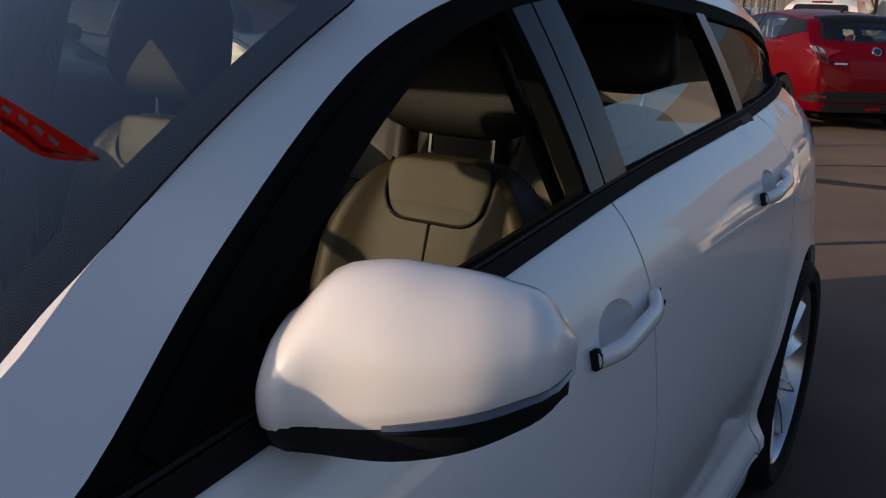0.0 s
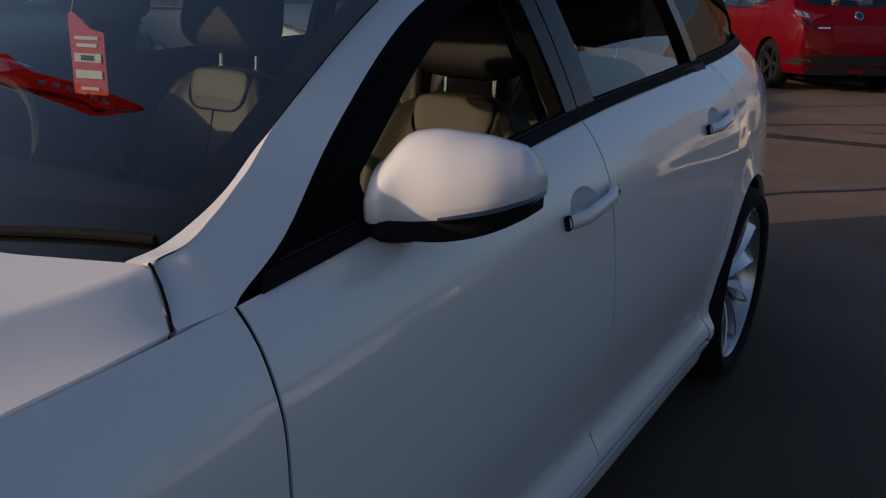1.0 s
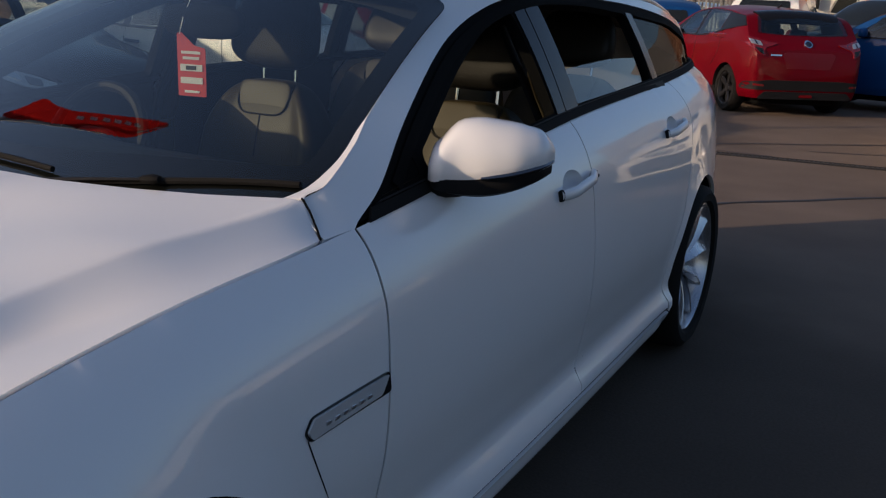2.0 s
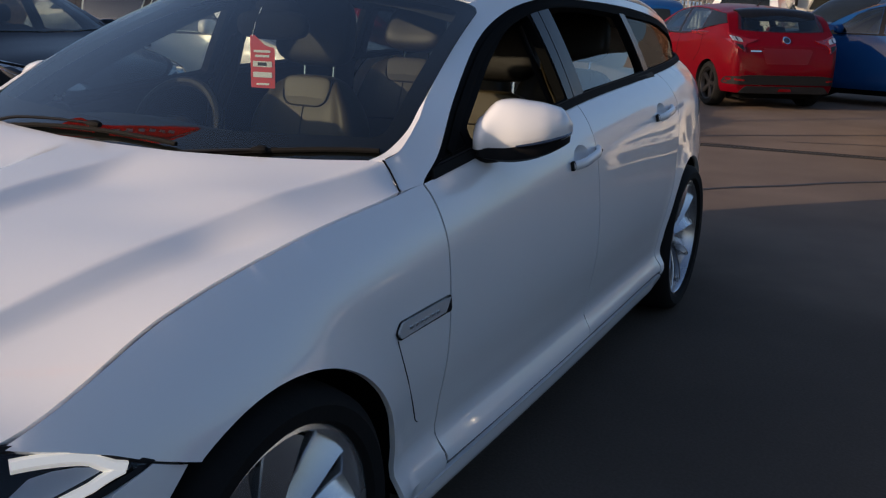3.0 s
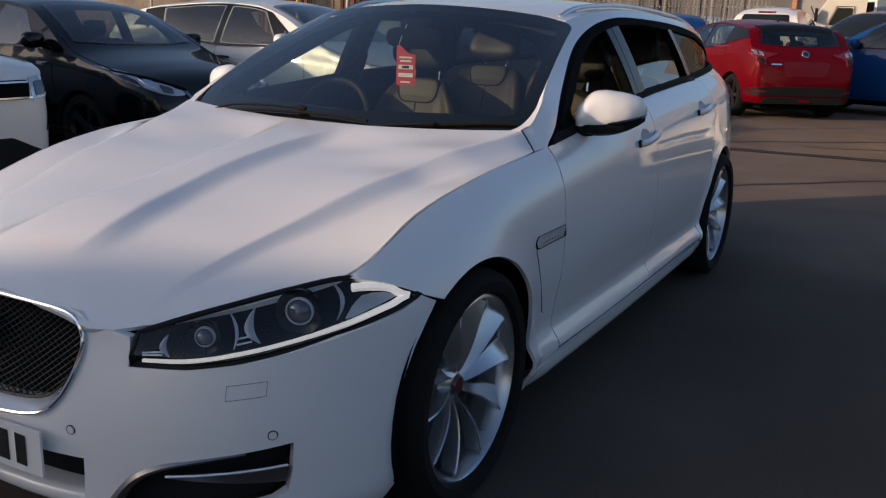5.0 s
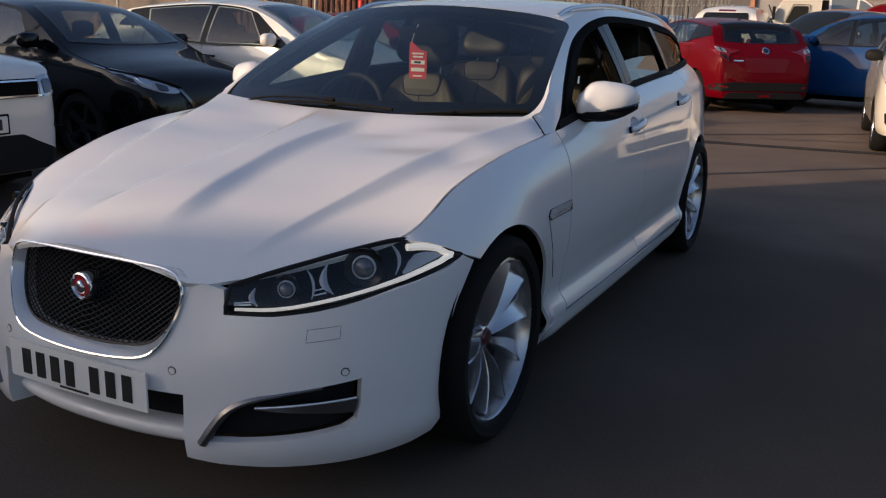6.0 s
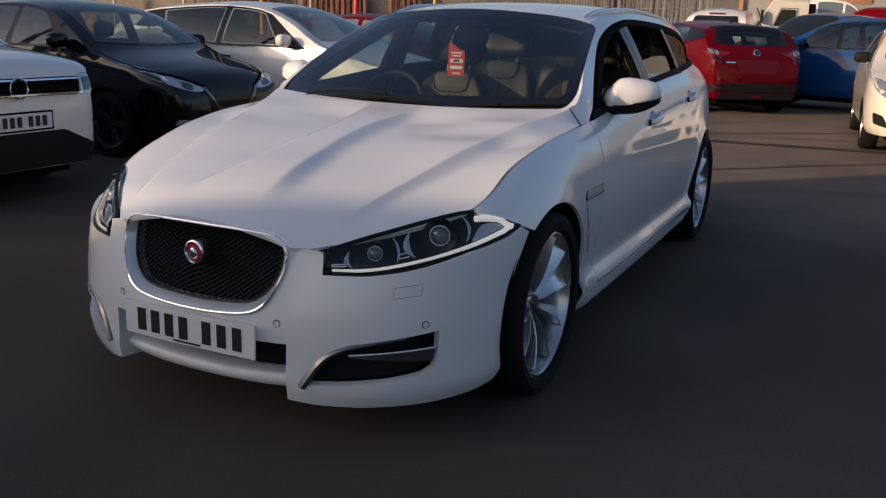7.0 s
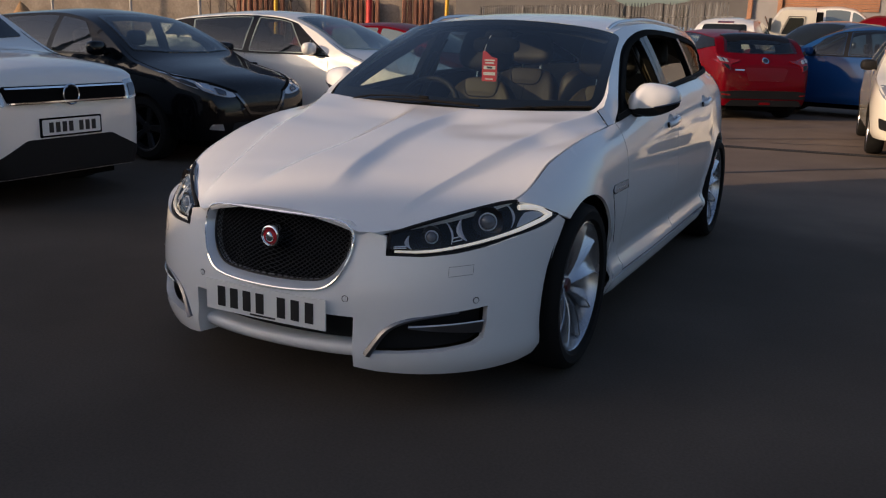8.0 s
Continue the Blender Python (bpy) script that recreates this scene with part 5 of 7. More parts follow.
class Shell:
    """The shape of a parked car: nose at y = 0, tail at y = length, nose towards -y."""

    def __init__(s, length, half, prof, belt_pts, zb=.24, tuck=.62, tail=.10, crown=.06, snub=.30, run=.70):
        s.snub, s.run = snub, run
        s.L, s.w, s.zt, s.belt, s.zb, s.k, s.tail, s.crown = length, half, curve1(*prof), curve1(*belt_pts), zb, tuck, tail, crown
        s.low = curve1((.18, .86), (.27, .955), (.42, .99), (.6, 1.0), (.8, .985), (1.0, .955), (1.2, .92))

    def plan(s, y):
        f = min(max(0.0, 1 - y / s.run), 1)
        r = min(max(0.0, 1 - (s.L - y) / .60), 1)
        return 1 - s.snub * (1 - math.sqrt(1 - f ** 2.6)) ** .9 - (.10 + s.tail) * (1 - math.sqrt(1 - r ** 2.6)) ** .9 if f < 1 and r < 1 else 1 - (s.snub if f >= 1 else .10 + s.tail)

    def side(s, y, z, off=0.0):
        bz = s.belt(y)
        x = s.w * s.plan(y) * s.low(min(z, bz))
        if z > bz:
            g = z - bz
            x -= s.k * g * .62 + .35 * g * g
        elif bz - z < .12:
            x -= .02 * (1 - (bz - z) / .12) ** 2
        return (x + off, y, z)

    def zu(s, y):
        return max(s.zt(y) - s.crown, s.zb + .05)

    def top_z(s, x, y):
        zu, zt = s.zu(y), s.zt(y)
        xu = s.side(y, zu)[0]
        return zu + (zt - zu) * (1 - min(abs(x) / xu, 1) ** 2.6)

    def top(s, off=0.0):
        return lambda x, y: (x, y - off * .5, s.top_z(x, y) + off)

    def end(s, back=False, off=0.0):
        def f(x, z):
            lo, hi = (0.0, 1.4) if not back else (s.L, s.L - 1.4)
            for _ in range(22):
                mid = (lo + hi) / 2
                if z <= s.zu(mid) + (s.zt(mid) - s.zu(mid)) * (1 - min(abs(x) / max(s.side(mid, s.zu(mid))[0], .01), 1) ** 2.6) and abs(x) <= s.side(mid, z)[0]:
                    hi = mid
                else:
                    lo = mid
            return (x, hi + (off if back else -off), z)
        return f

    def sides(s, off=0.0):
        return lambda y, z: s.side(y, z, off)

    def cabin(s, panes):
        """The volumes to take out of the body: the room inside and one opening for each pane."""
        ya = min(min(p[1] for p in lp) for w, lp in panes if w == "top") + .03
        room = bmesh.new()
        rows = []
        for y in np.linspace(ya, s.L - .52, 26):
            top = s.zu(y) - .045
            half = [(s.side(y, z)[0] - .055, y, z) for z in np.linspace(.42, top, 9)]
            half += [(half[-1][0] * k, y, s.top_z(half[-1][0] * k, y) - .045) for k in (.7, .3)]
            rows.append(half + [(-x, yy, z) for x, yy, z in reversed(half)])
        vs = grid_mesh(room, rows, closed_u=True)
        room.faces.new(vs[0][::-1])
        room.faces.new(vs[-1])
        out = [room]
        for w, lp in panes:
            c = np.mean(np.array(lp), axis=0)
            lp = [tuple(c + (np.array(p) - c) * (.95 if w == "side" else .92)) for p in lp]
            b = bmesh.new()
            ends = {"side": (-1.3, 1.3), "top": (.80, 2.2), "rear": (s.L - 1.0, s.L + .3)}[w]
            put = {"side": lambda p, e: (e, p[0], p[1]), "top": lambda p, e: (p[0], p[1], e), "rear": lambda p, e: (p[0], e, p[1])}[w]
            rings = [[b.verts.new(put(p, e)) for p in lp] for e in ends]
            for i in range(len(lp)):
                b.faces.new((rings[0][i], rings[0][i - 1], rings[1][i - 1], rings[1][i]))
            b.faces.new(rings[0])
            b.faces.new(rings[1][::-1])
            out.append(b)
        return out

    def body(s, axles, r_arch, panes=()):
        b = bmesh.new()
        ys = [0, .015, .04, .08, .13, .2, .3] + list(np.linspace(.4, s.L - .4, int((s.L - .8) / .075))) + [s.L - q for q in (.3, .2, .13, .08, .04, .015, 0)]
        rows = []
        for y in ys:
            zu = s.zu(y)
            pts = [(s.side(y, s.zb)[0] * .6, y, s.zb)]
            for k in np.linspace(0, 1, 20):
                z = s.zb + (zu - s.zb) * k
                pts.append((s.side(y, z)[0], y, z))
            xu = pts[-1][0]
            for k in (.93, .84, .7, .5, .25):
                pts.append((xu * k, y, s.top_z(xu * k, y)))
            full = pts + [(0, y, s.zt(y))] + [(-x, yy, z) for x, yy, z in reversed(pts)]
            rows.append(full)
        vs = grid_mesh(b, rows, closed_u=True)
        b.faces.new(vs[0][::-1])
        b.faces.new(vs[-1])
        bmesh.ops.recalc_face_normals(b, faces=b.faces)
        me = bpy.data.meshes.new("body")
        b.to_mesh(me)
        b.free()
        ob = new("body", me)
        cut = bmesh.new()
        for ay in axles:
            for sg in (1, -1):
                m = Matrix.Translation((sg * (s.w - .02), ay, .30)) @ Matrix.Rotation(math.pi / 2, 4, "Y")
                bmesh.ops.create_cone(cut, cap_ends=True, segments=40, radius1=r_arch, radius2=r_arch, depth=.56, matrix=m)
        me.materials.append(CABIN_LINING)
        me.materials.append(CABIN_LINING)
        tools = []
        for q in [cut] + (s.cabin(panes) if panes else []):
            bmesh.ops.recalc_face_normals(q, faces=q.faces)
            for f in q.faces:
                f.material_index = 1
            cme = bpy.data.meshes.new("cut")
            q.to_mesh(cme)
            q.free()
            cme.materials.append(CABIN_LINING)
            cme.materials.append(CABIN_LINING)
            tools.append(new("cut", cme))
            mod = ob.modifiers.new("opening", "BOOLEAN")
            mod.operation, mod.object, mod.solver = "DIFFERENCE", tools[-1], "EXACT"
        bpy.context.view_layer.update()
        out = bpy.data.meshes.new_from_object(ob.evaluated_get(bpy.context.evaluated_depsgraph_get()))
        bpy.data.objects.remove(ob)
        for q in tools:
            bpy.data.objects.remove(q)
        r = bmesh.new()
        r.from_mesh(out)
        return r


GLAZED = ("windscreen", "rear_screen", "front_window", "rear_window", "quarter_light", "quarter_window")


def furnish(sh, root):
    """Seats, dashboard and steering wheel of a car whose windows can be seen through."""
    half, y0 = sh.w * .42, sh.L * .49
    for y, tall in ((y0, .60), (y0 + .82, .50)):
        for sg in (1, -1):
            b = bmesh.new()
            blob(b, (sg * half, y, .47 + tall / 2), (.24, .08, tall / 2), 4, 20, 12, lambda v, q=y: Vector((v.x, v.y + .25 * v.z - .07, v.z)))
            back = part("backrest", b, CABIN_LINING, root)
            b = bmesh.new()
            blob(b, (sg * half, y + .25 * (.52 + tall) - .08, .56 + tall), (.13, .05, .085), 3, 16, 10)
            part("headrest", b, CABIN_LINING, back)
            b = bmesh.new()
            blob(b, (sg * half, y - .24, .50), (.25, .27, .08), 4, 18, 8)
            part("cushion", b, CABIN_LINING, root)
    b = bmesh.new()
    y1 = sh.L * .27
    z1 = sh.belt(y1) - .03
    blob(b, (0, y1 + .10, z1 - .12), (sh.w * .84, .30, .14), 4, 28, 10)
    part("dashboard", b, CABIN_LINING, root)
    b = bmesh.new()
    M = pose(-half, y1 + .50, z1 - .02, 62, 0, 0)
    tube(b, [M @ Vector((.18 * math.cos(a), .18 * math.sin(a), 0)) for a in np.linspace(0, 2 * math.pi, 24, endpoint=False)], .014, 6, True)
    part("steering_wheel", b, CABIN_LINING, root)


def parked_car(name, label, sh, paint, m, axles, decals, r_wheel=.31, alloy=ALLOY, category="car", mirror_y=None, mirror_mat=None, group="", seams=(), band=None, open_cabin=False):
    """decals: (where, part name, outline, material, proud, both sides); seams: door edges, side view; band: the dark band round the side windows."""
    root = thing(name, label, category, group, m=m)
    if band:
        y0, y1, t0, t1 = band
        loop = [(y, sh.belt(y) + .002) for y in np.linspace(y0, y1, 10)] + [(y, sh.zu(y) - .012) for y in np.linspace(t1, t0, 10)]
        decals = [("side", "window_band", rounded(loop, .03, 2), GLOSS_BLACK, .0015, True)] + list(decals)
    panes = [(where, loop) for where, nm, loop, mt, off, two in decals if mt is DARK_GLASS and nm in GLAZED] if open_cabin else []
    body = part("body", sh.body(axles, r_wheel + .045, panes), paint, root, sharp=32)
    body.data.materials.append(CABIN_LINING)
    if panes:
        furnish(sh, root)
    for where, nm, loop, mt, off, two in decals:
        holes = ()
        if mt is DARK_GLASS and nm in GLAZED:
            mt = CABIN_GLASS if open_cabin else DARK_GLASS if "screen" in nm else PANE
        elif nm == "window_band" and open_cabin:
            holes = [lp for w, lp in panes if w == "side"]
        for mm in ((False, True) if two else (False,)):
            if where == "side":
                sf = sh.sides(off)
            elif where == "top":
                sf = sh.top(off)
            else:
                sf = sh.end(where == "rear", off)
            part_raw(nm, sheet(loop, sf, .05, holes, .008 + off, (0, sh.L / 2, .6), mm), mt, root)
    for ay in axles:
        for sg in (1, -1):
            hub = new("wheel")
            hub.parent = root
            wm = Matrix.Translation((sg * (sh.w - .125), ay, r_wheel)) @ (Matrix.Identity(4) if sg > 0 else Matrix.Rotation(math.pi, 4, "Z"))
            simple_wheel(hub, wm, r_wheel, alloy)
    for line in seams:
        for sg in (1, -1):
            b = bmesh.new()
            tube(b, [(sg * q[0], q[1], q[2]) for q in (sh.side(y, z, .0005) for y, z in spline(line, 4))], .0035, 4)
            part("door_seam", b, RUBBER, root)
    for sg in (1, -1) if seams else ():
        b = bmesh.new()
        y1 = seams[0][-1][0]
        tube(b, [(sg * x, y, sh.top_z(x, y) + .0005) for x, y in ((sh.side(y, sh.zu(y))[0] * .93, y) for y in np.linspace(.30, y1, 12))], .0035, 4)
        part("bonnet_seam", b, RUBBER, root)
    b = bmesh.new()
    box(b, (0, sh.L / 2, .235), (sh.w * 1.3, sh.L * .9, .17))
    part("underbody", b, DARK, root)
    if mirror_y:
        for sg in (1, -1):
            b = bmesh.new()
            z = sh.belt(mirror_y) + .06
            x = sh.side(mirror_y, z)[0]
            blob(b, (sg * (x + .11), mirror_y, z + .02), (.10, .065, .07), 2.8, 18, 10)
            mo = part("door_mirror", b, mirror_mat or paint, root)
            b = bmesh.new()
            tube(b, [(sg * (x - .02), mirror_y, z - .03), (sg * (x + .06), mirror_y, z - .02)], .03, 8, flat=.6)
            part("mirror_arm", b, PLASTIC, mo)
    return root


def simple_wheel(root, m, r, alloy):
    b = bmesh.new()
    h, rr = .10, r * .70
    lathe(b, [(rr, h * .8), (rr + .01, h), (r - .03, h), (r - .004, h * .7), (r, 0), (r - .004, -h * .7), (r - .03, -h), (rr, -h)], 36, m)
    part("tyre", b, TYRE, root)
    b = bmesh.new()
    lathe(b, [(rr - .03, h * .4), (rr - .012, h * .85), (rr, h * .9), (rr + .002, h * .7)], 36, m)
    rim = part("rim", b, alloy, root)
    b = bmesh.new()
    lathe(b, [(.0, h * .62), (.05, h * .62), (.06, h * .5), (.06, h * .1)], 20, m)
    for i in range(5):
        a = 2 * math.pi * i / 5
        rows = []
        for k in (0, .5, 1):
            q = .04 + (rr - .05) * k
            wd = .026 + .02 * k
            rows.append([m @ Vector((h * (.58 + .18 * k) + dx, q * math.cos(a) - o * wd * math.sin(a), q * math.sin(a) + o * wd * math.cos(a))) for o, dx in ((-1, -.02), (-.7, 0), (.7, 0), (1, -.02))])
        grid_mesh(b, rows)
    part("spokes", b, alloy, rim)
    b = bmesh.new()
    lathe(b, [(.01, .01), (rr - .01, .01)], 28, m)
    part("inner_barrel", b, DARK, root)


def plate_decals(z, where="front"):
    d = [(where, "number_plate", rounded([(-.26, z - .055), (.26, z - .055), (.26, z + .055), (-.26, z + .055)], .006, 2), PLATE_WHITE, .012, False)]
    for i in range(7):
        x = -.205 + i * .058 + (.034 if i > 3 else 0)
        d.append((where, "plate_bar", [(x, z - .036), (x + .036, z - .036), (x + .036, z + .036), (x, z + .036)], BLACK_PRINT, .016, False))
    return d


def win(sh, y0, y1, t0, t1, up=.02):
    """A side window from y0 to y1 along the belt, its top from t0 to t1, just below the roof edge."""
    pts = [(y, sh.belt(y) + up) for y in np.linspace(y0, y1, 6)]
    pts += [(y, sh.zu(y) - .03) for y in np.linspace(t1, t0, 6)]
    return rounded(pts, .02, 2)


# shapes
SUV = Shell(4.49, .92, [(0, .80), (.03, .88), (.10, .955), (.25, 1.005), (.7, 1.06), (1.05, 1.10), (1.15, 1.13), (1.6, 1.42), (1.95, 1.60), (2.3, 1.655), (3.2, 1.65), (3.9, 1.58), (4.15, 1.45), (4.38, 1.05), (4.46, .9), (4.49, .7)], [(0, .86), (.4, .98), (1.2, 1.06), (4.4, 1.14)], snub=.36, run=1.1)
MICRA = Shell(4.0, .872, [(0, .60), (.04, .70), (.12, .78), (.35, .87), (.75, .965), (.92, 1.01), (1.3, 1.22), (1.7, 1.40), (2.0, 1.45), (2.7, 1.445), (3.3, 1.385), (3.55, 1.33), (3.78, 1.06), (3.92, .93), (3.98, .80), (4.0, .62)], [(0, .70), (.35, .82), (.95, .95), (2.6, 1.02), (3.3, 1.12), (3.7, 1.10), (4, 1.0)])
LEAF = Shell(4.49, .895, [(0, .62), (.04, .74), (.15, .84), (.5, .95), (.95, 1.06), (1.1, 1.11), (1.6, 1.36), (2.0, 1.49), (2.4, 1.53), (3.2, 1.505), (3.9, 1.40), (4.1, 1.32), (4.3, 1.08), (4.43, .95), (4.49, .65)], [(0, .74), (.4, .88), (1.1, .99), (2.9, 1.05), (3.6, 1.16), (4.2, 1.10)])
SMALL = Shell(3.9, .848, [(0, .58), (.04, .72), (.15, .84), (.4, .95), (.75, 1.05), (.88, 1.10), (1.25, 1.32), (1.6, 1.46), (2.0, 1.51), (3.0, 1.49), (3.5, 1.40), (3.7, 1.15), (3.85, .95), (3.9, .6)], [(0, .74), (.4, .88), (.9, .98), (3.5, 1.04)])


def door_lines(sh, a, m, r):
    """The edges of the front and the rear door, from the sill up to the belt."""
    return [[(a + .06, .30), (a, .55), (a + .02, .75), (a + .06, sh.belt(a) - .02)], [(m, .28), (m + .02, .6), (m + .02, sh.belt(m))], [(r - .16, .62), (r - .06, .72), (r, .85), (r - .02, sh.belt(r) - .01)]]


def screen_loop(sh, y0, y1, w0, w1):
    return rounded([(-w0, y0 + .10), (-w0 * .5, y0 + .02), (0, y0), (w0 * .5, y0 + .02), (w0, y0 + .10), (w1, y1 + .05), (0, y1), (-w1, y1 + .05)], .04, 3)


# white SUV
d = [("top", "windscreen", screen_loop(SUV, 1.20, 1.92, .70, .58), DARK_GLASS, .006, False),
     ("side", "front_window", win(SUV, 1.55, 2.35, 1.98, 2.33), DARK_GLASS, .004, True), ("side", "rear_window", win(SUV, 2.43, 3.3, 2.40, 3.25), DARK_GLASS, .004, True), ("side", "quarter_window", win(SUV, 3.38, 3.9, 3.33, 3.6), DARK_GLASS, .004, True),
     ("front", "grille", rounded([(-.52, .745), (.52, .745), (.55, .87), (-.55, .87)], .02, 2), FRAME_BLACK, .014, False),
     ("front", "headlight", rounded([(.545, .735), (.80, .77), (.80, .90), (.56, .885)], .02, 2), CLEAR_LAMP, .006, True),
     ("front", "lamp_unit", rounded([(.58, .765), (.66, .775), (.66, .865), (.59, .86)], .012, 2), DARK_CHROME, .012, True),
     ("front", "lamp_unit", rounded([(.68, .785), (.76, .80), (.76, .875), (.68, .87)], .012, 2), DARK_CHROME, .012, True),
     ("front", "lamp_light_bar", rounded([(.57, .742), (.79, .775), (.79, .787), (.57, .754)], .003, 2), PLATE_WHITE, .012, True),
     ("front", "lower_bumper", rounded([(-.80, .243), (.80, .243), (.80, .335), (.66, .37), (.52, .43), (.38, .497), (-.38, .497), (-.52, .43), (-.66, .37), (-.80, .335)], .02, 2), PLASTIC, .006, False),
     ("front", "fog_recess", rounded([(.66, .52), (.80, .54), (.80, .64), (.70, .62)], .01, 2), PLASTIC, .006, True),
     ("side", "arch_trim", [(.35, .26), (.40, .55), (.60, .73), (.85, .76), (1.1, .73), (1.30, .55), (1.35, .26), (1.26, .26), (1.20, .50), (1.05, .64), (.85, .68), (.65, .64), (.50, .50), (.44, .26)], PLASTIC, .006, True)]
for z in (.757, .858):
    d.append(("front", "chrome_bar", [(-.53, z - .006), (.53, z - .006), (.53, z + .006), (-.53, z + .006)], CHROME, .034, False))
d.append(("front", "plate_frame", rounded([(-.275, .507), (.275, .507), (.275, .643), (-.275, .643)], .008, 2), FRAME_BLACK, .008, False))
d += plate_decals(.575)
suv = parked_car("suv", "white SUV with chrome barred grille parked nose out", SUV, PAINTS["white"], pose(-3.42, 1.23, 0, 0, 0, 91), (.88, 3.55), d, .34, mirror_y=1.75, seams=door_lines(SUV, 1.32, 2.39, 3.36), band=(1.45, 3.98, 1.90, 3.68))
b = bmesh.new()
e = SUV.end(False, .02)(0, .80)
tube(b, [(.070 * math.cos(a), e[1], .803 + .070 * math.sin(a)) for a in np.linspace(0, 2 * math.pi, 28, endpoint=False)], .007, 6, True)
emb = part("round_emblem", b, CHROME, suv, "chrome ring emblem")
b = bmesh.new()
lathe(b, [(0, .004), (.055, .003), (.058, -.01)], 24, Matrix.Translation((0, e[1], .803)) @ Matrix.Rotation(radians(-90), 4, "Z"))
part("emblem_disc", b, FRAME_BLACK, emb)


def micra_decals(sh):
    return [("top", "windscreen", screen_loop(sh, .98, 1.68, .68, .54), DARK_GLASS, .006, False),
            ("side", "front_window", win(sh, 1.42, 2.12, 1.72, 2.10), DARK_GLASS, .004, True), ("side", "rear_window", win(sh, 2.20, 2.92, 2.17, 2.95), DARK_GLASS, .004, True),
            ("side", "quarter_light", rounded([(1.20, sh.belt(1.2) + .02), (1.36, sh.belt(1.36) + .02), (1.40, 1.13)], .01, 2), DARK_GLASS, .004, True),
            ("top", "rear_screen", screen_loop(sh, 3.82, 3.52, .50, .52)[::-1], DARK_GLASS, .006, False),
            ("front", "headlight", [tuple(p) for p in spline([(.36, .69), (.40, .650), (.53, .655), (.68, .695), (.80, .765), (.855, .885), (.70, .835), (.50, .755)], 3, True)], CLEAR_LAMP, .008, True),
            ("front", "lamp_unit", rounded([(.50, .668), (.60, .690), (.60, .745), (.50, .715)], .015, 2), DARK_CHROME, .014, True),
            ("front", "lamp_unit", rounded([(.63, .705), (.71, .745), (.72, .795), (.63, .762)], .015, 2), CHROME, .014, True),
            ("front", "lamp_brow", rounded([(.36, .683), (.50, .735), (.66, .795), (.80, .845), (.79, .858), (.64, .812), (.48, .752), (.35, .70)], .004, 2), FRAME_BLACK, .016, True),
            ("front", "grille", rounded([(-.30, .46), (.30, .46), (.36, .655), (-.36, .655)], .05, 3), GLOSS_BLACK, .004, False),
            ("front", "chrome_v", [(.40, .69), (.36, .69), (.20, .50), (.0, .475), (.0, .455), (.22, .475)], DARK_CHROME, .012, True),
            ("front", "lower_grille", rounded([(-.50, .26), (.50, .26), (.44, .40), (-.44, .40)], .03, 2), PLASTIC, .006, False),
            ("front", "fog_lamp", rounded([(.58, .335), (.72, .35), (.70, .40), (.60, .40)], .01, 2), CLEAR_LAMP, .008, True),
            ("side", "sill_trim", [(.98, .24), (3.02, .24), (3.02, .32), (.98, .32)], PLASTIC, .004, True),
            ("side", "door_handle", rounded([(1.98, .865), (2.16, .875), (2.16, .905), (1.98, .895)], .01, 2), PAINTS["black"], .025, True)]


parked_car("hatchback", "black hatchback with slim headlights parked nose out", MICRA, PAINTS["black"], pose(-3.78, 3.92, 0, 0, 0, 88), (.80, 3.32), micra_decals(MICRA), .32, DARK_ALLOY, mirror_y=1.32, seams=door_lines(MICRA, 1.14, 2.16, 3.0), band=(1.14, 3.0, 1.68, 3.02), open_cabin=True)

# white electric hatchback
d = [("top", "windscreen", screen_loop(LEAF, 1.08, 1.92, .70, .56), DARK_GLASS, .006, False),
     ("side", "front_window", win(LEAF, 1.65, 2.48, 1.95, 2.46), DARK_GLASS, .004, True), ("side", "rear_window", win(LEAF, 2.56, 3.35, 2.54, 3.42), DARK_GLASS, .004, True),
     ("side", "quarter_light", rounded([(1.32, LEAF.belt(1.32) + .02), (1.58, LEAF.belt(1.58) + .02), (1.62, 1.20)], .01, 2), DARK_GLASS, .004, True),
     ("side", "quarter_window", rounded([(3.45, 1.20), (3.85, 1.20), (3.72, 1.33), (3.50, 1.37)], .02, 2), GLOSS_BLACK, .004, True),
     ("top", "rear_screen", screen_loop(LEAF, 4.32, 4.08, .52, .54)[::-1], DARK_GLASS, .006, False),
     ("front", "headlight", [tuple(p) for p in spline([(.42, .70), (.58, .715), (.72, .76), (.80, .84), (.70, .845), (.56, .79), (.45, .75)], 3, True)], CLEAR_LAMP, .008, True),
     ("front", "grille", rounded([(-.34, .46), (.34, .46), (.40, .70), (-.40, .70)], .06, 3), GLOSS_BLACK, .004, False),
     ("side", "sill_trim", [(1.05, .24), (3.4, .24), (3.4, .32), (1.05, .32)], PLASTIC, .004, True),
     ("side", "door_handle", rounded([(2.30, .88), (2.50, .885), (2.50, .915), (2.30, .91)], .01, 2), CHROME, .025, True)]
parked_car("electric_hatchback", "white electric hatchback parked nose out", LEAF, PAINTS["white"], pose(-2.62, 6.17, 0, 0, 0, 90), (.90, 3.60), d, .32, mirror_y=1.52, seams=door_lines(LEAF, 1.26, 2.52, 3.44), band=(1.28, 3.62, 1.86, 3.72), open_cabin=True)

parked_car("hatchback", "bright red hatchback parked behind the white cars", MICRA, PAINTS["red"], pose(-2.9, 9.0, 0, 0, 0, 90), (.80, 3.32), micra_decals(MICRA), .32, mirror_y=1.32)

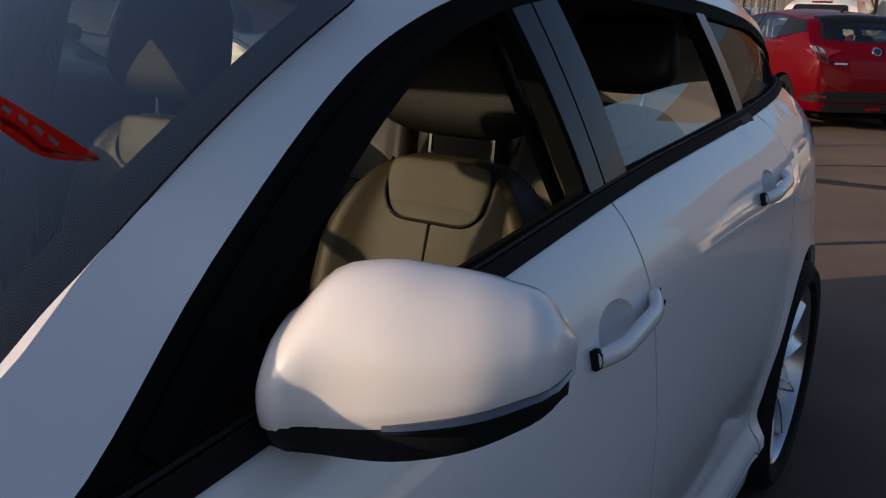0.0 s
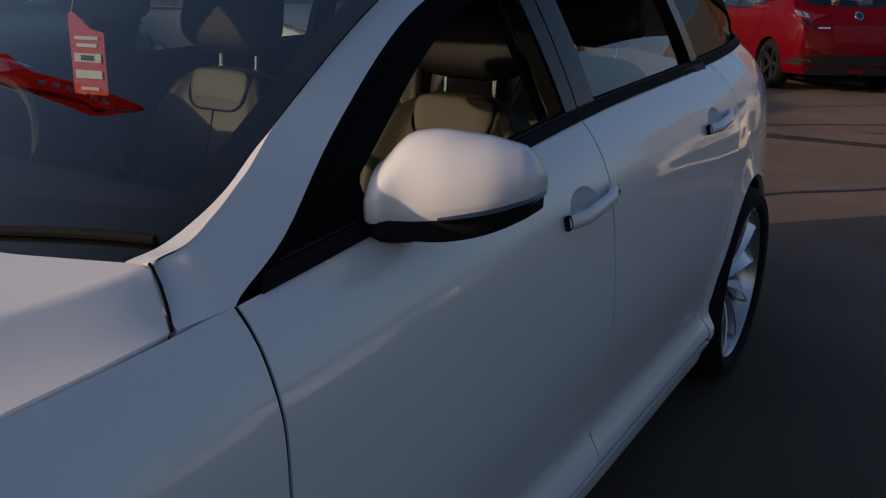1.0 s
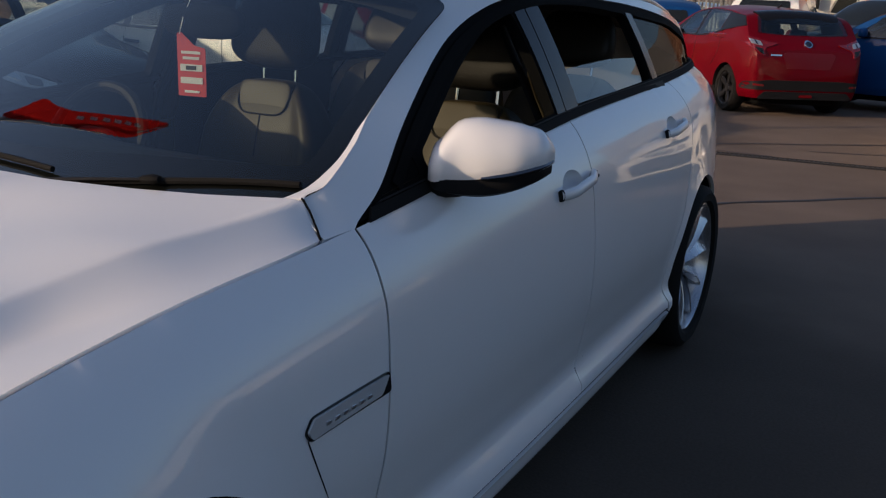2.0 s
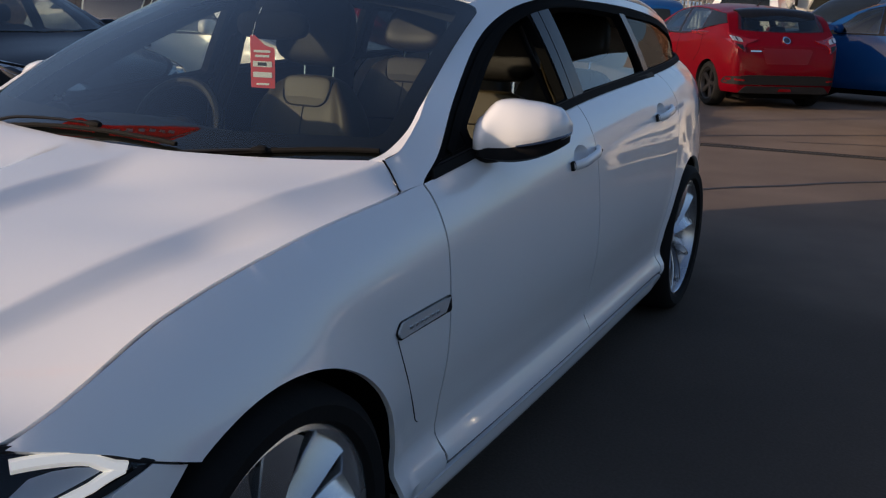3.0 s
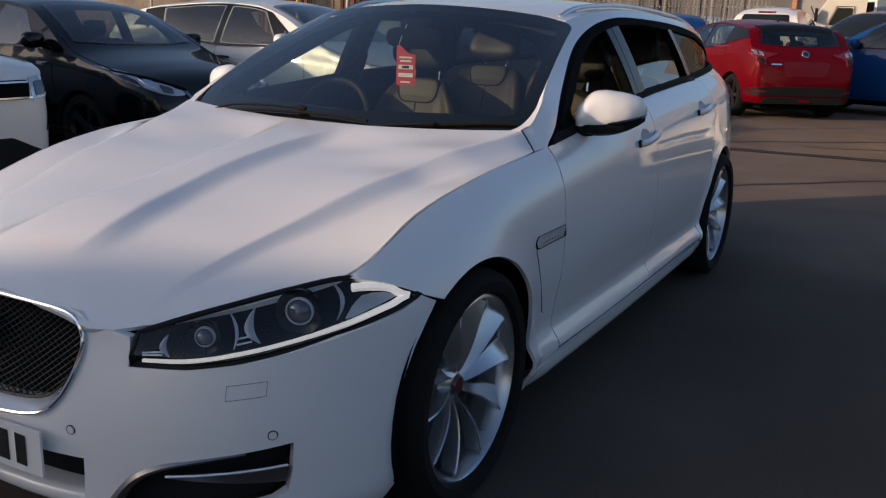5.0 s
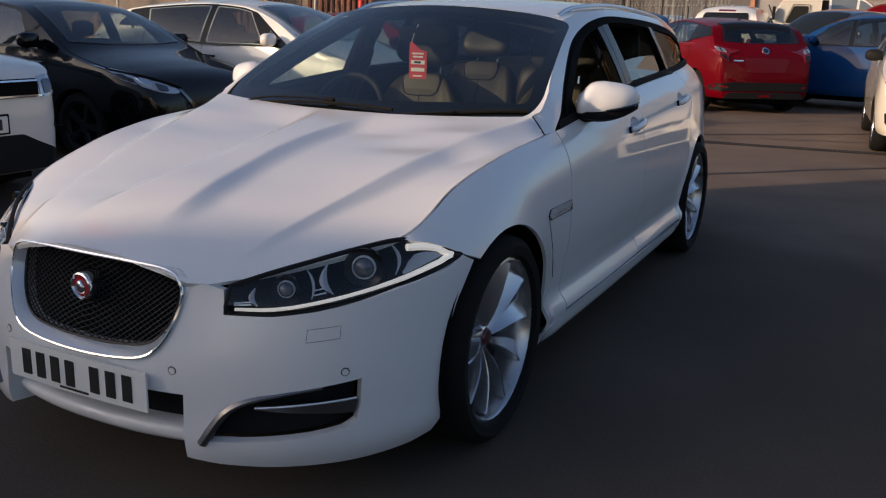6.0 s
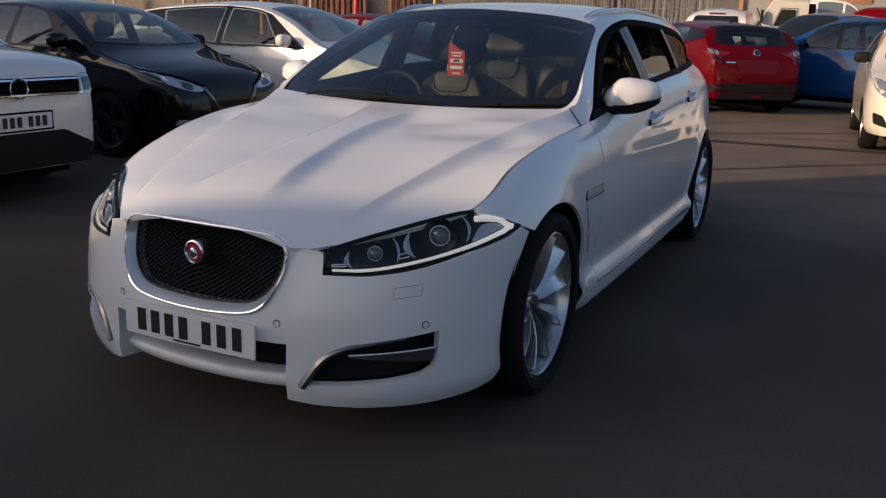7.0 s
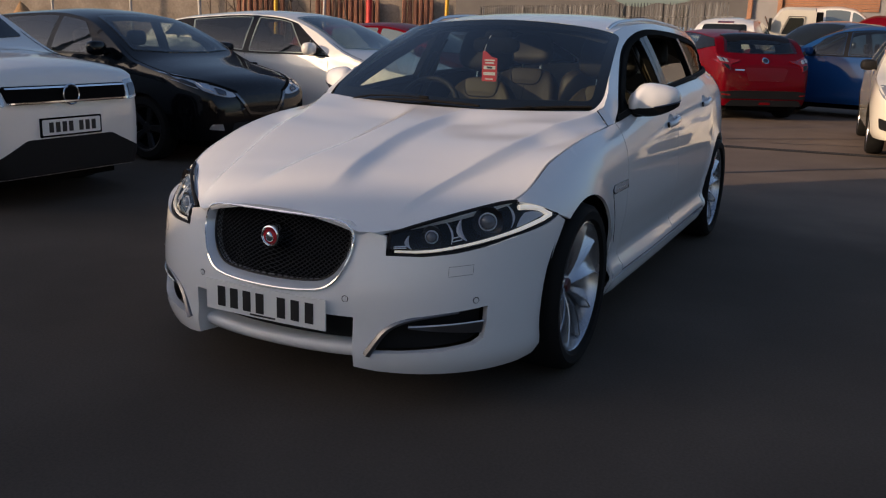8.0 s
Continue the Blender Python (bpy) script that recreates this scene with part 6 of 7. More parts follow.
# red hatchback seen from behind
d = micra_decals(MICRA)[:4] + [
    ("rear", "rear_screen", rounded([(-.66, 1.085), (-.3, 1.065), (.3, 1.065), (.66, 1.085), (.60, 1.33), (-.60, 1.33)], [.03, .1, .1, .03, .06, .06], 3), DARK_GLASS, .008, False),
    ("top", "spoiler", rounded([(-.60, 3.38), (.60, 3.38), (.57, 3.62), (.3, 3.66), (-.3, 3.66), (-.57, 3.62)], .04, 2), GLOSS_BLACK, .022, False),
    ("rear", "tail_light", [tuple(p) for p in spline([(.44, .965), (.56, .975), (.70, 1.015), (.835, 1.05), (.83, .98), (.79, .90), (.72, .835), (.64, .80), (.645, .86), (.60, .905), (.52, .93)], 3, True)], RED_LAMP, .014, True),
    ("rear", "reverse_lamp", rounded([(.655, .925), (.79, .955), (.805, 1.015), (.67, .985)], .012, 2), CLEAR_LAMP, .022, True),
    ("rear", "lamp_unit", rounded([(.715, .94), (.735, .945), (.745, 1.00), (.725, .995)], .004, 2), DARK_CHROME, .026, True),
    ("rear", "lamp_lower", rounded([(.66, .815), (.715, .85), (.775, .915), (.67, .89)], .008, 2), DARK_GLASS, .020, True),
    ("rear", "rear_bumper_trim", rounded([(-.84, .355), (.84, .355), (.83, .455), (.55, .485), (-.55, .485), (-.83, .455)], .03, 3), PLASTIC, .012, False),
    # black diffuser, widened to stand for the shade under the red bumper
    ("rear", "diffuser", rounded([(-.70, .236), (.70, .236), (.60, .335), (-.60, .335)], .03, 2), PLASTIC, .010, False),
    ("rear", "fog_light", rounded([(-.10, .262), (.10, .262), (.085, .30), (-.085, .30)], .006, 2), RED_LAMP, .024, False),
    ("rear", "reflector", rounded([(.62, .40), (.76, .41), (.76, .435), (.62, .425)], .006, 2), RED_LAMP, .020, True),
    ("side", "pillar_cover", rounded([(2.96, 1.09), (3.30, 1.135), (3.64, 1.175), (3.50, 1.30), (2.98, 1.35)], .02, 2), GLOSS_BLACK, .006, True),
    ("rear", "plate_recess", rounded([(-.31, .64), (.31, .64), (.38, .82), (.34, .85), (-.34, .85), (-.38, .82)], .02, 2), RED_SHADE, .004, False),
    ("rear", "name_bar", [(.40, .80), (.56, .80), (.56, .82), (.40, .82)], CHROME, .008, False),
    ("rear", "round_emblem", [(.058 * math.cos(a), .965 + .05 * math.sin(a)) for a in np.linspace(0, 2 * math.pi, 20, endpoint=False)], CHROME, .012, False),
    ("rear", "emblem_disc", [(.042 * math.cos(a), .965 + .034 * math.sin(a)) for a in np.linspace(0, 2 * math.pi, 20, endpoint=False)], DARK_CHROME, .016, False),
    ("side", "sill_trim", [(.98, .24), (3.02, .24), (3.02, .32), (.98, .32)], PLASTIC, .004, True)]
mm = pose(-.02, 13.15, 0, 0, 0, 218) @ Matrix.Diagonal((1.08, 1.04, 1.08, 1)) @ pose(0, -4.0, 0)
red_hatch = parked_car("hatchback", "metallic red hatchback with black alloy wheels", MICRA, PAINTS["red"], mm, (.80, 3.32), d, .32, DARK_ALLOY, mirror_y=1.32, mirror_mat=GLOSS_BLACK, seams=door_lines(MICRA, 1.14, 2.16, 3.0), band=(1.14, 3.0, 1.68, 3.02), open_cabin=True)
b = bmesh.new()
tube(b, [(0, 2.95, MICRA.top_z(0, 2.95)), (0, 3.02, MICRA.top_z(0, 3.02) + .05), (0, 3.06, MICRA.top_z(0, 3.06) + .07)], [.018, .012, .004], 6)
part("roof_aerial", b, GLOSS_BLACK, red_hatch)

# cream white small car facing the camera
d = [("top", "windscreen", screen_loop(SMALL, .86, 1.55, .66, .56), DARK_GLASS, .006, False),
     ("side", "front_window", win(SMALL, 1.25, 2.05, 1.58, 2.03), DARK_GLASS, .004, True), ("side", "rear_window", win(SMALL, 2.13, 3.0, 2.12, 2.95), DARK_GLASS, .004, True),
     ("front", "headlight", [tuple(p) for p in spline([(.46, .66), (.60, .66), (.74, .74), (.79, .86), (.72, .88), (.58, .80), (.47, .73)], 3, True)], CLEAR_LAMP, .008, True),
     ("front", "lower_grille", rounded([(-.42, .27), (.42, .27), (.48, .48), (-.48, .48)], .05, 3), PLASTIC, .006, False),
     ("front", "upper_grille", rounded([(-.30, .60), (.30, .60), (.33, .67), (-.33, .67)], .02, 2), GLOSS_BLACK, .006, False),
     ("front", "fog_recess", rounded([(.58, .33), (.74, .37), (.76, .50), (.66, .47)], .02, 2), PLASTIC, .008, True)] + plate_decals(.54)
small = parked_car("small_car", "cream white small hatchback facing out", SMALL, PAINTS["cream"], pose(2.60, 8.45, 0, 0, 0, 4), (.78, 3.24), d, .30, mirror_y=1.22, mirror_mat=PLASTIC)

# blue cars and others behind
parked_car("hatchback", "dark blue hatchback parked side on", LEAF, PAINTS["blue"], pose(-.80, 16.3, 0, 0, 0, 257) @ Matrix.Diagonal((1, 1, 1.12, 1)), (.90, 3.60), [q for q in micra_decals(LEAF) if q[0] == "side" and "window" in q[1]] + [("top", "windscreen", screen_loop(LEAF, 1.08, 1.92, .70, .56), DARK_GLASS, .006, False)], .32, mirror_y=1.52, seams=door_lines(LEAF, 1.26, 2.52, 3.44), band=(1.28, 3.40, 1.86, 3.42), open_cabin=True)
parked_car("suv", "navy blue SUV parked at the back", SUV, PAINTS["navy"], pose(-.66, 18.6, 0, 0, 0, -30) @ Matrix.Diagonal((1, 1, 1.16, 1)), (.88, 3.55), [("top", "windscreen", screen_loop(SUV, 1.20, 1.92, .70, .58), DARK_GLASS, .006, False), ("side", "front_window", win(SUV, 1.55, 2.35, 1.98, 2.33), DARK_GLASS, .004, True), ("side", "rear_window", win(SUV, 2.43, 3.3, 2.40, 3.25), DARK_GLASS, .004, True),
            ("front", "headlight", rounded([(.545, .735), (.80, .77), (.80, .90), (.56, .885)], .02, 2), CLEAR_LAMP, .006, True), ("front", "grille", rounded([(-.52, .66), (.52, .66), (.55, .87), (-.55, .87)], .02, 2), GLOSS_BLACK, .004, False)], .34, mirror_y=1.75)

# tar seams in the asphalt
TAR = make_mat("tar_seam", (0.028, 0.024, 0.022), 0.6, grain=0.3, scale=30, blotch=0.3, blotch_scale=3)
for i, (x0, y0, x1, y1, w) in enumerate(((-.6, 4.96, 4.2, 10.1, .035), (-1.6, 8.2, 4.5, 13.6, .03), (.55, 9.45, 4.8, 11.2, .018), (-2.4, 8.75, .3, 8.75, .022))):
    b = bmesh.new()
    rows = []
    d = Vector((x1 - x0, y1 - y0, 0))
    nrm = Vector((-d.y, d.x, 0)).normalized()
    for k in np.linspace(0, 1, 60):
        c = Vector((x0, y0, .004)) + d * k + nrm * .05 * noise.noise(Vector((k * 9, i, 0)))
        ww = w * (.8 + .6 * noise.noise(Vector((k * 25, i, 5))))
        rows.append([c + nrm * ww, c + Vector((0, 0, .003)), c - nrm * ww])
    grid_mesh(b, rows)
    tagged(part("asphalt_seam", b, TAR), "dark tar seam across the worn asphalt", "seam", kind="structure")


# ---- yard boundary and buildings ----
BRICK = make_mat("brown_render", (0.32, 0.27, 0.22), 0.9, grain=0.35, scale=14, bump=0.02, blotch=0.6, blotch_scale=1.6)
RUST = make_mat("rusty_sheet", (0.22, 0.10, 0.065), 0.8, grain=0.3, scale=12, blotch=0.5, blotch_scale=2.0, random_shade=0.3)
STEEL = make_mat("galvanised_steel", (0.20, 0.20, 0.20), 0.5, metal=0.15, grain=0.1, blotch=0.2, random_shade=0.15)
CLAD = make_mat("grey_cladding", (0.25, 0.245, 0.25), 0.6, grain=0.05, blotch=0.12, random_shade=0.04)
# pale so that the unseen shading block throws light back at the car
BOUNCE_WHITE = make_mat("bounce_white", (0.72, 0.73, 0.74), 0.5, grain=0.03, blotch=0.06, blotch_scale=0.5)
ORANGE = make_mat("orange_brick", (0.36, 0.18, 0.105), 0.85, grain=0.3, scale=25, blotch=0.2)
EARTH = make_mat("bare_earth", (0.20, 0.15, 0.10), 0.95, grain=0.4, scale=9, bump=0.05, blotch=0.4, blotch_scale=0.6)
SAND = make_mat("orange_sand", (0.36, 0.22, 0.11), 0.95, grain=0.4, scale=9, bump=0.05, blotch=0.3, blotch_scale=1.5)
YELLOW = make_mat("yellow_post_paint", (0.65, 0.36, 0.02), 0.5, blotch=0.15)
RED_POST = make_mat("red_post_paint", (0.55, 0.03, 0.03), 0.5, blotch=0.15)
GREY_POST = make_mat("grey_post_paint", (0.45, 0.44, 0.42), 0.6, blotch=0.15)
BARK = make_mat("bare_bark", (0.12, 0.09, 0.07), 0.9, grain=0.3, blotch=0.2)
HAZE = make_mat("hazy_distance", (0.13, 0.125, 0.125), 1.0, grain=0.2, scale=.2, blotch=0.25, blotch_scale=0.02)

# unseen block added behind the camera's path to shade the yard, its top sloped to set the shadow's edge
b = bmesh.new()
to_sun, along = Vector((-math.cos(SUN_AZ), -math.sin(SUN_AZ), 0)), Vector((math.sin(SUN_AZ), -math.cos(SUN_AZ), 0))
rows = []
for h, top in ((-9.0, 2.74), (-1.2, 2.75), (-.55, 2.78), (.75, 3.54), (1.5, 3.85), (9.0, 4.0)):
    near, far = to_sun * 12 + along * h, to_sun * 20 + along * h
    rows.append([(p.x, p.y, z) for p, z in ((near, 0), (near, top), (far, top), (far, 0))])
vs = grid_mesh(b, rows, closed_u=True)
b.faces.new(vs[0])
b.faces.new(vs[-1][::-1])
tagged(part("shade_wall", b, BOUNCE_WHITE, smooth=False), "plain white unseen wall added to shade the yard", "wall", kind="structure")


def run_fence(a, c, step, height, name, label, mat):
    a, c = Vector(a), Vector(c)
    d = (c - a)
    L = d.length
    d.normalize()
    ang = math.atan2(d.y, d.x)
    root = thing(name, label, "fence", kind="structure")
    pale = bmesh.new()
    rows = []
    for z, w in ((0, .034), (height - .12, .034), (height, .006)):
        rows.append([(-w, .012, z), (0, -.012, z), (w, .012, z)])
    grid_mesh(pale, rows)
    bmesh.ops.solidify(pale, geom=pale.faces[:], thickness=.006)
    first = None
    n = int(L / step)
    for i in range(n):
        m = Matrix.Translation(a + d * (i * step) + Vector((0, 0, .08))) @ Matrix.Rotation(ang, 4, "Z")
        if first is None:
            first = part("pale", pale, mat, root, smooth=False)
            o = first
        else:
            o = new("pale", first.data)
            o.parent = root
        o.matrix_basis = m
    for z in (.45, height - .35):
        bb = bmesh.new()
        tube(bb, [a + Vector((0, 0, z)) + Vector((-d.y, d.x, 0)) * .04, c + Vector((0, 0, z)) + Vector((-d.y, d.x, 0)) * .04], .03, 4)
        part("rail", bb, mat, root)
    for i in range(int(L / 2.75) + 1):
        bb = bmesh.new()
        p = a + d * min(i * 2.75, L) + Vector((-d.y, d.x, 0)) * .09
        box(bb, (p.x, p.y, height / 2), (.10, .06, height))
        part("fence_post", bb, mat, root, smooth=False)
    return root


run_fence((-13.2, 30.0, 0), (-2.3, 23.3, 0), .14, 2.4, "palisade_fence", "tall grey steel palisade fence", STEEL)

# rendered boundary wall with posts, behind the parked row
WA, WD = Vector((-38, 14.0, 0)), (Vector((-12.8, 27.0, 0)) - Vector((-38, 14.0, 0))).normalized()
WN = Vector((WD.y, -WD.x, 0))
b = bmesh.new()
rows = []
for k in np.linspace(0, 28.3, 60):
    top = 3.3 + .12 * noise.noise(Vector((k * .3, 0, 0)))
    p = WA + WD * k
    q = p - WN * .35
    rows.append([(p.x, p.y, 0), (p.x, p.y, top), (q.x, q.y, top), (q.x, q.y, 0)])
grid_mesh(b, rows)
tagged(part("wall_north_west", b, BRICK, smooth=False), "weathered brown rendered boundary wall", "wall", kind="structure")
b = bmesh.new()
rows = []
for k in np.linspace(.2, 28, 57):
    row = []
    for d, f in ((0, 1.0), (.5, .75), (1.1, .45), (1.9, 0)):
        p = WA + WD * k + WN * d
        row.append((p.x, p.y, f * (.45 + .8 * abs(noise.noise(Vector((k * .45, d, 3))))) if f else -.02))
    rows.append(row)
grid_mesh(b, rows)
tagged(part("earth_bank", b, EARTH), "low bank of bare brown earth by the wall", "bank", kind="structure")
for k, r, h, mt, lab in ((22.0, .07, 4.2, YELLOW, "yellow steel post"), (25.2, .10, 4.4, RED_POST, "red steel post"), (27.9, .07, 4.2, YELLOW, "yellow steel post"), (14.3, .05, 4.0, GREY_POST, "thin grey post"), (17.0, .045, 4.0, GREY_POST, "thin grey post"), (12.0, .05, 4.0, BARK, "thin dark timber post"), (19.4, .06, 4.0, GREY_POST, "thin grey post"), (23.6, .05, 3.8, GREY_POST, "thin grey post")):
    b = bmesh.new()
    lean = .15 * math.sin(k * 7)
    p = WA + WD * k + WN * 2.2
    tube(b, [p + Vector((0, 0, -.02)), p + WD * lean * .5 + Vector((0, 0, h / 2)), p + WD * lean + Vector((0, 0, h))], r, 10)
    tube(b, [p + WD * lean + Vector((0, 0, h - .005)), p + WD * lean + Vector((0, 0, h + .03))], [r * 1.25, r * 1.1], 10)
    tagged(part("post", b, mt), lab + " standing in front of the wall", "post", "yard posts")
for i in range(9):
    k0 = 19.5 + i * .62 + .2 * math.sin(i * 5)
    b = bmesh.new()
    rnd = random.Random(i)
    h = 2.6 + 1.2 * rnd.random()
    base = WA + WD * k0 + WN * 1.6
    pts = [base + WD * (.35 * k * math.sin(i * 2.1)) + Vector((.1 * math.sin(k * 3 + i), 0, h * k)) for k in np.linspace(0, 1, 7)]
    tube(b, pts, [.05 * (1 - .8 * k) for k in np.linspace(0, 1, 7)], 6)
    tree = thing("bare_sapling", "bare brown leafless sapling by the wall", "tree", "saplings")
    part("trunk", b, BARK, tree)
    for j in range(8):
        b = bmesh.new()
        k = .3 + .65 * rnd.random()
        o = pts[int(k * 6)]
        a = rnd.random() * 6.3
        L = .4 + .6 * rnd.random()
        tube(b, [o, o + Vector((math.cos(a) * L * .5, math.sin(a) * L * .5, L * .45)), o + Vector((math.cos(a) * L * .7, math.sin(a) * L * .8, L))], [.013, .009, .004], 5)
        part("limb", b, BARK, tree)
# rusty corrugated sheets and sand heaps against the wall
for k0, n in ((20.3, 9), (23.2, 12), (26.4, 6)):
    fence = thing("corrugated_sheet", "rust brown corrugated steel sheet leaning on the wall", "sheet", "corrugated sheets")
    for i in range(n):
        b = bmesh.new()
        p = WA + WD * (k0 + i * .20) + WN * .12
        h = 2.5 + .35 * noise.noise(Vector((k0, i * .4, 0)))
        tube(b, [p + WN * .25, p + WN * .12 + Vector((0, 0, h))], .085, 6)
        part("rib", b, RUST, fence)
for k0, w, h in ((6.5, 1.6, 1.9), (9.6, 1.3, 1.6), (12.8, 1.8, 2.0), (16.0, 1.2, 1.5)):
    b = bmesh.new()
    rows = []
    c = WA + WD * k0 + WN * 1.4
    for i in range(9):
        r = i / 8
        rows.append([c + Vector((math.cos(a) * w * r, math.sin(a) * w * r * .8, h * (1 - r) ** 1.2 * (1 + .25 * noise.noise(Vector((k0 + 2 * math.cos(a) * r, 2 * math.sin(a) * r, 0)))) - .02)) for a in np.linspace(0, 2 * math.pi, 20, endpoint=False)])
    grid_mesh(b, rows, closed_u=True)
    tagged(part("sand_heap", b, SAND), "heap of orange brown sand by the wall", "heap", "sand heaps")
# clad workshop at the back
b = bmesh.new()
box(b, (4.6, 36.0, 3.0), (15.2, 8.0, 6.0))
tagged(part("wall_north", b, CLAD, smooth=False), "pale grey clad workshop wall", "wall", kind="structure")
for x0, x1, z0, z1, mt, nm, lab in ((-1.9, 1.3, 2.55, 5.6, ORANGE, "trim_1", "orange brick panel on the workshop"), (1.9, 4.6, .0, 3.4, STEEL, "door_1", "grey roller shutter door")):
    root = thing(nm, lab, "panel", kind="structure")
    n = int((z1 - z0) / .085)
    for i in range(n):
        b = bmesh.new()
        box(b, ((x0 + x1) / 2, 31.96, z0 + (i + .5) * (z1 - z0) / n), (x1 - x0, .05, (z1 - z0) / n - .012), bevel=.008)
        part("slat" if nm == "door_1" else "course", b, mt, root)
for x in (-3.05, -2.0):
    b = bmesh.new()
    box(b, (x, 31.9, 2.6), (.16, .16, 5.2), bevel=.01)
    tagged(part("steel_column", b, ORANGE), "rust brown steel column of the workshop", "column", "workshop columns")
# hazy town beyond the fence
b = bmesh.new()
rows = []
rnd = random.Random(4)
for i in range(90):
    x = -420 + i * 7
    rows.append([(x, 430 - abs(x) * .15, 0), (x, 430 - abs(x) * .15, 19 + 8 * noise.noise(Vector((i * .21, 1, 0))) + rnd.random() * 3.5)])
grid_mesh(b, rows)
tagged(part("backdrop", b, HAZE), "hazy distant town skyline", "backdrop", kind="structure")


def far_car(sh, paint, m, label, name="hatchback", axles=(.80, 3.32)):
    d = [q for q in micra_decals(sh) if "window" in q[1] or q[1] in ("windscreen",)]
    d += [("rear", "tail_light", rounded([(.55, .80), (.76, .84), (.76, 1.0), (.60, .95)], .03, 2), RED_LAMP, .01, True), ("rear", "rear_screen", rounded([(-.50, 1.06), (.50, 1.06), (.44, 1.30), (-.44, 1.30)], .05, 2), DARK_GLASS, .01, False)]
    if sh is SUV:
        d[-1] = ("rear", "rear_screen", rounded([(-.60, 1.16), (.60, 1.16), (.52, 1.50), (-.52, 1.50)], .05, 2), DARK_GLASS, .012, False)
        d.append(("rear", "brake_strip", rounded([(-.20, 1.535), (.20, 1.535), (.20, 1.565), (-.20, 1.565)], .008, 2), RED_LAMP, .02, False))
    return parked_car(name, label, sh, paint, m, axles, d, .31, mirror_y=1.4)


far_car(SUV, PAINTS["white"], pose(-2.28, 21.6, 0, 0, 0, 178) @ pose(0, -4.49, 0) @ Matrix.Diagonal((1.08, 1, 1.22, 1)), "white SUV seen from behind at the back of the yard", "suv", (.88, 3.55))
far_car(MICRA, PAINTS["silver"], pose(-3.4, 26.5, 0, 0, 0, 245) @ pose(0, -4, 0) @ Matrix.Diagonal((1, 1, 1.25, 1)), "silver hatchback at the back of the yard")
far_car(LEAF, PAINTS["blue"], pose(-3.95, 19.6, 0, 0, 0, 195) @ pose(0, -4.49, 0) @ Matrix.Diagonal((1, 1, 1.16, 1)), "bright blue hatchback seen from behind", axles=(.9, 3.6))
far_car(LEAF, PAINTS["navy"], pose(-9.3, 1.6, 0, 0, 0, 90), "dark hatchback in the row behind", axles=(.9, 3.6))
far_car(SUV, PAINTS["black"], pose(-9.6, 4.6, 0, 0, 0, 92), "black SUV in the row behind", "suv", (.88, 3.55))
far_car(SMALL, PAINTS["navy"], pose(-7.2, 22.5, 0, 0, 0, 150), "navy small car by the fence", "small_car", (.78, 3.24))
far_car(SUV, PAINTS["white"], pose(.4, 30.6, 0, 0, 0, 95) @ pose(0, -2.2, 0) @ Matrix.Diagonal((1, 1, 1.60, 1)), "tall white van by the workshop wall", "van", (.88, 3.55))
far_car(SUV, PAINTS["red"], pose(2.75, 28.6, 0, 0, 0, 84) @ pose(0, -2.2, 0) @ Matrix.Diagonal((1, 1, 1.42, 1)), "tall red van parked by the workshop wall", "van", (.88, 3.55))
# cars across the lane, seen mirrored in the white paint
far_car(SMALL, PAINTS["white"], pose(6.6, 6.4, 0, 0, 0, -90), "white small car across the lane", "small_car", (.78, 3.24))
far_car(MICRA, PAINTS["red"], pose(6.9, 2.6, 0, 0, 0, -90), "red hatchback across the lane")
far_car(LEAF, PAINTS["silver"], pose(6.8, 9.4, 0, 0, 0, -92), "silver hatchback across the lane", axles=(.9, 3.6))

# white tipper truck far back
TRUCK_PAINT = make_mat("old_cream_truck_paint", (0.60, 0.57, 0.50), 0.45, coat=0.4, grain=0.05, blotch=0.12, blotch_scale=1.5)
truck = thing("truck", "white light truck with an open flat bed", "truck", m=pose(-1.32, 28.3, 0, 0, 0, 8) @ Matrix.Diagonal((.90, 1, 1, 1)))
b = bmesh.new()
rows = []
for y, z0, z1 in ((0, .55, 1.35), (.25, .5, 1.9), (.6, .5, 2.45), (.8, .5, 2.52), (1.75, .5, 2.52), (1.8, .5, 2.45)):
    rows.append([(y - .9, s_ * .9, z) for s_, z in ((-1, z0), (-1, z1 - .1), (-.8, z1), (.8, z1), (1, z1 - .1), (1, z0))])
vs = grid_mesh(b, rows, closed_u=True)
b.faces.new(vs[0])
b.faces.new(vs[-1][::-1])
part("cab", b, TRUCK_PAINT, truck)
b = bmesh.new()
loop = rounded([(-.22, 1.66), (.50, 1.66), (.50, 2.18), (.02, 2.18)], .05, 3)
bb = sheet(loop, lambda u, v: (u, -.915, v), .2, (), 0)
bmesh.ops.solidify(bb, geom=bb.faces[:], thickness=.02)
b.free()
part("cab_window", bb, DARK_GLASS, truck)
b = bmesh.new()
tube(b, [(.54, -.93, 1.62), (.54, -.93, 2.22), (.0, -.93, 2.22), (-.28, -.93, 1.62)], .012, 5, True)
part("window_seal", b, RUBBER, truck)
b = bmesh.new()
box(b, (-.62, -1.06, 1.95), (.10, .22, .40), bevel=.03)
part("cab_mirror", b, PLASTIC, truck)
b = bmesh.new()
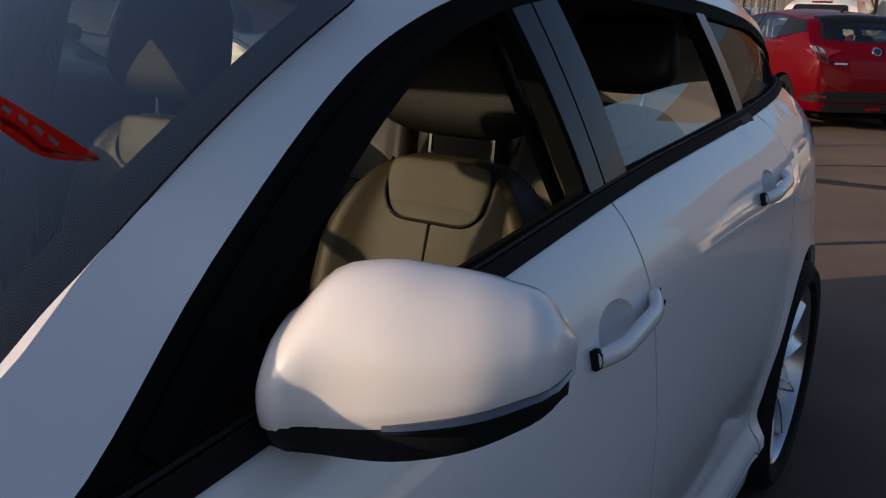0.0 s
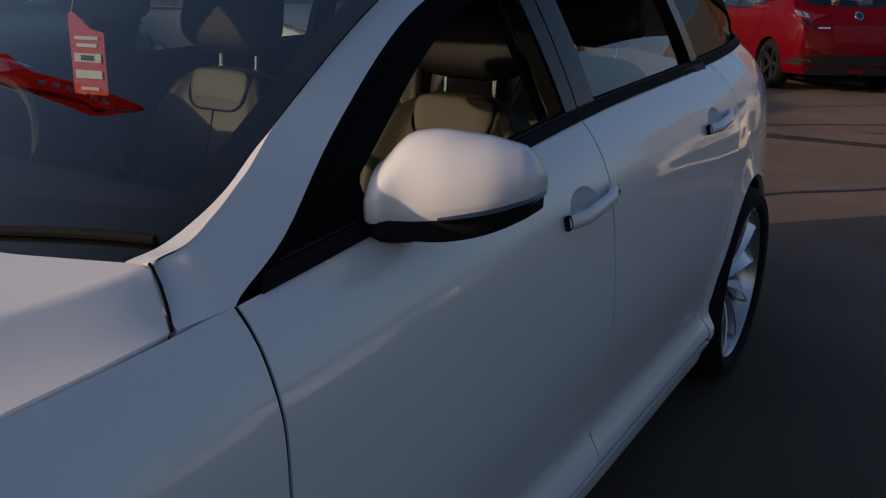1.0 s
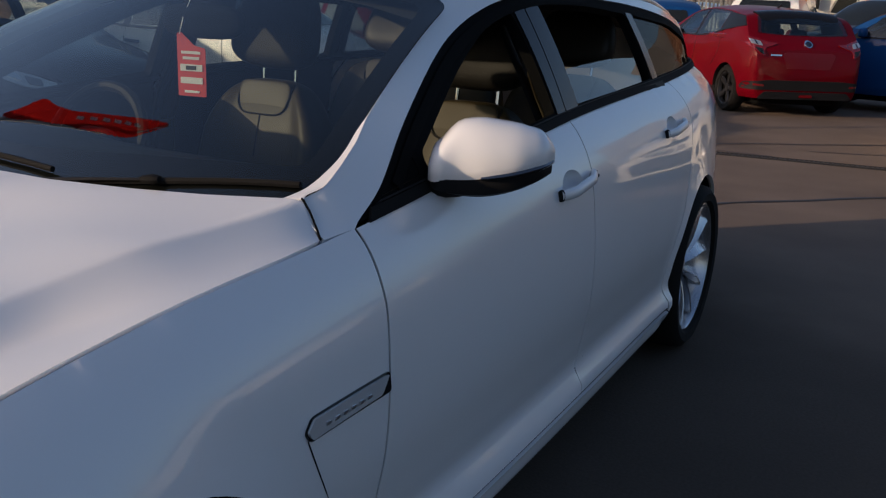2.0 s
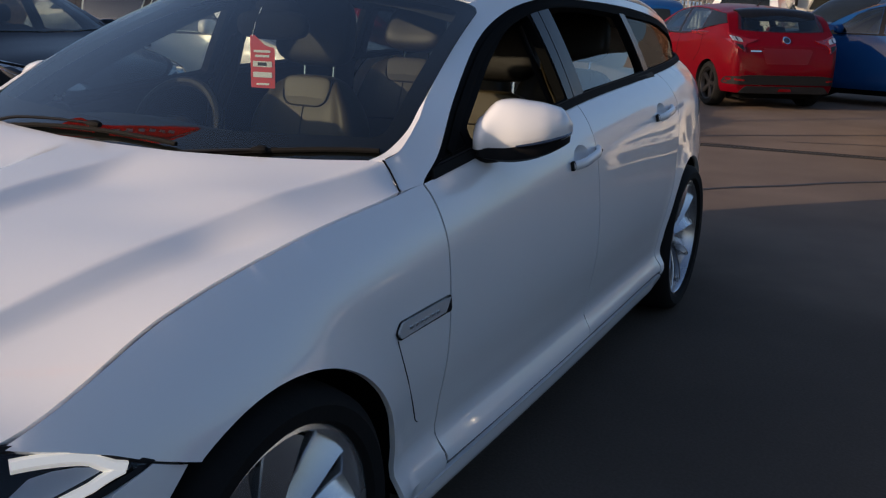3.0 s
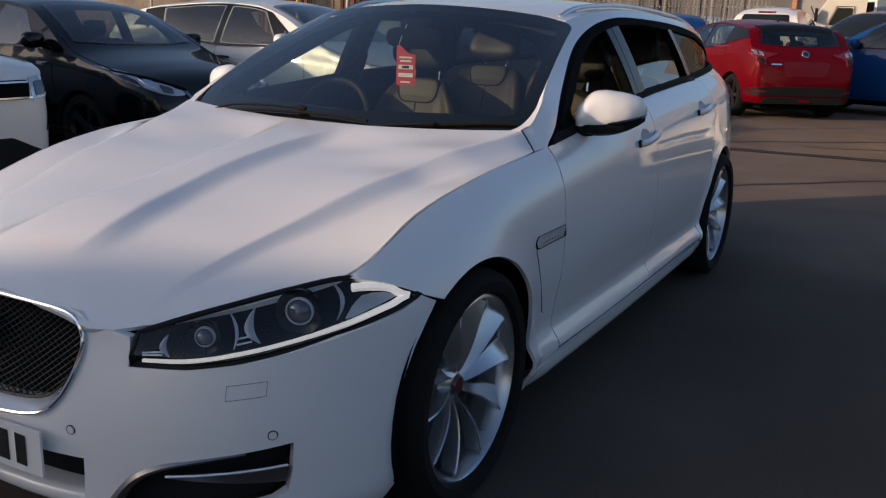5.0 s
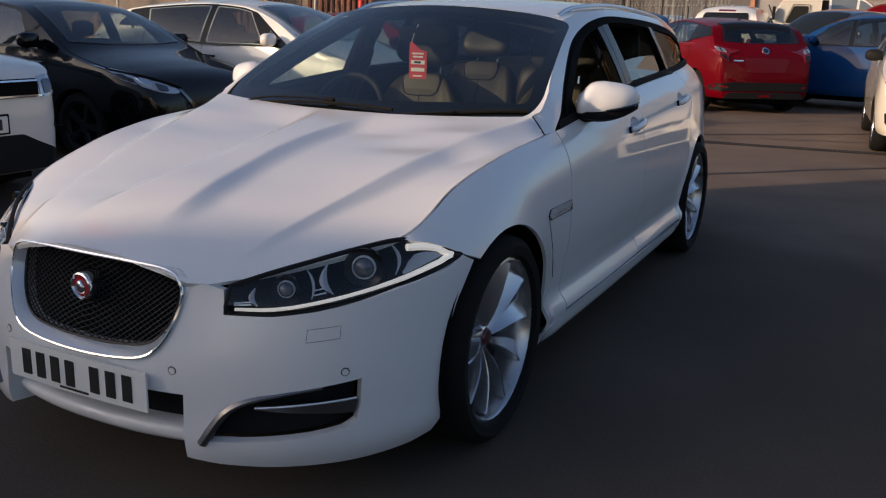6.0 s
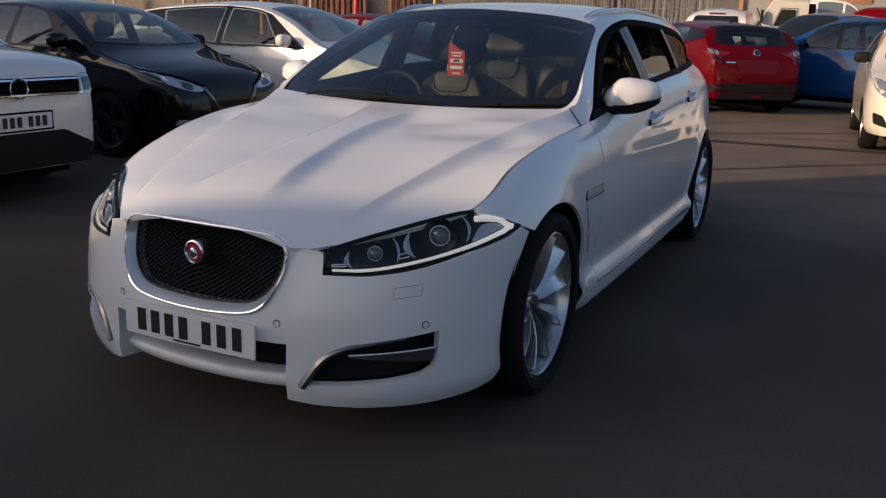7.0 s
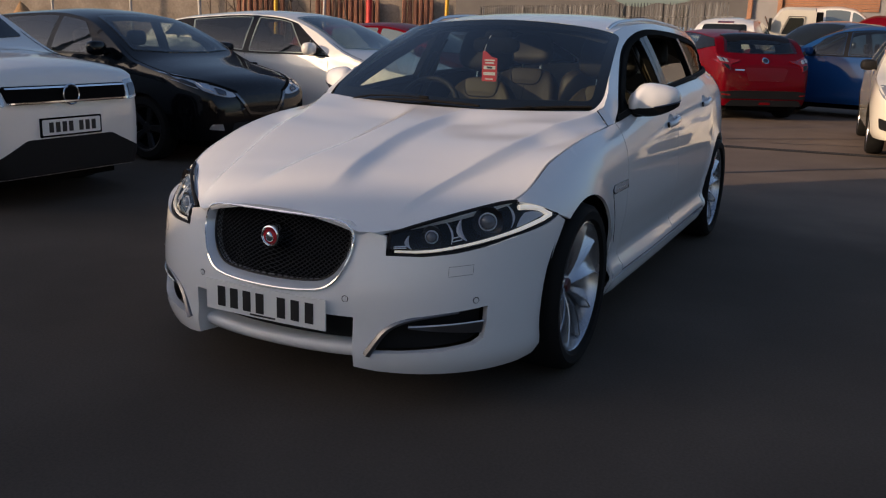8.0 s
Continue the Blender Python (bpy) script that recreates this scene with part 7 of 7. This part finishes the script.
box(b, (-.66, 0, 1.95), (.03, 1.5, .6), Matrix.Rotation(radians(-28), 4, "Y"), bevel=.01)
part("truck_windscreen", b, DARK_GLASS, truck)
# dark box standing for the shade in the gap behind the cab
b = bmesh.new()
box(b, (1.02, 0, 1.62), (.22, 1.7, 1.5), bevel=.03)
part("cab_gap_shade", b, DARK, truck)
b = bmesh.new()
box(b, (2.5, 0, 1.2), (3.0, 1.9, .5), bevel=.02)
part("truck_bed", b, TRUCK_PAINT, truck)
b = bmesh.new()
box(b, (1.6, 0, .62), (4.6, .8, .22), bevel=.02)
part("chassis", b, DARK, truck)
for x in (-.1, 2.9):
    for sg in (1, -1):
        hub = new("wheel")
        hub.parent = truck
        simple_wheel(hub, Matrix.Translation((x, sg * .85, .36)) @ Matrix.Rotation(sg * math.pi / 2, 4, "Z"), .36, SATIN)

# tall red feather flag behind the parked row, seen mirrored in the windscreen
flag = thing("feather_flag", "tall red feather flag with white bars on a pole", "flag")
FLAG_X = -8.2
cloth = [tuple(p) for p in spline([(1.95, 6.05), (2.14, 6.4), (2.34, 6.75), (2.22, 7.2), (2.15, 7.8), (2.24, 8.9), (2.40, 9.9), (2.50, 10.65), (2.08, 9.95), (1.87, 9.3), (1.83, 8.3), (1.82, 7.4), (1.86, 6.6)], 4, True)]
bb = sheet(cloth, lambda y, z: (FLAG_X + .05 * math.sin(z * 2.1 + y), y, z), .16, (), 0)
part("cloth", bb, FLAG_RED, flag)
for i in range(6):
    b = bmesh.new()
    z = 7.9 + i * .34
    box(b, (FLAG_X + .07 + .05 * math.sin(z * 2.1 + 2.2), 2.02 + .035 * i, z), (.01, .07, .20), bevel=.002)
    part("lettering_bar", b, WHITE_PRINT, flag)
b = bmesh.new()
tube(b, [(FLAG_X - .04, 1.93, 0), (FLAG_X - .04, 1.88, 6.2), (FLAG_X - .04, 1.82, 7.4), (FLAG_X - .04, 1.84, 8.6), (FLAG_X - .04, 1.95, 9.5), (FLAG_X - .04, 2.5, 10.7)], [.05, .04, .03, .025, .02, .012], 8)
part("flag_pole", b, GREY_POST, flag)
